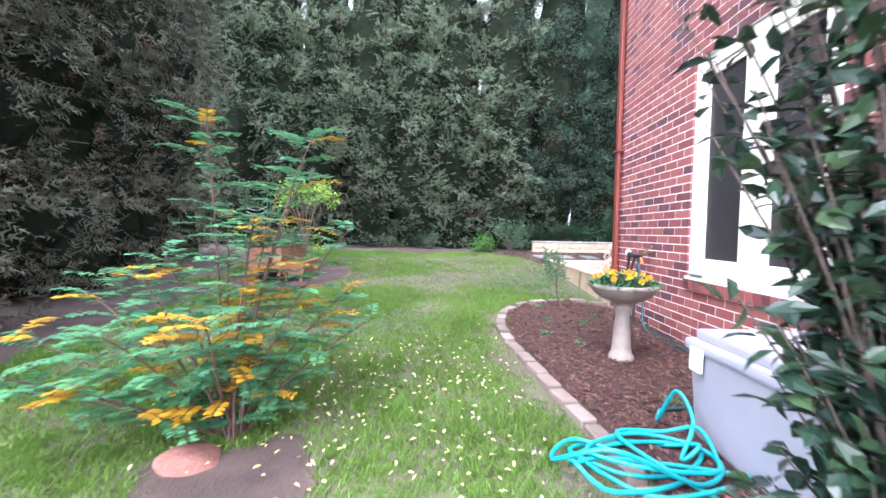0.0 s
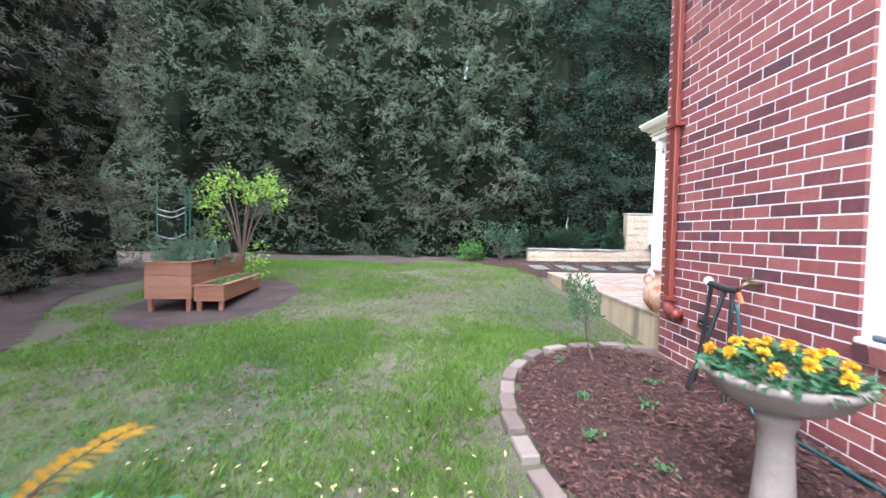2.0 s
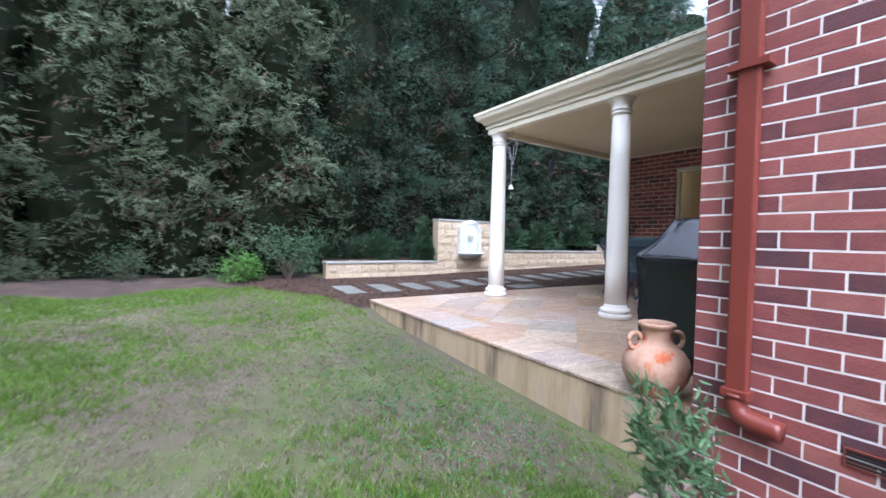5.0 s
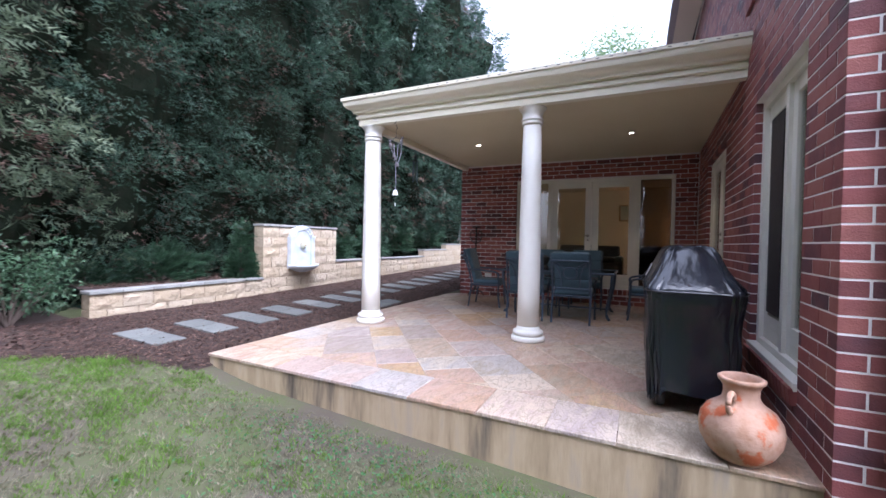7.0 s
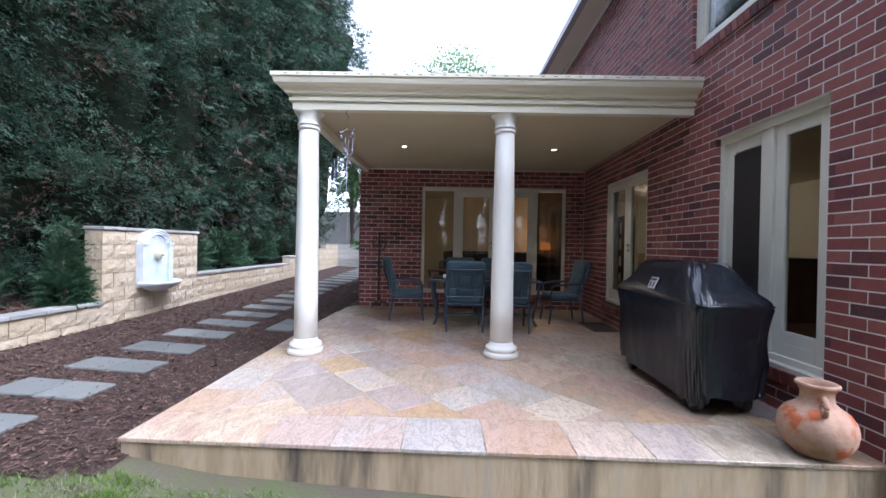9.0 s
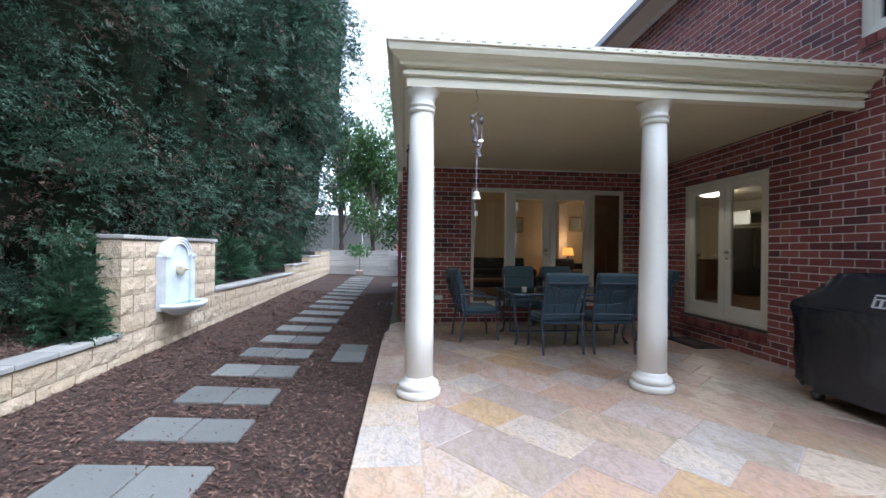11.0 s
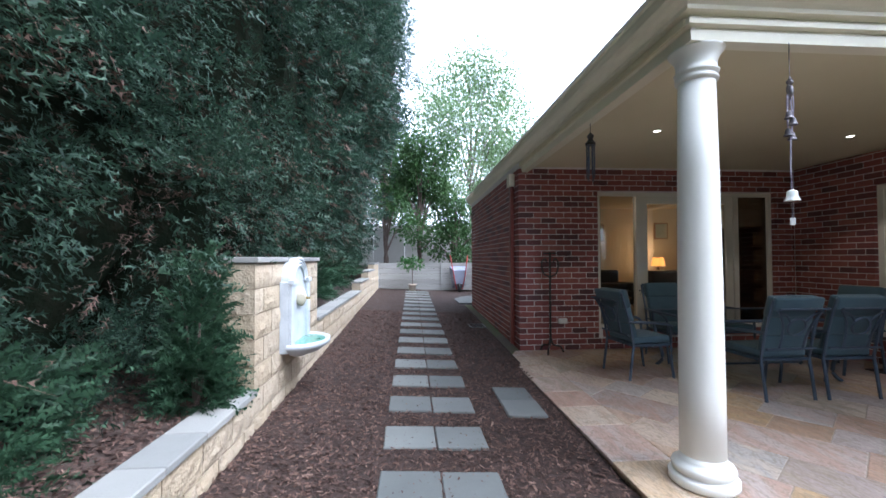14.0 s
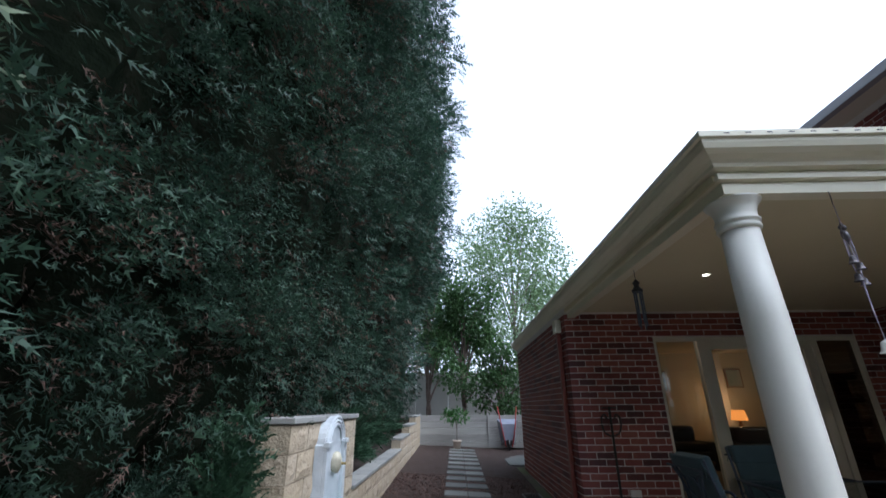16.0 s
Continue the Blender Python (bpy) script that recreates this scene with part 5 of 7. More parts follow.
mat_ = thing("door_mat", "dark rubber and coir door mat before the french doors", "door mat", at=(6.62, 6.12, FLOOR))
part("border", boxes((-0.38, -0.22, 0.001, 0.38, 0.22, 0.012), bevel=0.004), m_black, mat_)
part("pile", boxes((-0.31, -0.15, 0.011, 0.31, 0.15, 0.018)), material("coir", [(0.05, 0.035, 0.03), (0.11, 0.08, 0.065)], 0.95, scale=15, fine=200, bump=0.8), mat_)

# ---- wall fountain ----
m_lead = material("fountain_paint", [(0.40, 0.43, 0.46), (0.52, 0.55, 0.575), (0.60, 0.62, 0.63)], 0.5, scale=6, fine=50, bump=0.1)
ft = thing("wall_fountain", "pale grey wall fountain with lion mask and basin", "fountain", at=(6.44, 13.27, 1.36))


def arch_panel(w, h, y0, y1, z0=0.0):
    bm = bmesh.new()
    pts = [(-w, z0), (w, z0), (w, h)] + [(w * 0.93 * math.cos(t), h + 0.01 + w * 0.66 * math.sin(t)) for t in [k * math.pi / 16 for k in range(17)]] + [(-w, h)]
    a = [bm.verts.new((x, y0, z)) for x, z in pts]
    b = [bm.verts.new((x, y1, z)) for x, z in pts]
    bm.faces.new(a)
    bm.faces.new(b[::-1])
    for i in range(len(a)):
        bm.faces.new((a[i], b[i], b[(i + 1) % len(a)], a[(i + 1) % len(a)]))
    return bm


part("back_panel", arch_panel(0.34, 0.66, 0.028, -0.05), m_lead, ft)
for s in (-1, 1):
    part("pilaster", boxes((s * 0.29 - 0.05, -0.085, 0.06, s * 0.29 + 0.05, -0.048, 0.64), bevel=0.008), m_lead, ft)
    part("pilaster_cap", boxes((s * 0.29 - 0.06, -0.10, 0.64, s * 0.29 + 0.06, -0.045, 0.685), bevel=0.008), m_lead, ft)
for r in (0.295, 0.25, 0.205):
    part("arch_rib", tube([(r * math.cos(t), -0.055, 0.665 + r * 0.75 * math.sin(t)) for t in [k * math.pi / 14 for k in range(15)]], 0.018, 7), m_lead, ft)
hd = bmesh.new()
bmesh.ops.create_icosphere(hd, subdivisions=3, radius=0.075)
for v in hd.verts:
    k = 1 + 0.16 * noise.noise(v.co * 22)
    v.co = Vector((v.co.x * k, v.co.y * 0.8 * k - 0.07, v.co.z * 1.2 * k + 0.50))
part("lion_mask", hd, material("lion_stone", [(0.40, 0.36, 0.27), (0.55, 0.50, 0.38)], 0.7, scale=20, bump=0.4), ft, "cream lion mask", True)
part("spout", tube([(0, -0.11, 0.49), (0, -0.17, 0.485)], 0.012, 8), material("brass", [(0.42, 0.30, 0.10), (0.5, 0.38, 0.16)], 0.35, metal=0.9), ft, "brass spout")
bm = bmesh.new()
rows_ = [(0.10, -0.11), (0.26, -0.06), (0.365, -0.005), (0.385, 0.02), (0.385, 0.05), (0.36, 0.055), (0.33, 0.03), (0.2, -0.01), (0.0, -0.03)]
rg = [[bm.verts.new((r * math.cos(t), -0.045 - 0.82 * r * math.sin(t), z + 0.03)) for t in [k * math.pi / 20 for k in range(21)]] for r, z in rows_[:-1]]
for a, b in zip(rg, rg[1:]):
    for i in range(20):
        bm.faces.new((a[i], a[i + 1], b[i + 1], b[i]))
bm.faces.new(rg[-1])
bm.faces.new(rg[0])
part("basin", bm, m_lead, ft, smooth=True)
part("water", mesh_from([(0.33 * math.cos(t), -0.05 - 0.26 * math.sin(t), 0.068) for t in [k * math.pi / 16 for k in range(17)]], [tuple(range(17))]), material("pool_water", [(0.10, 0.26, 0.20), (0.16, 0.33, 0.26)], 0.08, scale=5, bump=0.1), ft, "green still water")

# ---- garden bed things ----
m_stone = material("cast_stone", [(0.18, 0.14, 0.115), (0.25, 0.205, 0.175), (0.30, 0.26, 0.23)], 0.8, scale=8, fine=60, bump=0.3)
bb = thing("birdbath_planter", "cast stone pedestal birdbath planted with marigolds", "planter", at=(1.52, 3.56, 0.405))
part("pedestal", lathe([(0.10, 0), (0.105, 0.02), (0.10, 0.05), (0.085, 0.07), (0.078, 0.12), (0.066, 0.30), (0.06, 0.42), (0.075, 0.45), (0.078, 0.47), (0.065, 0.48), (0.09, 0.505), (0.11, 0.52)], 28), m_stone, bb, smooth=True)
bm = lathe([(0.11, 0.515), (0.17, 0.535), (0.23, 0.575), (0.262, 0.62), (0.275, 0.63), (0.285, 0.645), (0.285, 0.665), (0.27, 0.67), (0.25, 0.65), (0.22, 0.63)], 48)
for v in bm.verts:
    if 0.53 < v.co.z < 0.625:
        k = 1 + 0.025 * math.sin(24 * math.atan2(v.co.y, v.co.x))
        v.co.x *= k
        v.co.y *= k
part("bowl", bm, m_stone, bb, smooth=True)
gen = np.random.default_rng(3)
n = 620
a, r = gen.uniform(0, 6.283, n), np.sqrt(gen.random(n)) * 0.27
p = np.stack([r * np.cos(a), r * np.sin(a), 0.66 + 0.10 * (1 - (r / 0.27) ** 2) * gen.random(n)], 1)
part("leaves", leaf_faces(p, np.stack([np.cos(a), np.sin(a), gen.uniform(-0.3, 0.8, n)], 1) + gen.normal(size=(n, 3)) * 0.4, np.array([0, 0, 1.0]) + gen.normal(size=(n, 3)) * 0.4, gen.uniform(0.035, 0.06, n), gen.uniform(0.02, 0.03, n)), leaf_material("marigold_leaf", [(0.02, 0.07, 0.03), (0.04, 0.12, 0.05), (0.06, 0.17, 0.06)], 0.5, 0.2, 6), bb)
m_petal = leaf_material("marigold_petal", [(0.80, 0.30, 0.01), (0.85, 0.50, 0.02), (0.85, 0.60, 0.03)], 0.6, 0.25, 9)
for i in range(17):
    a, r = i * 2.4 + 0.3, 0.26 * math.sqrt((i + 0.7) / 17)
    k = 46
    q = unit(gen.normal(size=(k, 3)) + np.array([0, 0, 0.6]))
    c = np.array([r * math.cos(a), r * math.sin(a), 0.765 - 0.06 * (r / 0.26) ** 2])
    part("flower", leaf_faces(c + q * 0.008, q, np.array([0, 0, 1.0]) + gen.normal(size=(k, 3)) * 0.5, np.full(k, 0.024), np.full(k, 0.016)), m_petal, bb, "yellow-orange marigold flower")

sap = thing("oleander_sapling", "small young shrub with narrow leaves in the bed", "sapling", at=(1.52, 5.50, ground_z(1.5, 5.5) + 0.03))
sap.matrix_world = sap.matrix_world @ pose(0, 0, 0, -7, -9, 0) @ Matrix.Scale(0.88, 4)
bm = tube(smooth_line([(0, 0, -0.02), (-0.02, 0.01, 0.2), (0.0, 0, 0.42), (-0.01, 0, 0.6)], 4), 0.016, 7, None, 0.008)
tips = []
for i in range(13):
    a = i * 2.4
    z = 0.30 + 0.035 * i
    e = Vector((0.13 * math.cos(a), 0.13 * math.sin(a), z + 0.14))
    tube(smooth_line([(0, 0, z), e * 0.5 + Vector((0, 0, z * 0.5 + 0.02)), e], 3), 0.005, 5, bm, 0.003)
    tips.append(e)
part("stem", bm, m_bark, sap)
n = 560
ti = gen.integers(0, len(tips), n)
p = np.array([tuple(tips[i]) for i in ti]) * gen.uniform(0.75, 1.0, (n, 1)) + np.array([0, 0, 0.05]) + gen.normal(size=(n, 3)) * 0.02
part("leaves", leaf_faces(p, gen.normal(size=(n, 3)) + np.array([0, 0, 0.9]), gen.normal(size=(n, 3)), gen.uniform(0.05, 0.085, n), gen.uniform(0.011, 0.017, n)), leaf_material("oleander_leaf", [(0.05, 0.11, 0.045), (0.08, 0.16, 0.07), (0.12, 0.21, 0.10)], 0.5, 0.2, 6), sap)
for i, (x, y) in enumerate(((1.15, 4.7), (1.25, 3.9), (1.55, 4.6), (1.0, 4.2), (1.75, 4.95), (1.2, 5.45), (1.5, 2.7))):
    wd = thing("seedling", "small green seedling sprouting from the mulch", "seedling", "seedlings in the bed", at=(x, y, ground_z(x, y) + 0.03))
    n = 26
    part("leaves", leaf_faces(gen.normal(size=(n, 3)) * np.array([0.03, 0.03, 0.0]) + np.array([0, 0, 0.02]), gen.normal(size=(n, 3)) + np.array([0, 0, 0.5]), np.array([0, 0, 1.0]) + gen.normal(size=(n, 3)) * 0.4, gen.uniform(0.02, 0.045, n), gen.uniform(0.012, 0.022, n)), leaf_material("seedling_leaf", [(0.06, 0.14, 0.05), (0.10, 0.22, 0.08)], 0.5, 0.2, 6), wd)

# tap with its stand of black pipes
tp = thing("garden_tap", "brass garden tap on the wall with black hose stands", "tap")
m_brass = material("old_brass", [(0.16, 0.11, 0.06), (0.28, 0.21, 0.12)], 0.45, metal=0.8, scale=20)
bm = tube([(X_A, 4.66, 1.30), (X_A - 0.10, 4.66, 1.30), (X_A - 0.14, 4.68, 1.26)], 0.016, 9)
add_box(bm, X_A - 0.10, 4.62, 1.33, X_A - 0.07, 4.70, 1.345, bevel=0.005)
tube([(X_A - 0.085, 4.66, 1.30), (X_A - 0.085, 4.66, 1.335)], 0.01, 8, bm)
part("spigot", bm, m_brass, tp, smooth=True)
part("manifold", tube([(X_A - 0.14, 4.68, 1.25), (X_A - 0.17, 4.76, 1.25), (X_A - 0.18, 4.92, 1.275)], 0.026, 10), m_black, tp)
for a, b in (((2.10, 4.90, 1.25), (2.07, 5.02, 0.46)), ((2.11, 4.77, 1.23), (1.93, 4.88, 0.46)), ((2.13, 4.72, 1.22), (2.06, 4.66, 0.46))):
    part("pipe", tube(smooth_line([a, ((a[0] + b[0]) / 2, (a[1] + b[1]) / 2 - 0.01, (a[2] + b[2]) / 2), b], 4), 0.016, 8), m_black, tp)
sp = bmesh.new()
bmesh.ops.create_uvsphere(sp, u_segments=16, v_segments=10, radius=0.035)
bmesh.ops.translate(sp, vec=(2.10, 4.93, 1.285), verts=sp.verts)
part("timer_dial", sp, m_white, tp, "white round dial", True)
part("connector", tube([(2.13, 4.66, 1.24), (2.135, 4.63, 1.17)], 0.014, 8), material("orange_plastic", [(0.7, 0.12, 0.04), (0.8, 0.18, 0.06)], 0.4), tp, "orange hose connector")
m_hose = material("teal_hose", [(0.01, 0.26, 0.28), (0.02, 0.34, 0.36)], 0.35, scale=12, bump=0.05)
hz = lambda x, y, d=0.0: (x, y, ground_z(x, y) + 0.045 + d)
h1 = thing("garden_hose", "teal garden hose along the wall foot and heaped in loops", "hose")
part("wall_hose", tube(smooth_line([(2.135, 4.63, 1.17), (2.15, 4.55, 0.8), (2.14, 4.45, 0.50), hz(2.17, 4.2), hz(2.2, 3.6), hz(2.18, 2.9), hz(2.0, 2.62), hz(1.6, 2.62), hz(1.36, 2.58)], 6), 0.011, 8), material("dark_hose", [(0.01, 0.05, 0.055), (0.015, 0.075, 0.08)], 0.4), h1, "dark green hose along the wall", True)
loops = [hz(1.36, 2.58), hz(1.28, 2.45), (1.30, 2.30, 0.62), (1.33, 2.18, 0.5), hz(1.2, 2.05)]
for i in range(5):
    cx, cy, r = 0.98 + 0.18 * math.sin(i * 2.1), 1.97 + 0.09 * math.cos(i * 1.7), 0.17 + 0.20 * abs(math.sin(i * 1.3 + 0.4))
    for k in range(7):
        t = k / 7 * 6.283 + i * 0.8
        x, y = cx + r * (1.25 + 0.2 * math.sin(3 * t + i)) * math.cos(t), cy + r * 0.62 * math.sin(t)
        loops.append((min(x, 1.33), y, ground_z(x, y) + 0.045 + 0.012 * i + (0.07 if (i * 3 + k) % 8 == 0 else 0) + (0.14 if i == 3 and k == 2 else 0)))
loops += [hz(1.2, 1.75), hz(1.33, 1.6)]
part("coil", tube(smooth_line(loops, 6), 0.0115, 8), m_hose, h1, smooth=True)
part("end_fitting", tube([hz(1.2, 1.72, 0.03), hz(1.26, 1.66, 0.03)], 0.017, 8), material("red_fitting", [(0.6, 0.05, 0.05), (0.7, 0.08, 0.07)], 0.4), h1, "red hose fitting")

# grey storage box
m_plastic = material("grey_plastic", [(0.31, 0.305, 0.35), (0.36, 0.355, 0.40)], 0.45, scale=3, fine=60, bump=0.06)
bx = thing("storage_box", "large pale grey plastic storage box with closed lid", "storage box", at=(1.79, 1.72, 0.345))
bm = boxes((-0.38, -0.66, 0.0, 0.36, 0.66, 0.50), bevel=0.025)
for v in bm.verts:
    k = 0.94 + 0.06 * v.co.z / 0.5
    v.co.x *= k
    v.co.y *= k
part("body", bm, m_plastic, bx)
bm = boxes((-0.40, -0.685, 0.50, 0.38, 0.685, 0.565), (-0.36, -0.64, 0.555, 0.35, 0.64, 0.625), bevel=0.022)
part("lid", bm, m_plastic, bx)
part("latch", boxes((-0.415, 0.50, 0.40, -0.395, 0.60, 0.53), bevel=0.006), m_white, bx, "pale latch")
part("sticker", boxes((-0.12, 0.6535, 0.38, 0.0, 0.656, 0.46)), m_white, bx, "white sticker")

# ---- raised planter boxes ----
m_timber = material("stained_timber", [(0.16, 0.065, 0.035), (0.25, 0.11, 0.06), (0.30, 0.14, 0.08), (0.33, 0.19, 0.13)], 0.6, scale=4, fine=45, bump=0.3, vary="object", stretch=(1, 1, 5), weight=0.4)


def planter(name, label, w, l, h0, h1, boards, at, rz):
    t = thing(name, label, "planter box", "raised planter boxes", at=at, rz=rz)
    for sx in (0, w - 0.06):
        for sy in (0, l - 0.06):
            part("leg", boxes((sx + 0.004, sy + 0.004, -0.02, sx + 0.056, sy + 0.056, h1 - 0.01), bevel=0.004), m_timber, t)
    bh = (h1 - h0) / boards
    for i in range(boards):
        z0, z1 = h0 + i * bh + 0.002, h0 + (i + 1) * bh - 0.002
        part("board", boxes((-0.02, -0.02, z0, w + 0.02, 0.0, z1), bevel=0.004), m_timber, t)
        part("board", boxes((-0.02, l, z0, w + 0.02, l + 0.02, z1), bevel=0.004), m_timber, t)
        part("board", boxes((-0.02, 0, z0, 0.0, l, z1), bevel=0.004), m_timber, t)
        part("board", boxes((w, 0, z0, w + 0.02, l, z1), bevel=0.004), m_timber, t)
    for r in ((-0.035, -0.035, w + 0.035, 0.035), (-0.035, l - 0.035, w + 0.035, l + 0.035), (-0.035, 0.035, 0.035, l - 0.035), (w - 0.035, 0.035, w + 0.035, l - 0.035)):
        part("top_rail", boxes((r[0], r[1], h1, r[2], r[3], h1 + 0.022), bevel=0.004), m_timber, t)
    part("potting_soil", boxes((0.0, 0.0, h0 + 0.02, w, l, h1 - 0.07)), m_soil, t, "dark potting soil")
    return t


GZ = 0.555
tall_box = planter("planter_box", "tall raised timber planter box with herbs and trellis", 0.50, 1.75, 0.18, 0.62, 3, (-3.42, 7.02, GZ), 6)
low_box = planter("planter_box", "low timber planter box with seedlings beside the tall one", 0.32, 1.45, 0.14, 0.33, 1, (-2.88, 7.12, GZ), 6)
tr = thing("citrus_tree", "small lemon tree with bright yellow-green leaves growing behind the planters", "tree", at=(-3.15, 8.95, 0.63))
gen = np.random.default_rng(14)
bm = bmesh.new()
crowns = []
for i in range(9):
    a = i * 0.75 + 0.3
    e = Vector((0.62 * math.cos(a) * gen.uniform(0.6, 1.05), 0.55 * math.sin(a), gen.uniform(1.35, 1.95)))
    tube(smooth_line([(0, 0, -0.03), (0.03 * math.cos(a), 0.03 * math.sin(a), 0.55), e * 0.5 + Vector((0, 0, 0.45)), e], 4), 0.022, 6, bm, 0.006)
    crowns += [tuple(e), tuple(e * 0.88 + Vector((0, 0, 0.12)))]
crowns += [(-0.35, -0.1, 0.95), (0.2, 0.1, 0.6), (0.25, 0.0, 0.35)]
part("branches", bm, m_twig, tr)
n = 1000
p, q = blob_points(gen, n, crowns, 0.2)
part("leaves", leaf_faces(p, q + gen.normal(size=(n, 3)) * 0.5, np.array([0, -0.2, 1.0]) + gen.normal(size=(n, 3)) * 0.4, gen.uniform(0.05, 0.085, n), gen.uniform(0.03, 0.045, n)), leaf_material("citrus_leaf", [(0.13, 0.27, 0.03), (0.24, 0.42, 0.05), (0.36, 0.52, 0.08), (0.46, 0.58, 0.12)], 0.45, 0.35, 4), tr)
hb = thing("rosemary_bush", "feathery grey-green herb growing in the planter", "herb", at=(-3.25, 7.75, GZ + 0.55))
n = 420
o = gen.normal(size=(n, 3)) * np.array([0.14, 0.26, 0.05])
part("foliage", poly_mesh(sprays(o, gen.normal(size=(n, 3)) * 0.35 + np.array([0, 0, 1.0]), gen.uniform(0.2, 0.42, n), gen, 7, 0.14, -0.02), "foliage"), leaf_material("herb_leaf", [(0.07, 0.12, 0.07), (0.11, 0.17, 0.10)], 0.6, 0.2, 5), hb)
hb = thing("lettuce_plants", "small green seedlings growing in the low planter", "seedlings", at=(-2.80, 7.8, GZ + 0.26))
n = 260
p = gen.uniform(-1, 1, (n, 3)) * np.array([0.11, 0.55, 0.0]) + np.array([0, 0.1, 0.01])
part("leaves", leaf_faces(p, gen.normal(size=(n, 3)) + np.array([0, 0, 1.0]), gen.normal(size=(n, 3)), gen.uniform(0.05, 0.16, n), gen.uniform(0.02, 0.05, n)), leaf_material("lettuce_leaf", [(0.10, 0.20, 0.06), (0.18, 0.32, 0.10)], 0.5, 0.3, 5), hb)
tl = thing("garden_trellis", "green metal stakes tied with white string", "trellis", at=(-3.85, 8.2, 0.6))
m_stake = material("green_stake", [(0.03, 0.10, 0.07), (0.05, 0.15, 0.10)], 0.5)
for x, y, h in ((-0.22, 0, 1.75), (0.20, 0.0, 1.60), (0.25, 0.03, 1.62)):
    part("stake", tube([(x, y, -0.03), (x, y, h)], 0.010, 6), m_stake, tl)
for z in (0.55, 0.90, 1.22, 1.30):
    part("string", tube(smooth_line([(-0.22, 0, z), (0, 0, z - 0.05), (0.2, 0, z + 0.03)], 3), 0.005, 4), m_white, tl)
rk = thing("garden_rock", "reddish brown flat rock lying in the soil", "rock", at=(-1.28, 1.98, 0.33))
bm = bmesh.new()
bmesh.ops.create_icosphere(bm, subdivisions=3, radius=0.12)
for v in bm.verts:
    v.co *= 1 + 0.35 * noise.noise(v.co * 9)
    v.co.z *= 0.55
    v.co.x *= 1.3
part("stone", bm, material("red_rock", [(0.16, 0.065, 0.05), (0.26, 0.12, 0.09)], 0.9, scale=12, bump=0.6), rk)

# ---- far end of the side path ----
m_sleeper = material("weathered_timber", [(0.24, 0.235, 0.22), (0.36, 0.35, 0.33), (0.44, 0.43, 0.40)], 0.85, scale=3, fine=40, bump=0.5, vary="object", stretch=(2, 0.4, 6), weight=0.4)
sl = thing("sleeper_wall", "grey weathered timber sleeper retaining wall", "retaining wall", kind="structure")
for i in range(5):
    for y0, y1 in ((11.0, 13.3), (9.2, 10.94)):
        part("sleeper", boxes((17.45, y0, 1.05 + i * 0.205, 17.53, y1, 1.05 + i * 0.205 + 0.197), bevel=0.006), m_sleeper, sl)
for y in (10.97, 13.32):
    part("post", boxes((17.40, y - 0.03, 1.0, 17.55, y + 0.03, 2.12), bevel=0.004), m_sleeper, sl)
tagged(part("upper_soil", boxes((17.54, 5.9, 1.0, 22.0, 16.0, 1.98)), m_soil), "dark soil bank above the sleeper wall", "soil", "", "structure")
fence = thing("pale_fence", "tall pale plastered fence at the end of the garden", "fence", kind="structure")
m_fence = material("fence_paint", [(0.27, 0.265, 0.245), (0.33, 0.32, 0.295)], 0.7, scale=2, fine=30, bump=0.1)
for i in range(9):
    part("panel", boxes((21.0, 4.0 + i * 1.4, 1.9, 21.06, 4.0 + i * 1.4 + 1.385, 3.75), bevel=0.005), m_fence, fence)
pp = thing("potted_plant", "leafy plant in a small pale terracotta pot", "potted plant", at=(16.7, 12.05, ground_z(16.7, 12) + 0.005))
part("pot", lathe([(0.10, 0), (0.13, 0.22), (0.15, 0.23), (0.15, 0.27), (0.12, 0.27), (0.11, 0.2)], 20), material("pale_pot", [(0.55, 0.45, 0.36), (0.62, 0.53, 0.45)], 0.8), pp, smooth=True)
part("stem", tube([(0, 0, 0.18), (0.02, 0, 0.5), (0, 0, 0.85)], 0.014, 6), m_bark, pp)
n = 260
p, q = blob_points(gen, n, [(0, 0.15, 0.95), (0.1, -0.2, 0.98), (0, 0, 1.05), (-0.1, 0.3, 1.0)], 0.2)
part("leaves", leaf_faces(p, q + gen.normal(size=(n, 3)) * 0.4, np.array([0, 0, 1.0]) + gen.normal(size=(n, 3)) * 0.5, np.full(n, 0.12), np.full(n, 0.06)), leaf_material("pot_leaf", [(0.05, 0.14, 0.04), (0.09, 0.21, 0.06)], 0.5, 0.25, 4), pp)
wb = thing("wheelbarrow", "grey-blue wheelbarrow with red handles propped against the wall", "wheelbarrow", at=(17.15, 10.35, ground_z(17.1, 10.35)))
bm = bmesh.new()
v4 = [bm.verts.new(p) for p in ((0.22, -0.22, 0.15), (0.22, 0.22, 0.15), (0.12, 0.34, 0.95), (0.12, -0.34, 0.95), (-0.08, -0.16, 0.3), (-0.08, 0.16, 0.3), (-0.1, 0.22, 0.8), (-0.1, -0.22, 0.8))]
for f in ((0, 1, 2, 3), (4, 5, 6, 7), (0, 1, 5, 4), (1, 2, 6, 5), (2, 3, 7, 6), (3, 0, 4, 7)):
    bm.faces.new([v4[i] for i in f])
part("tray", bm, material("tray_paint", [(0.22, 0.24, 0.32), (0.32, 0.34, 0.42)], 0.5), wb)
for s in (-1, 1):
    part("handle", tube(smooth_line([(-0.12, s * 0.10, 0.12), (-0.2, s * 0.2, 0.6), (-0.02, s * 0.32, 1.35)], 4), 0.02, 7), material("red_paint", [(0.35, 0.04, 0.035), (0.42, 0.06, 0.05)], 0.5), wb, "red tubular handle")
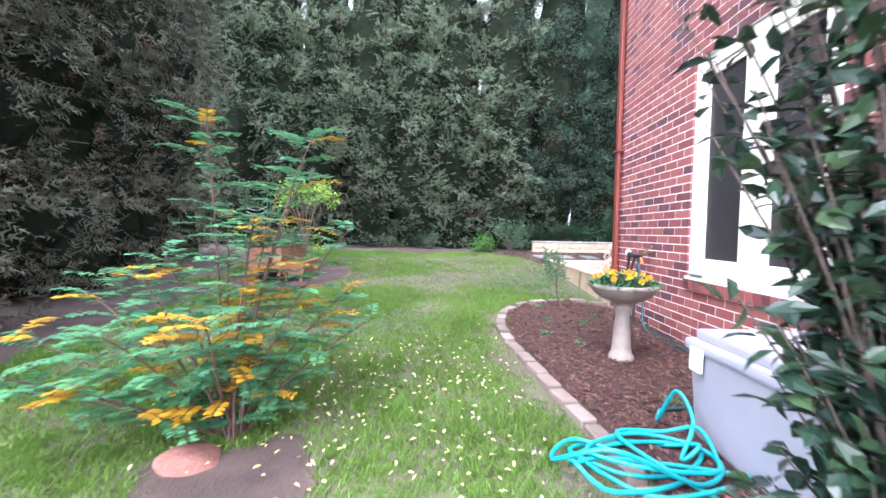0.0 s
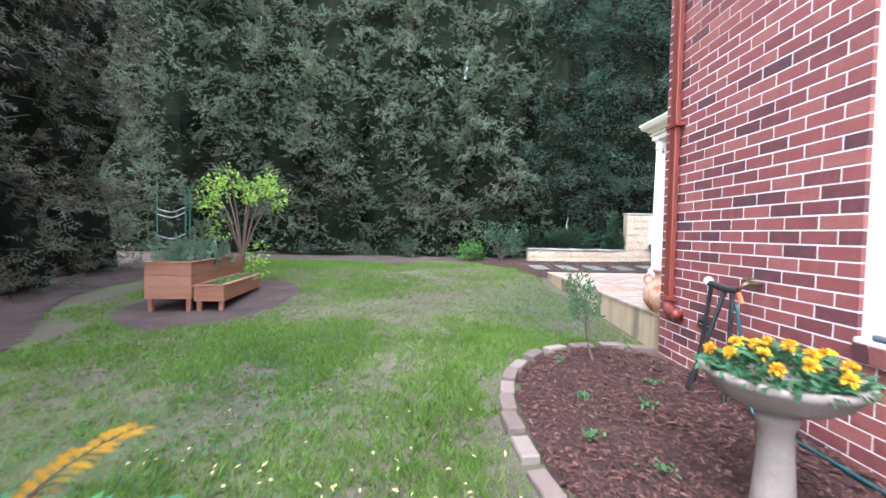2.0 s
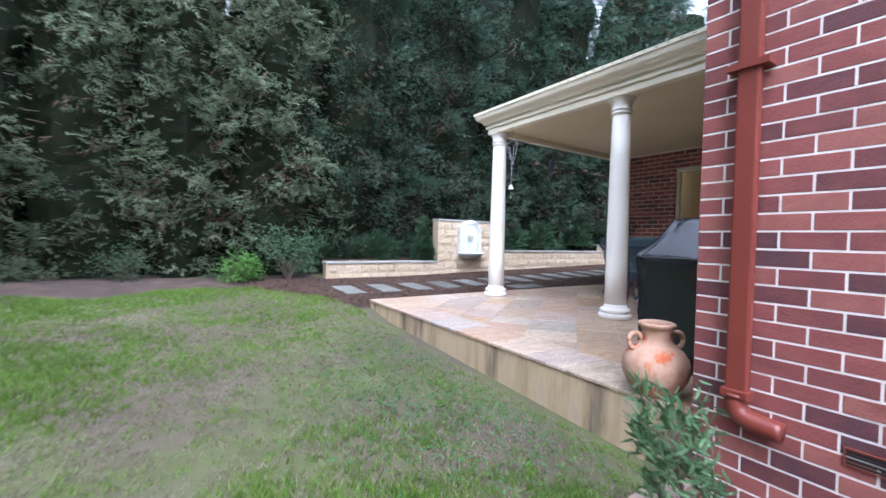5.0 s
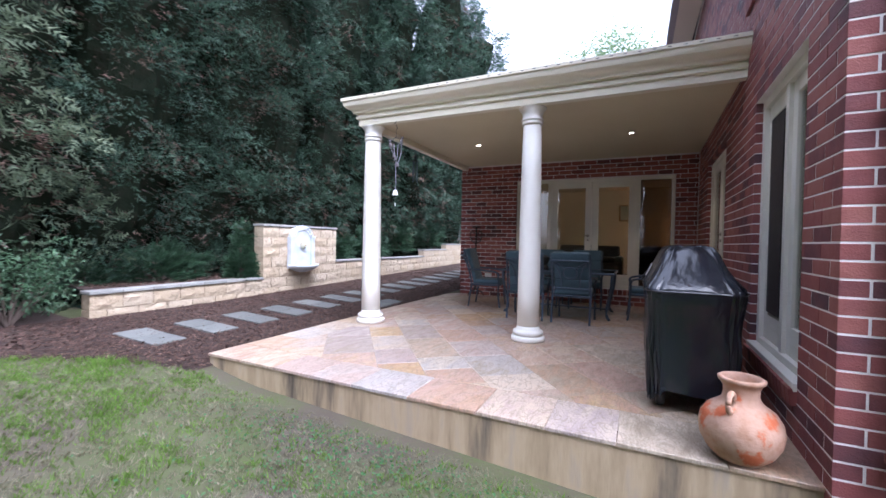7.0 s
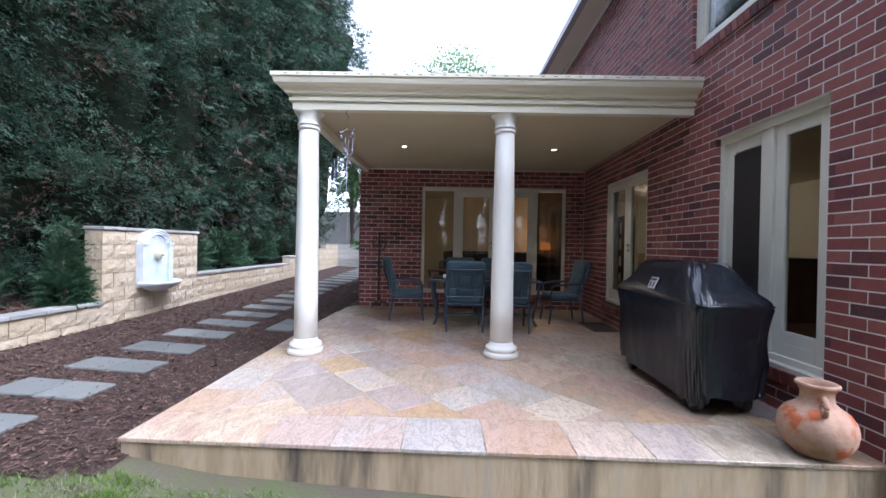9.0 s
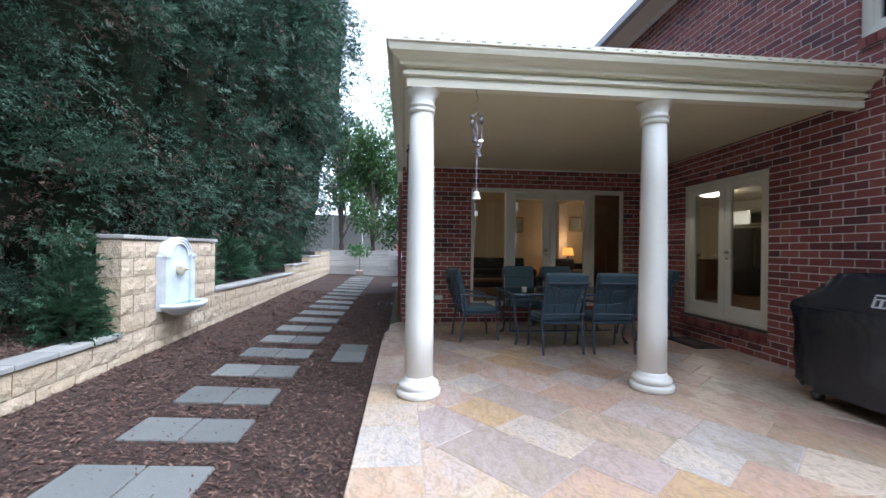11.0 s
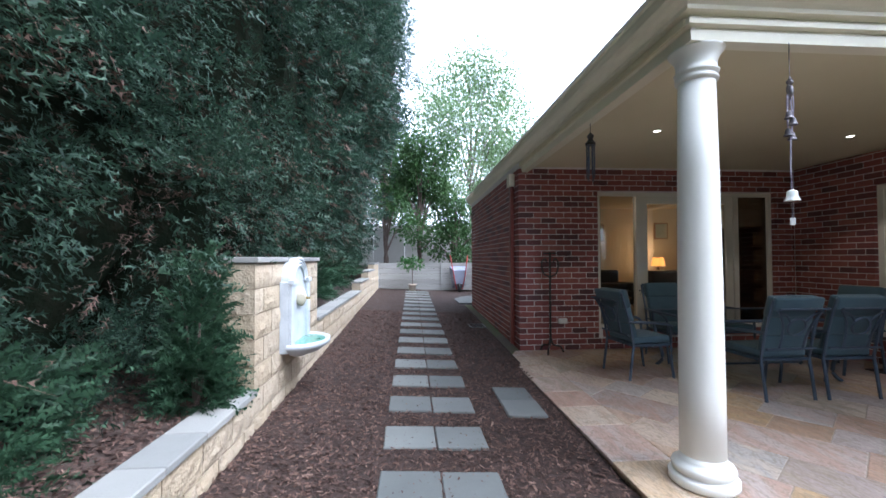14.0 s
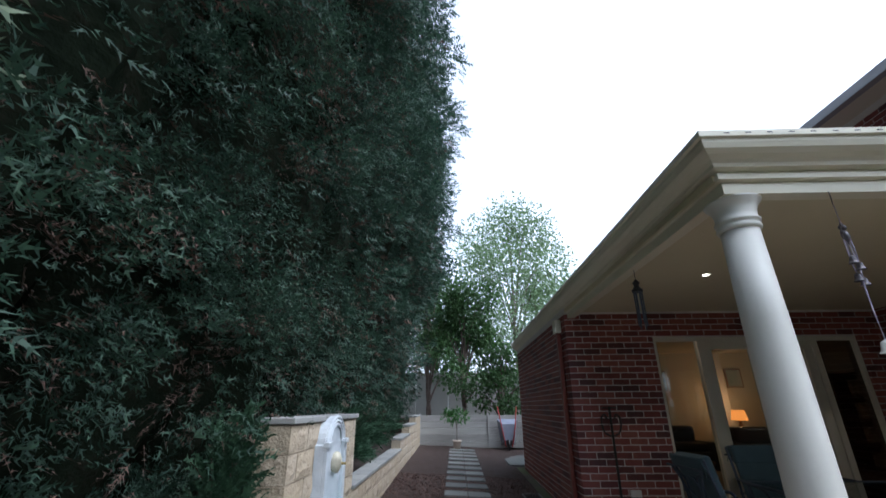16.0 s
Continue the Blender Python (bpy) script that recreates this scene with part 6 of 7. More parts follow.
wl = lathe([(0.06, -0.03), (0.15, -0.035), (0.17, 0), (0.15, 0.035), (0.06, 0.03)], 18)
bmesh.ops.transform(wl, matrix=pose(-0.08, 0, 0.17, 90, 0, 0), verts=wl.verts)
part("wheel", wl, m_black, wb, smooth=True)
cp = tagged(part("concrete_pad", boxes((13.7, 9.5, 0.8, 15.9, 10.75, ground_z(14.5, 10.6) + 0.03), bevel=0.01), m_paver), "pale concrete pad at the end of the wing", "pavement", "", "structure")
gr = thing("drain_grate", "square drain grate set in the bark mulch", "drain grate", at=(10.35, 10.78, ground_z(10.35, 10.78) + 0.012))
part("frame", boxes((-0.22, -0.16, 0, 0.22, -0.13, 0.02), (-0.22, 0.13, 0, 0.22, 0.16, 0.02), (-0.22, -0.13, 0, -0.19, 0.13, 0.02), (0.19, -0.13, 0, 0.22, 0.13, 0.02)), m_paver, gr)
for i in range(8):
    part("bar", boxes((-0.18 + i * 0.05, -0.13, 0.004, -0.165 + i * 0.05, 0.13, 0.016)), m_black, gr)

# ---- inside the rooms ----
m_sofa = material("dark_leather", [(0.012, 0.010, 0.010), (0.03, 0.025, 0.022)], 0.4, scale=8, bump=0.15)
def sofa(label, at, rz, w):
    t = thing("sofa", label, "sofa", at=at, rz=rz)
    part("seat", boxes((-0.45, -w, 0.12, 0.45, w, 0.42), bevel=0.05), m_sofa, t, smooth=True)
    part("backrest", boxes((0.25, -w - 0.05, 0.12, 0.5, w + 0.05, 0.85), bevel=0.06), m_sofa, t, smooth=True)
    for s in (-1, 1):
        part("armrest", boxes((-0.45, s * (w + 0.05) - 0.1, 0.1, 0.45, s * (w + 0.05) + 0.1, 0.58), bevel=0.05), m_sofa, t, smooth=True)
    k = max(1, int(w / 0.3))
    for i in range(k):
        part("cushion", boxes((-0.30, -w + 2 * w * i / k + 0.01, 0.42, 0.28, -w + 2 * w * (i + 1) / k - 0.01, 0.56), bevel=0.05), m_sofa, t, smooth=True)


sofa("dark brown leather sofa in the living room", (11.3, 7.95, 1.10), 0, 0.72)
sofa("dark leather armchair beside the lit lamp", (10.7, 6.35, 1.10), 15, 0.36)
cf = thing("coffee_table", "low timber coffee table in the living room", "table", at=(9.75, 8.55, 1.10))
part("tabletop", boxes((-0.3, -0.5, 0.38, 0.3, 0.5, 0.42), bevel=0.008), m_boards, cf)
for sx in (-0.26, 0.26):
    for sy in (-0.46, 0.46):
        part("leg", boxes((sx - 0.02, sy - 0.02, 0, sx + 0.02, sy + 0.02, 0.38)), m_boards, cf)
sd = thing("side_table", "dark timber side table under the lamp", "side table", at=(12.5, 5.62, 1.10), rz=90)
part("tabletop", boxes((-0.3, -0.5, 0.66, 0.3, 0.5, 0.70), bevel=0.008), m_sofa, sd)
part("body", boxes((-0.26, -0.46, 0.0, 0.26, 0.46, 0.66), bevel=0.008), m_sofa, sd)
tlmp = thing("table_lamp", "lit table lamp with an orange shade", "lamp", at=(12.5, 5.62, 1.80))
part("base", lathe([(0.09, 0), (0.09, 0.02), (0.03, 0.05), (0.05, 0.12), (0.02, 0.17), (0.04, 0.20), (0.015, 0.30)], 20), m_brass, tlmp, smooth=True)
part("shade", lathe([(0.17, 0.22), (0.13, 0.44)], 28, False), glow("lamp_shade", (1.0, 0.30, 0.05), 0.5), tlmp, "glowing orange fabric shade")
lamp = bpy.data.lights.new("table_lamp", "POINT")
lamp.energy, lamp.color, lamp.shadow_soft_size = 2.6, (1, 0.55, 0.22), 0.08
new("table_lamp_bulb", lamp).location = (12.5, 5.62, 2.42)
# added fill: this ceiling light stays unseen and only brightens the living room
lamp = bpy.data.lights.new("living_room_fill", "POINT")
lamp.energy, lamp.color, lamp.shadow_soft_size = 1.6, (1, 0.78, 0.52), 0.1
cl = thing("ceiling_light", "added ceiling light, out of sight, that fills the living room", "ceiling light", "room ceiling lights", at=(10.0, 9.6, 3.60))
part("base", lathe([(0.16, 0), (0.16, -0.03)], 24), m_white, cl)
part("bowl", lathe([(0.15, -0.03), (0.12, -0.08), (0.05, -0.105), (0.0, -0.11)], 24, False), glow("fill_bowl", (1.0, 0.78, 0.5), 0.8), cl, "glowing frosted glass bowl")
new("living_room_fill_lamp", lamp).location = (10.0, 9.6, 3.30)
cl = thing("ceiling_light", "added ceiling light, out of sight, that fills the living room in the kitchen", "ceiling light", "room ceiling lights", at=(10.1, 3.08, 3.60))
part("base", lathe([(0.3, 0), (0.3, -0.03)], 24), m_white, cl)
part("bowl", lathe([(0.26, -0.03), (0.21, -0.09), (0.08, -0.12), (0.0, -0.125)], 24, False), glow("kitchen_bowl", (1.0, 0.88, 0.68), 1.5), cl, "glowing frosted glass bowl")
lamp = bpy.data.lights.new("kitchen_light", "POINT")
lamp.energy, lamp.color, lamp.shadow_soft_size = 6, (1, 0.82, 0.58), 0.12
new("kitchen_lamp", lamp).location = (10.1, 3.08, 3.30)
m_art = material("print_art", [(0.10, 0.16, 0.18), (0.35, 0.42, 0.40), (0.62, 0.60, 0.52)], 0.6, scale=4, fine=12, bump=0)
for x, y, z, w, h, rz in ((13.195, 7.02, 2.92, 0.46, 0.42, 0), (13.195, 5.1, 2.98, 0.34, 0.40, 0)):
    pc = thing("framed_picture", "framed landscape print on the room wall", "picture", "framed pictures", at=(x, y, z), rz=rz)
    part("frame", boxes((-0.03, -w / 2 - 0.03, -h / 2 - 0.03, -0.001, w / 2 + 0.03, h / 2 + 0.03), bevel=0.005), m_boards, pc)
    part("print", boxes((-0.034, -w / 2, -h / 2, -0.031, w / 2, h / 2)), m_art, pc)
m_cab = material("kitchen_cabinet", [(0.62, 0.58, 0.48), (0.68, 0.64, 0.54)], 0.4, scale=2, bump=0.02)
isl = thing("kitchen_island", "timber fronted kitchen island with dark top", "kitchen island", at=(6.6, 3.6, 1.10))
part("body", boxes((-0.9, -0.4, 0.0, 0.9, 0.4, 0.86), bevel=0.01), m_boards, isl)
part("worktop", boxes((-0.95, -0.45, 0.86, 0.95, 0.45, 0.90), bevel=0.006), m_sofa, isl)
for i in range(5):
    part("door", boxes((-0.88 + i * 0.355, 0.40, 0.08, -0.55 + i * 0.355, 0.42, 0.82), bevel=0.006), m_boards, isl)
cb = thing("kitchen_cabinet", "tall cream kitchen cabinets on the far wall", "cabinet", at=(6.5, 1.3, 1.10))
part("body", boxes((-1.6, -0.3, 0.0, 1.6, 0.28, 0.88), (-1.6, -0.3, 1.35, -0.4, 0.05, 2.2), (0.5, -0.3, 1.35, 1.6, 0.05, 2.2)), m_cab, cb)
for i in range(6):
    part("door", boxes((-1.58 + i * 0.53, 0.28, 0.08, -1.08 + i * 0.53, 0.30, 0.84), bevel=0.006), m_cab, cb)
ct = thing("kitchen_counter", "timber fronted kitchen counter with lattice panels", "kitchen counter", at=(9.55, 3.5, 1.10))
part("body", boxes((0.0, -0.55, 0.0, 0.55, 0.42, 0.86), bevel=0.008), m_boards, ct)
part("worktop", boxes((-0.04, -0.58, 0.86, 0.58, 0.45, 0.90), bevel=0.006), m_boards, ct)
for i in range(6):
    part("upright", boxes((-0.022, -0.54 + i * 0.186, 0.1, 0.002, -0.515 + i * 0.186, 0.82)), m_boards, ct)
for i in range(4):
    part("rail", boxes((-0.020, -0.53, 0.12 + i * 0.225, 0.001, 0.41, 0.145 + i * 0.225)), m_boards, ct)
cn = thing("candle_jar", "short white candle on the kitchen counter", "candle", at=(9.75, 3.28, 2.0))
part("jar", lathe([(0.0, 0), (0.035, 0), (0.036, 0.10), (0.03, 0.102)], 16), m_white, cn, smooth=True)
bw_ = thing("fruit_bowl", "dark timber fruit bowl on the counter", "bowl", at=(9.8, 3.72, 2.0))
part("bowl", lathe([(0.06, 0), (0.07, 0.015), (0.14, 0.08), (0.16, 0.12), (0.145, 0.12), (0.06, 0.03)], 20), m_boards, bw_, smooth=True)
fr = thing("fridge", "tall dark fridge standing in the kitchen", "fridge", at=(10.0, 1.35, 1.10))
part("body", boxes((0.05, 0.0, 0.02, 0.75, 0.78, 1.66), bevel=0.012), m_sofa, fr)
part("door", boxes((0.0, 0.01, 0.62, 0.048, 0.77, 1.65), bevel=0.012), m_sofa, fr)
part("drawer", boxes((0.0, 0.01, 0.04, 0.048, 0.77, 0.61), bevel=0.012), m_sofa, fr)
part("handle", tube([(-0.03, 0.70, 0.75), (-0.03, 0.70, 1.35)], 0.012, 8), m_pewter, fr)
sh = thing("wall_shelf", "white open wall shelf with dark boxes over the fridge", "shelf", at=(10.0, 1.3, 2.84))
part("board", boxes((0.0, 0.0, 0.0, 0.6, 0.85, 0.03)), m_white, sh)
part("board", boxes((0.0, 0.0, 0.30, 0.6, 0.85, 0.33)), m_white, sh)
for i in range(3):
    part("upright", boxes((0.02, 0.01 + i * 0.4, 0.03, 0.58, 0.03 + i * 0.4, 0.30)), m_white, sh)
    if i < 2:
        part("box", boxes((0.05, 0.06 + i * 0.4, 0.03, 0.5, 0.38 + i * 0.4, 0.24), bevel=0.006), m_sofa, sh, "dark storage box")
bk = thing("bookcase", "dark timber bookcase with pale books indoors", "bookcase", at=(11.2, 3.5, 1.10))
part("back", boxes((0.0, 0.0, 0.0, 1.3, 0.03, 1.9)), m_sofa, bk)
for i in range(5):
    part("shelf", boxes((0.0, 0.03, 0.05 + i * 0.45, 1.3, 0.34, 0.08 + i * 0.45)), m_sofa, bk)
for x in (0.0, 0.64, 1.26):
    part("side", boxes((x, 0.03, 0.0, x + 0.04, 0.35, 1.9)), m_sofa, bk)
for i in range(4):
    for j in range(9):
        x0 = 0.06 + (0.66 if j > 4 else 0.0) + (j % 5) * 0.07
        part("book", boxes((x0, 0.05, 0.08 + i * 0.45, x0 + 0.05, 0.26, 0.30 + i * 0.45 + 0.03 * ((i * 5 + j * 3) % 4)), bevel=0.003), m_cab if (i + j) % 3 else m_art, bk)
part("range_hood", boxes((-0.3, -0.3, 1.4, 0.4, 0.1, 1.5), (-0.05, -0.3, 1.5, 0.15, -0.1, 2.45)), m_pewter, cb, "steel range hood")

# ---- bricks ----
BL, BH, JT, BD = 0.23, 0.076, 0.010, 0.11
COURSE = BH + JT
box_cache = {}


def box_mesh(key, sx, sy, sz, mat_, worn=0.0):
    """A box from the origin to (sx, sy, sz), shared by alike pieces."""
    k = (key, round(sx, 3), round(sy, 3), round(sz, 3))
    if k not in box_cache:
        w = worn
        v, f = [], []
        for z in (0, sz):
            for x, y in ((0, 0), (sx, 0), (sx, sy), (0, sy)):
                v.append((x, y, z))
        f = [(0, 3, 2, 1), (4, 5, 6, 7), (0, 1, 5, 4), (1, 2, 6, 5), (2, 3, 7, 6), (3, 0, 4, 7)]
        me = mesh_from(v, f, key)
        if w:
            bm = bmesh.new()
            bm.from_mesh(me)
            bmesh.ops.bevel(bm, geom=list(bm.edges), offset=w, segments=1, affect="EDGES")
            bm.to_mesh(me)
            bm.free()
        me.materials.append(mat_)
        box_cache[k] = me
    return box_cache[k]


def brick_rows(u0, u1, z0, z1, openings, parity):
    """Stretcher bond from u0, a toothed corner: rows of (ua, ub, z)."""
    out = []
    i = 0
    z = z0
    while z + BH <= z1 + 0.02:
        first = u0 if (i + parity) % 2 == 0 else u0 + BD + JT
        u = first
        while u < u1 - 0.03:
            a, b = u, min(u + BL, u1)
            for o in openings:                       # close short gaps beside an opening
                if o[2] < z + BH * 0.5 < o[3]:
                    if 0 < o[0] - b < 0.06:
                        b = o[0]
                    if 0 < a - o[1] < 0.06:
                        a = o[1]
            segs = [(a, b)]
            for o in openings:
                if z + BH * 0.5 > o[2] and z + BH * 0.5 < o[3]:
                    nxt = []
                    for s0, s1 in segs:
                        if o[1] <= s0 or o[0] >= s1:
                            nxt.append((s0, s1))
                        else:
                            if o[0] - s0 > 0.03:
                                nxt.append((s0, o[0]))
                            if s1 - o[1] > 0.03:
                                nxt.append((o[1], s1))
                    segs = nxt
            out += [(s0, s1, z) for s0, s1 in segs]
            u += BL + JT
        z += COURSE
        i += 1
    return out


BOX_FACES = np.array([[0, 3, 2, 1], [4, 5, 6, 7], [0, 1, 5, 4], [1, 2, 6, 5], [2, 3, 7, 6], [3, 0, 4, 7]])


def lay_bricks(wall, rows, place, near):
    """place(ua, ub, z) gives the brick's box (x0, y0, z0, x1, y1, z1); near bricks are objects, the rest one mesh."""
    verts, faces = [], []
    gen = np.random.default_rng(5)
    for ua, ub, z in rows:
        x0, y0, z0, x1, y1, z1 = place(ua, ub, z)
        w = gen.uniform(-0.0006, 0.0006)
        if near(ua, ub, z):
            ob = new("brick", box_mesh("brick", x1 - x0, y1 - y0, z1 - z0, m_brick, 0.002))
            ob.matrix_world = Matrix.Translation((x0 + w, y0 + w, z0)) @ Matrix.Rotation(gen.normal() * 0.002, 4, "X")
            ob.parent = wall
        else:
            o = len(verts)
            verts += [(x0 + w, y0 + w, z0), (x1 + w, y0 + w, z0), (x1 + w, y1 + w, z0), (x0 + w, y1 + w, z0), (x0 + w, y0 + w, z1), (x1 + w, y0 + w, z1), (x1 + w, y1 + w, z1), (x0 + w, y1 + w, z1)]
            faces += (BOX_FACES + o).tolist()
    st = part("brickwork", mesh_from(verts, faces, "brickwork"), m_brick_far, wall)
    tagged(st, "", "", "", "stuff")


Z_BASE = FLOOR - 6 * COURSE
# garden wall: u runs from the corner back towards -y
rows = brick_rows(0.0, Y_R + 2.0, Z_BASE, 6.45, [(Y_C - W1[1], Y_C - W1[0], W1[2], W1[3]), (Y_C - W1[1] - 0.005, Y_C - W1[0] + 0.005, W1[2] - 0.115, W1[2])], 0)
lay_bricks(wall_garden, rows, lambda a, b, z: (X_A, Y_C - b, z, X_A + BD, Y_C - a, z + BH), lambda a, b, z: b < 1.98 and 0.3 < z < 3.1)
# patio wall: u runs from the corner towards +x
rows = brick_rows(0.0, 12.0, Z_BASE, 6.45, [(o[0] - X_P, o[1] - X_P, o[2], o[3]) for o in (W2, FD, UP)] + [(X_B - X_P, 11.0, 0.2, CEIL + 0.1), (W2[0] - X_P, W2[1] - X_P, W2[2] - 0.115, W2[2]), (FD[0] - X_P, FD[1] - X_P, FD[2] - 0.115, FD[2]), (UP[0] - X_P, UP[1] - X_P, UP[2] - 0.115, UP[2])], 1)
lay_bricks(wall_patio, rows, lambda a, b, z: (X_P + a, Y_R - BD, z, X_P + b, Y_R, z + BH), lambda a, b, z: b < 0.85 and 0.6 < z < 4.0 or 2.15 < a < 3.2 and 0.8 < z < 3.0)
# living room wall: u runs from the outer corner towards -y
rows = brick_rows(0.0, Y_S - Y_R - 0.01, Z_BASE, CEIL, [(Y_S - BW[1], Y_S - BW[0], BW[2], BW[3]), (Y_S - BW[1], Y_S - BW[0], BW[2] - 0.115, BW[2])], 0)
lay_bricks(wall_living, rows, lambda a, b, z: (X_B, Y_S - b, z, X_B + BD, Y_S - a, z + BH), lambda a, b, z: b < 1.3 and 0.8 < z < 3.3)
rows = brick_rows(0.0, 13.5 - X_B, Z_BASE, CEIL, [], 1)
lay_bricks(wall_side, rows, lambda a, b, z: (X_B + a, Y_S - BD, z, X_B + b, Y_S, z + BH), lambda a, b, z: False)


def sill_bricks(wall, axis, u0, u1, z, face, out):
    """A row of bricks on edge under an opening, sloping outwards."""
    u = u0 + 0.002
    while u + BH <= u1 + 0.01:
        m = box_mesh("sill_brick", BH if axis == "x" else 0.15, 0.15 if axis == "x" else BH, 0.10, m_brick, 0.002)
        ob = new("sill_brick", m)
        if axis == "x":
            ob.matrix_world = Matrix.Translation((u, face - 0.12, z - 0.098)) @ Matrix.Rotation(radians(-7), 4, "X")
        else:
            ob.matrix_world = Matrix.Translation((face - 0.03, u, z - 0.115)) @ Matrix.Rotation(radians(-7), 4, "Y")
        ob.parent = wall
        u += COURSE


sill_bricks(wall_garden, "y", W1[0], W1[1], W1[2], X_A, -1)
sill_bricks(wall_living, "y", BW[0], BW[1], BW[2], X_B, -1)
for o in (W2, FD, UP):
    sill_bricks(wall_patio, "x", o[0], o[1], o[2], Y_R, 1)

def turn_house(things, x, y):
    """The two-storey part of the house stands a little askew: turn these about an upright line."""
    m = Matrix.Translation((x, y, 0)) @ Matrix.Rotation(radians(-1.22), 4, "Z") @ Matrix.Translation((-x, -y, 0))
    for ob in things:
        ob.matrix_world = m @ ob.matrix_world


turn_house((wall_garden, w1, dp_garden, vent, tp), X_A, 2.6)
turn_house((wall_patio, w2, fd, up), X_B, Y_R)

# ---- flagstones on the patio ----
def clip_poly(poly, x0, y0, x1, y1):
    for ax, lim, sgn in ((0, x0, 1), (0, x1, -1), (1, y0, 1), (1, y1, -1)):
        res = []
        for i, p in enumerate(poly):
            q = poly[(i + 1) % len(poly)]
            pin, qin = sgn * (p[ax] - lim) >= 0, sgn * (q[ax] - lim) >= 0
            if pin:
                res.append(p)
            if pin != qin:
                t = (lim - p[ax]) / (q[ax] - p[ax])
                res.append((p[0] + t * (q[0] - p[0]), p[1] + t * (q[1] - p[1])))
        poly = res
        if len(poly) < 3:
            return []
    return poly


def flagstone(poly, gap=0.0028, gen=random):
    cx, cy = sum(p[0] for p in poly) / len(poly), sum(p[1] for p in poly) / len(poly)
    top = FLOOR + gen.uniform(-0.0012, 0.0012)
    ins = []
    for x, y in poly:
        d = math.hypot(x - cx, y - cy) or 1
        s = max(0.0, 1 - gap * 1.4 / d)
        ins.append(((x - cx) * s, (y - cy) * s))
    n = len(ins)
    v = [(x, y, 0) for x, y in ins] + [(x, y, top - 0.004 - FLOOR + 0.024) for x, y in ins] + [(x * 0.985, y * 0.985, top - FLOOR + 0.024) for x, y in ins]
    f = [tuple(range(2 * n, 3 * n))] + [(i, (i + 1) % n, n + (i + 1) % n, n + i) for i in range(n)] + [(n + i, n + (i + 1) % n, 2 * n + (i + 1) % n, 2 * n + i) for i in range(n)]
    ob = part("flagstone", mesh_from(v, f, "flagstone"), m_tile, slab)
    ob.location = (cx, cy, FLOOR - 0.024)


tiles = random.Random(12)
B0 = 0.44
x = 2.385
y = Y_R + 0.004
while y < 10.66:                                    # border along the lawn
    y2 = min(10.675, y + tiles.uniform(0.42, 0.62))
    if 10.675 - y2 < 0.3:
        y2 = 10.675
    flagstone([(edge_x(y), y), (2.53 + B0, y), (2.53 + B0, y2), (edge_x(y2), y2)], gen=tiles)
    y = y2
x = 2.53 + B0
while x < X_B - 0.01:                                      # border along the path
    x2 = min(X_B - 0.002, x + tiles.uniform(0.42, 0.62))
    flagstone([(x, 10.675 - B0), (x2, 10.675 - B0), (x2, 10.675), (x, 10.675)], gen=tiles)
    x = x2
c45, s45 = math.cos(radians(38)), math.sin(radians(38))
v = -8.0
row = 0
while v < 8.0:
    h = (0.40, 0.52, 0.46)[row % 3]
    u = -8.0 + tiles.uniform(0, 0.5)
    while u < 8.0:
        w = tiles.choice((0.40, 0.52, 0.62, 0.80))
        poly = [(5.4 + a * c45 - b * s45, 8.2 + a * s45 + b * c45) for a, b in ((u, v), (u + w, v), (u + w, v + h), (u, v + h))]
        poly = clip_poly(poly, 2.53 + B0, Y_R + 0.004, X_B - 0.002, 10.675 - B0)
        if len(poly) >= 3:
            flagstone(poly, gen=tiles)
        u += w
    v += h
    row += 1

# ---- block retaining wall ----
ret = thing("retaining_wall", "cream split-face block garden wall with grey capping", "garden wall", kind="structure")
block_meshes = {}


def block_mesh(w, h, d, seed):
    """A split-face block whose rough face looks to -y."""
    key = (round(w, 2), seed, round(d, 2), round(h, 2))
    if key not in block_meshes:
        gen = np.random.default_rng(seed)
        bm = bmesh.new()
        nx, nz = max(2, int(w / 0.07)), 3
        g = [[bm.verts.new((w * i / nx, -(gen.uniform(0.004, 0.018) if 0 < i < nx and 0 < j < nz else 0.0), h * j / nz)) for j in range(nz + 1)] for i in range(nx + 1)]
        for i in range(nx):
            for j in range(nz):
                bm.faces.new((g[i][j], g[i + 1][j], g[i + 1][j + 1], g[i][j + 1]))
        bk = [bm.verts.new(p) for p in ((0, d, 0), (w, d, 0), (w, d, h), (0, d, h))]
        bm.faces.new([g[i][nz] for i in range(nx + 1)] + [bk[2], bk[3]])
        bm.faces.new([g[nx][j] for j in range(nz + 1)] + [bk[2], bk[1]])
        bm.faces.new([g[0][j] for j in range(nz + 1)] + [bk[3], bk[0]])
        bmesh.ops.recalc_face_normals(bm, faces=bm.faces)
        me = bpy.data.meshes.new("block")
        bm.to_mesh(me)
        bm.free()
        me.materials.append(m_block)
        block_meshes[key] = me
    return block_meshes[key]


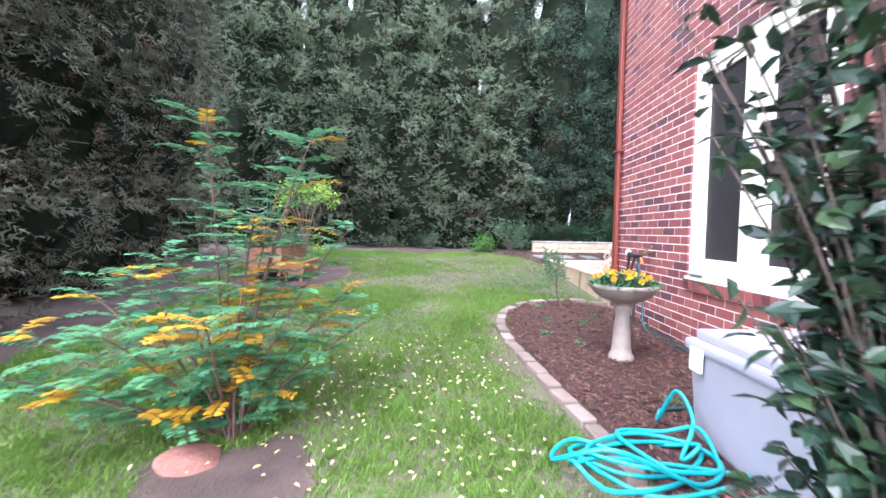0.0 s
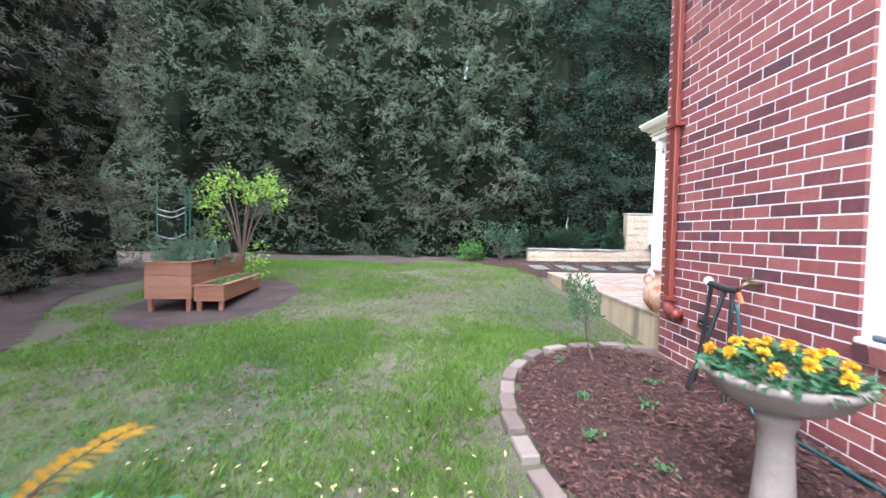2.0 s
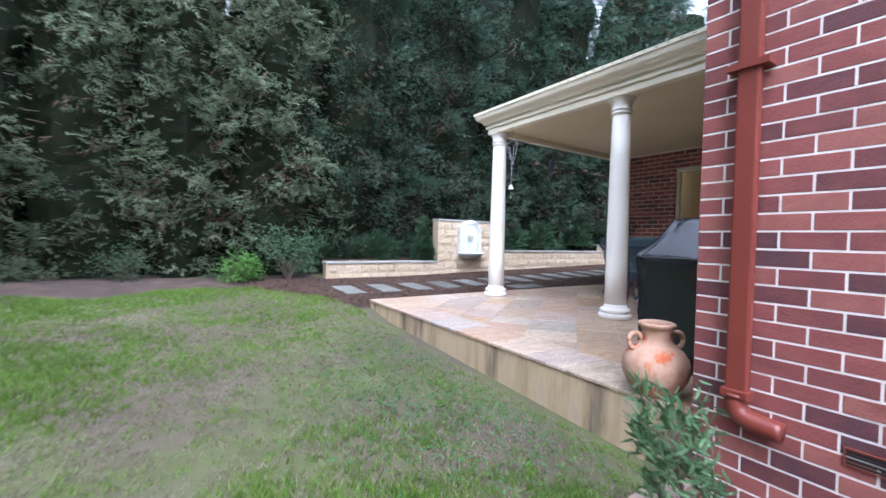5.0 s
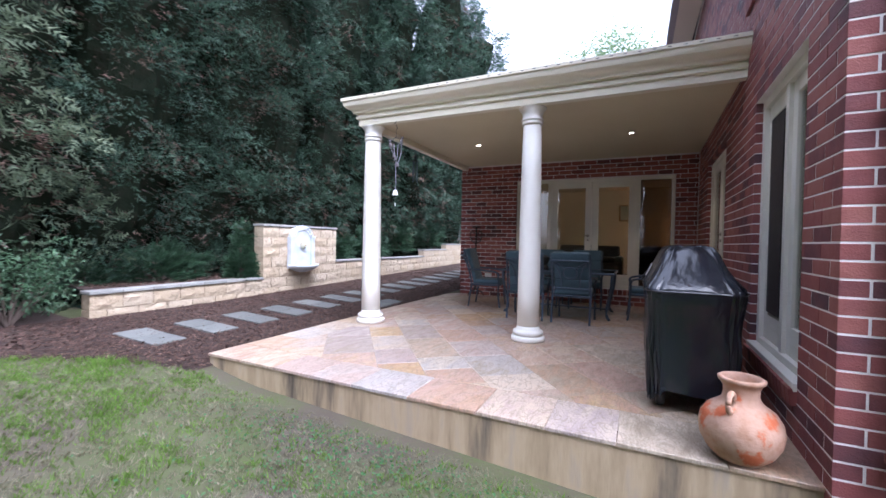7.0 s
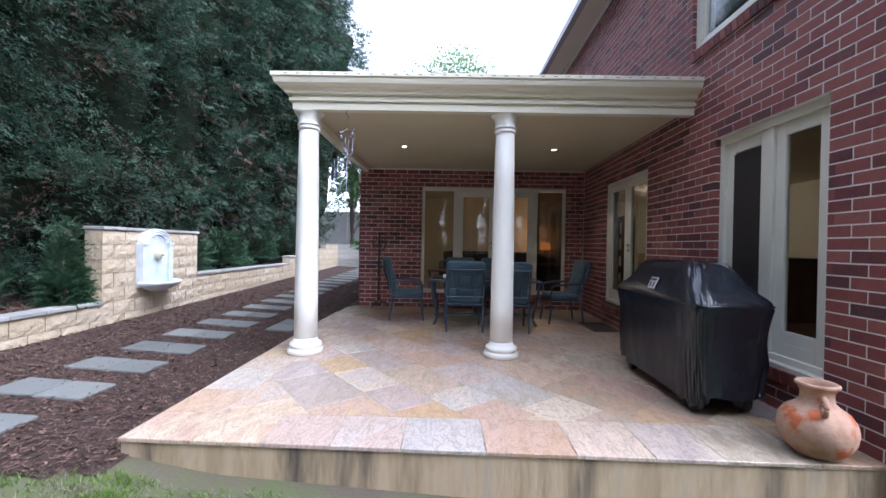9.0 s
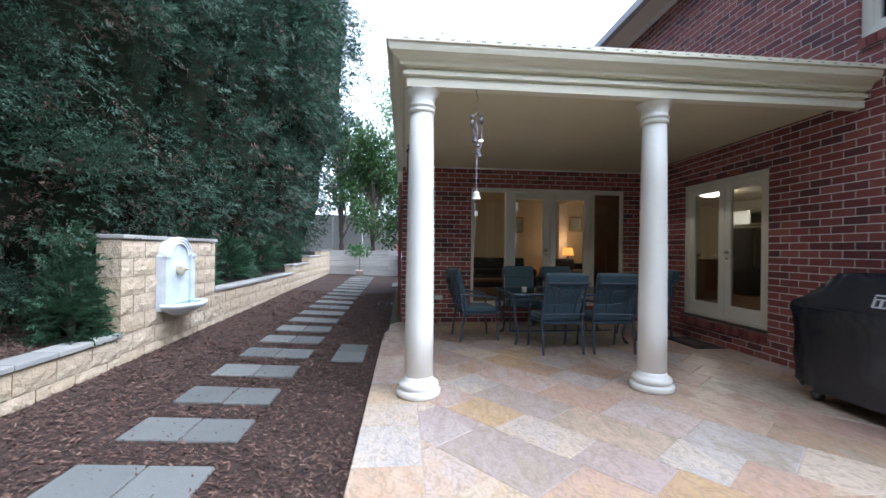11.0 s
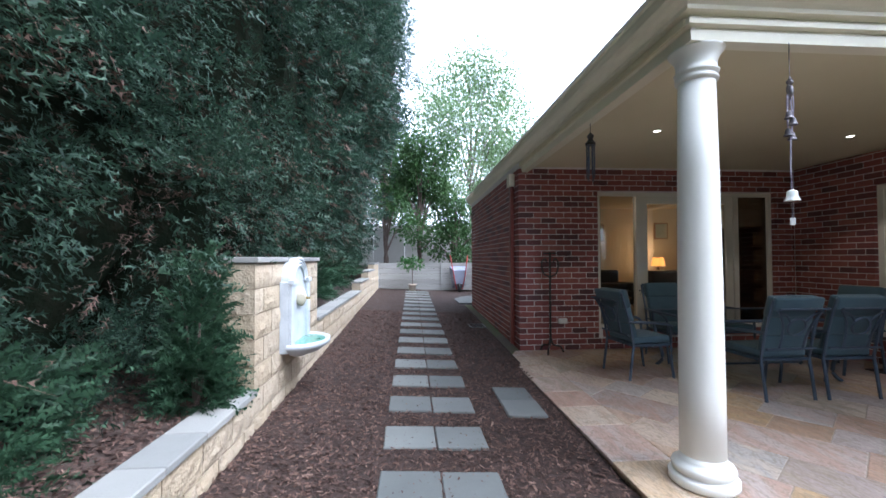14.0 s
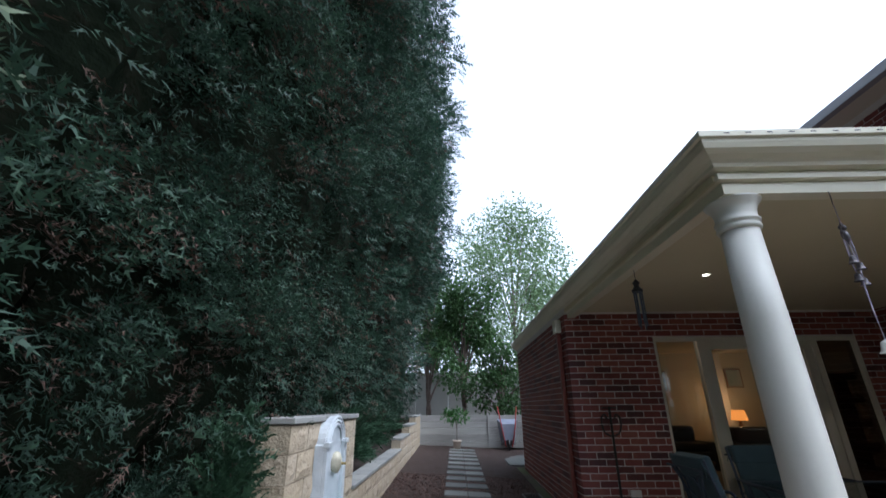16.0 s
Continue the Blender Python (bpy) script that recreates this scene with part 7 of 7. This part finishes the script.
def block_run(x0, x1, z0, top, depth=0.20, y=13.30):
    core = part("wall_core", boxes((x0 + 0.012, y + 0.014, z0 - 0.1, x1 - 0.012, y + depth - 0.012, top - 0.05)), m_block_joint, ret)
    i = 0
    z = top - 0.05 - 0.20
    while z > z0 - 0.21:
        x = x0 - (0.0 if i % 2 == 0 else 0.20)
        while x < x1 - 0.02:
            a, b = max(x, x0), min(x + 0.39, x1)
            if b - a > 0.04:
                ob = new("block", block_mesh(b - a, 0.191, depth - 0.004, (i * 7 + int(x * 10)) % 5))
                ob.location = (a, y, z)
                ob.parent = ret
            x += 0.40
        z -= 0.20
        i += 1
    x = x0 - 0.015
    while x < x1 + 0.01:
        b = min(x + 0.395, x1 + 0.015)
        if b - x > 0.03:
            ob = new("cap_stone", box_mesh("cap_stone", b - x, depth + 0.05, 0.047, m_cap, 0.006))
            ob.location = (x, y - 0.03, top - 0.048)
            ob.parent = ret
        x += 0.40


block_run(2.72, 5.50, 0.80, 1.23)
block_run(5.50, 7.62, 0.80, 2.26, 0.25)
block_run(7.62, 12.1, 0.85, 1.49)
block_run(12.1, 13.9, 0.95, 1.70)
block_run(13.9, 15.7, 0.98, 1.90)
block_run(15.7, 17.45, 1.02, 2.09)

# ---- stepping stones ----
for kx in range(-3, 18):
    x0 = 4.56 + 0.69 * kx
    for j, (ya, yb) in enumerate(((11.50, 11.885), (11.895, 12.29))):
        st = tagged(new("stepping_stone", box_mesh("stepping_stone", 0.37, yb - ya, 0.05, m_paver, 0.008)), "grey concrete stepping stone set in bark mulch", "stepping stone", "stepping stones")
        st.matrix_world = pose(x0 + random.uniform(-0.008, 0.008), ya, ground_z(x0, ya) - 0.018, 2.7, -1.2 if x0 > 4.5 else 0, random.uniform(-1, 1))
for j in range(2):
    st = tagged(new("stepping_stone", box_mesh("stepping_stone", 0.385, 0.37, 0.05, m_paver, 0.008)), "grey concrete stepping stone beside the patio", "stepping stone", "stepping stones")
    st.matrix_world = pose(5.86 + j * 0.40, 10.84, ground_z(6, 10.9) - 0.016, 2.7, -1.2, 0)

# ---- brick edging of the garden bed ----
edging = thing("bed_edging", "curved row of pale edging bricks round the garden bed", "edging", kind="structure")
dist, last = 0.0, bed_line[0]
for p in bed_line[1:]:
    seg = p - last
    dist += seg.length
    if dist >= 0.235:
        ang = math.degrees(math.atan2(seg.y, seg.x))
        ob = new("edging_brick", box_mesh("edging_brick", 0.228, 0.105, 0.075, m_edging, 0.008))
        ob.matrix_world = pose(p.x, p.y, ground_z(p.x, p.y) - 0.02 + random.uniform(-0.004, 0.006), random.uniform(-2, 2), random.uniform(-1, 1), ang + 180 + random.uniform(-2, 2))
        ob.parent = edging
        dist = 0.0
    last = p

# ---- bark chips, grass and fallen leaves ----
gen = np.random.default_rng(99)


def chips(name, inside, x0, x1, y0, y1, n, lift, label, mat_):
    p = np.stack([gen.uniform(x0, x1, n), gen.uniform(y0, y1, n)], 1)
    p = p[[inside(a, b) for a, b in p]]
    n = len(p)
    z = np.array([ground_z(a, b) for a, b in p]) + lift + gen.uniform(0.0, 0.018, n)
    c = np.column_stack([p, z])
    a = gen.uniform(0, 6.283, n)
    d = np.stack([np.cos(a), np.sin(a), gen.normal(size=n) * 0.25], 1)
    s = np.stack([-np.sin(a), np.cos(a), gen.normal(size=n) * 0.35], 1)
    L, W = gen.uniform(0.008, 0.026, (n, 1)), gen.uniform(0.003, 0.008, (n, 1))
    me = poly_mesh(np.stack([c - d * L - s * W * 0.6, c + d * L - s * W, c + d * L * 0.9 + s * W, c - d * L * 0.8 + s * W], 1), name)
    tagged(part(name, me, mat_), label, "bark mulch", "", "stuff")


chips("bed_bark_chips", in_bed, 0.6, 2.3, 1.0, 5.85, 17000, 0.028, "reddish brown bark chips covering the bed", m_chip)
chips("path_bark_chips", in_path, 1.0, 12.0, 10.6, 13.4, 52000, 0.012, "dark brown bark chips covering the path", m_path_chip)

chips("raised_bark_chips", lambda x, y: True, 2.95, 9.0, 13.52, 14.7, 16000, 0.33, "dark bark chips and litter behind the block wall", m_path_chip)

m_grass = leaf_material("grass_blade", [(0.058, 0.088, 0.022), (0.085, 0.155, 0.022), (0.125, 0.235, 0.026), (0.17, 0.28, 0.050), (0.24, 0.265, 0.10)], 0.55, 0.35, 0.9, weight=0.45)


def lush(x, y):
    """How green the lawn grows, 0 to 1: vivid near the shrub and under the hedge, thin and dry beside the patio."""
    a = 0.52 + 0.95 * noise.noise((x * 0.6, y * 0.6, 5.0)) + 0.7 * noise.noise((x * 1.9, y * 1.9, 9.0))
    a -= 0.72 * math.exp(-((x - 0.9) / 2.5) ** 2 - ((y - 8.3) / 2.2) ** 2)
    edge = x - float(np.interp(y, _by, _bx))
    if y < 5.9:                                      # worn earth beside the edging bricks
        a -= 0.9 * math.exp(-((edge + 0.1) / 0.2) ** 2)
    a += 0.22 * math.exp(-((y - 11.6) / 0.9) ** 2)
    return min(1.0, max(0.0, a))


def grass(n, x0, x1, y0, y1, hmin, hmax, dry_=False):
    """Blades growing in small tufts, thick where the lawn is lush (or, for straw, where it is not)."""
    tuft = np.stack([gen.uniform(x0, x1, n // 9), gen.uniform(y0, y1, n // 9)], 1)
    rich = np.array([lush(a, b) for a, b in tuft])
    fine_ = np.array([noise.noise((a * 5.0, b * 5.0, 2.0)) for a, b in tuft])
    keep = gen.random(len(tuft)) < (np.clip(1.15 - rich, 0.15, 1) if dry_ else np.clip(0.18 + 1.1 * rich + 0.5 * fine_, 0.06, 1))
    keep &= np.array([not (in_bed(a, b) or in_path(a, b) or in_soil(a, b) or in_patch(a, b) or a > 2.36 and b > 5.75 or a > 2.2 and b < 5.85) for a, b in tuft])
    keep &= np.array([abs(a - float(np.interp(b, _by, _bx))) > 0.10 or b > 5.9 for a, b in tuft])
    tuft, rich = tuft[keep], rich[keep]
    p = np.repeat(tuft, 9, 0)
    rich = np.repeat(rich, 9)
    n = len(p)
    p = p + gen.normal(size=(n, 2)) * 0.022
    c = np.column_stack([p, [ground_z(a, b) + 0.004 for a, b in p]])
    a = gen.uniform(0, 6.283, n)
    d = np.stack([np.cos(a), np.sin(a), np.zeros(n)], 1)
    h = gen.uniform(hmin, hmax, (n, 1)) * (0.55 + 0.75 * rich)[:, None]
    w = gen.uniform(0.0024, 0.0050, (n, 1))
    tip = c + np.array([0, 0, 1.0]) * h + gen.normal(size=(n, 3)) * np.array([1, 1, 0.1]) * h * (0.9 if dry_ else 0.6)
    return np.stack([c - d * w, c + d * w, tip], 1)


tri = np.concatenate([grass(260000, -3.6, 2.4, 1.0, 6.5, 0.022, 0.056), grass(190000, -4.5, 2.4, 6.5, 12.6, 0.03, 0.06)], 0)
tagged(part("grass", poly_mesh(tri, "grass"), m_grass), "short patchy bright green lawn grass", "grass", "", "stuff")
dry = np.concatenate([grass(60000, -3.0, 2.4, 1.2, 6.5, 0.015, 0.04, True), grass(110000, -3.0, 2.4, 6.5, 12.6, 0.015, 0.045, True)], 0)
tagged(part("dry_grass", poly_mesh(dry, "dry_grass"), leaf_material("dry_blade", [(0.12, 0.105, 0.065), (0.20, 0.18, 0.115), (0.30, 0.275, 0.19)], 0.7, 0.2, 2.0)), "dry straw-coloured grass among the lawn", "grass", "", "stuff")

n = 1500
p = np.stack([gen.normal(-0.3, 0.75, n), gen.normal(2.7, 0.8, n)], 1)
p = p[(p[:, 0] < 0.6) & (p[:, 1] > 1.0)][:420]
c = np.column_stack([p, [ground_z(a, b) + 0.04 for a, b in p]])
n = len(c)
litter = leaf_faces(c, gen.normal(size=(n, 3)) * np.array([1, 1, 0.15]), np.array([0, 0, 1.0]) + gen.normal(size=(n, 3)) * 0.25, gen.uniform(0.022, 0.045, n), gen.uniform(0.012, 0.02, n))
tagged(part("fallen_leaves", litter, leaf_material("fallen_leaf", [(0.50, 0.40, 0.10), (0.62, 0.54, 0.26), (0.55, 0.50, 0.36)], 0.6, 0.2, 5)), "small pale yellow leaves fallen on the lawn", "leaves", "", "stuff")

n = 5200
ctr = np.array([(-1.7, 4.0), (-0.9, 4.6), (1.7, 6.8), (1.3, 7.6), (-1.5, 5.6), (1.9, 8.6)])
p = ctr[gen.integers(0, len(ctr), n)] + gen.normal(size=(n, 2)) * np.array([0.42, 0.5])
p = p[[not (in_bed(a, b) or in_soil(a, b) or a > 2.36) and abs(a - float(np.interp(b, _by, _bx))) > 0.1 for a, b in p]]
n = len(p)
c = np.column_stack([p, [ground_z(a, b) + gen.uniform(0.015, 0.045) for a, b in p]])
clover = leaf_faces(c, gen.normal(size=(n, 3)) * np.array([1, 1, 0.2]), np.array([0, 0, 1.0]) + gen.normal(size=(n, 3)) * 0.3, gen.uniform(0.014, 0.028, n), gen.uniform(0.012, 0.022, n))
tagged(part("clover", clover, leaf_material("clover_leaf", [(0.03, 0.10, 0.03), (0.06, 0.16, 0.05), (0.09, 0.21, 0.08)], 0.55, 0.25, 3)), "low clover weeds growing in the lawn", "weeds", "", "stuff")
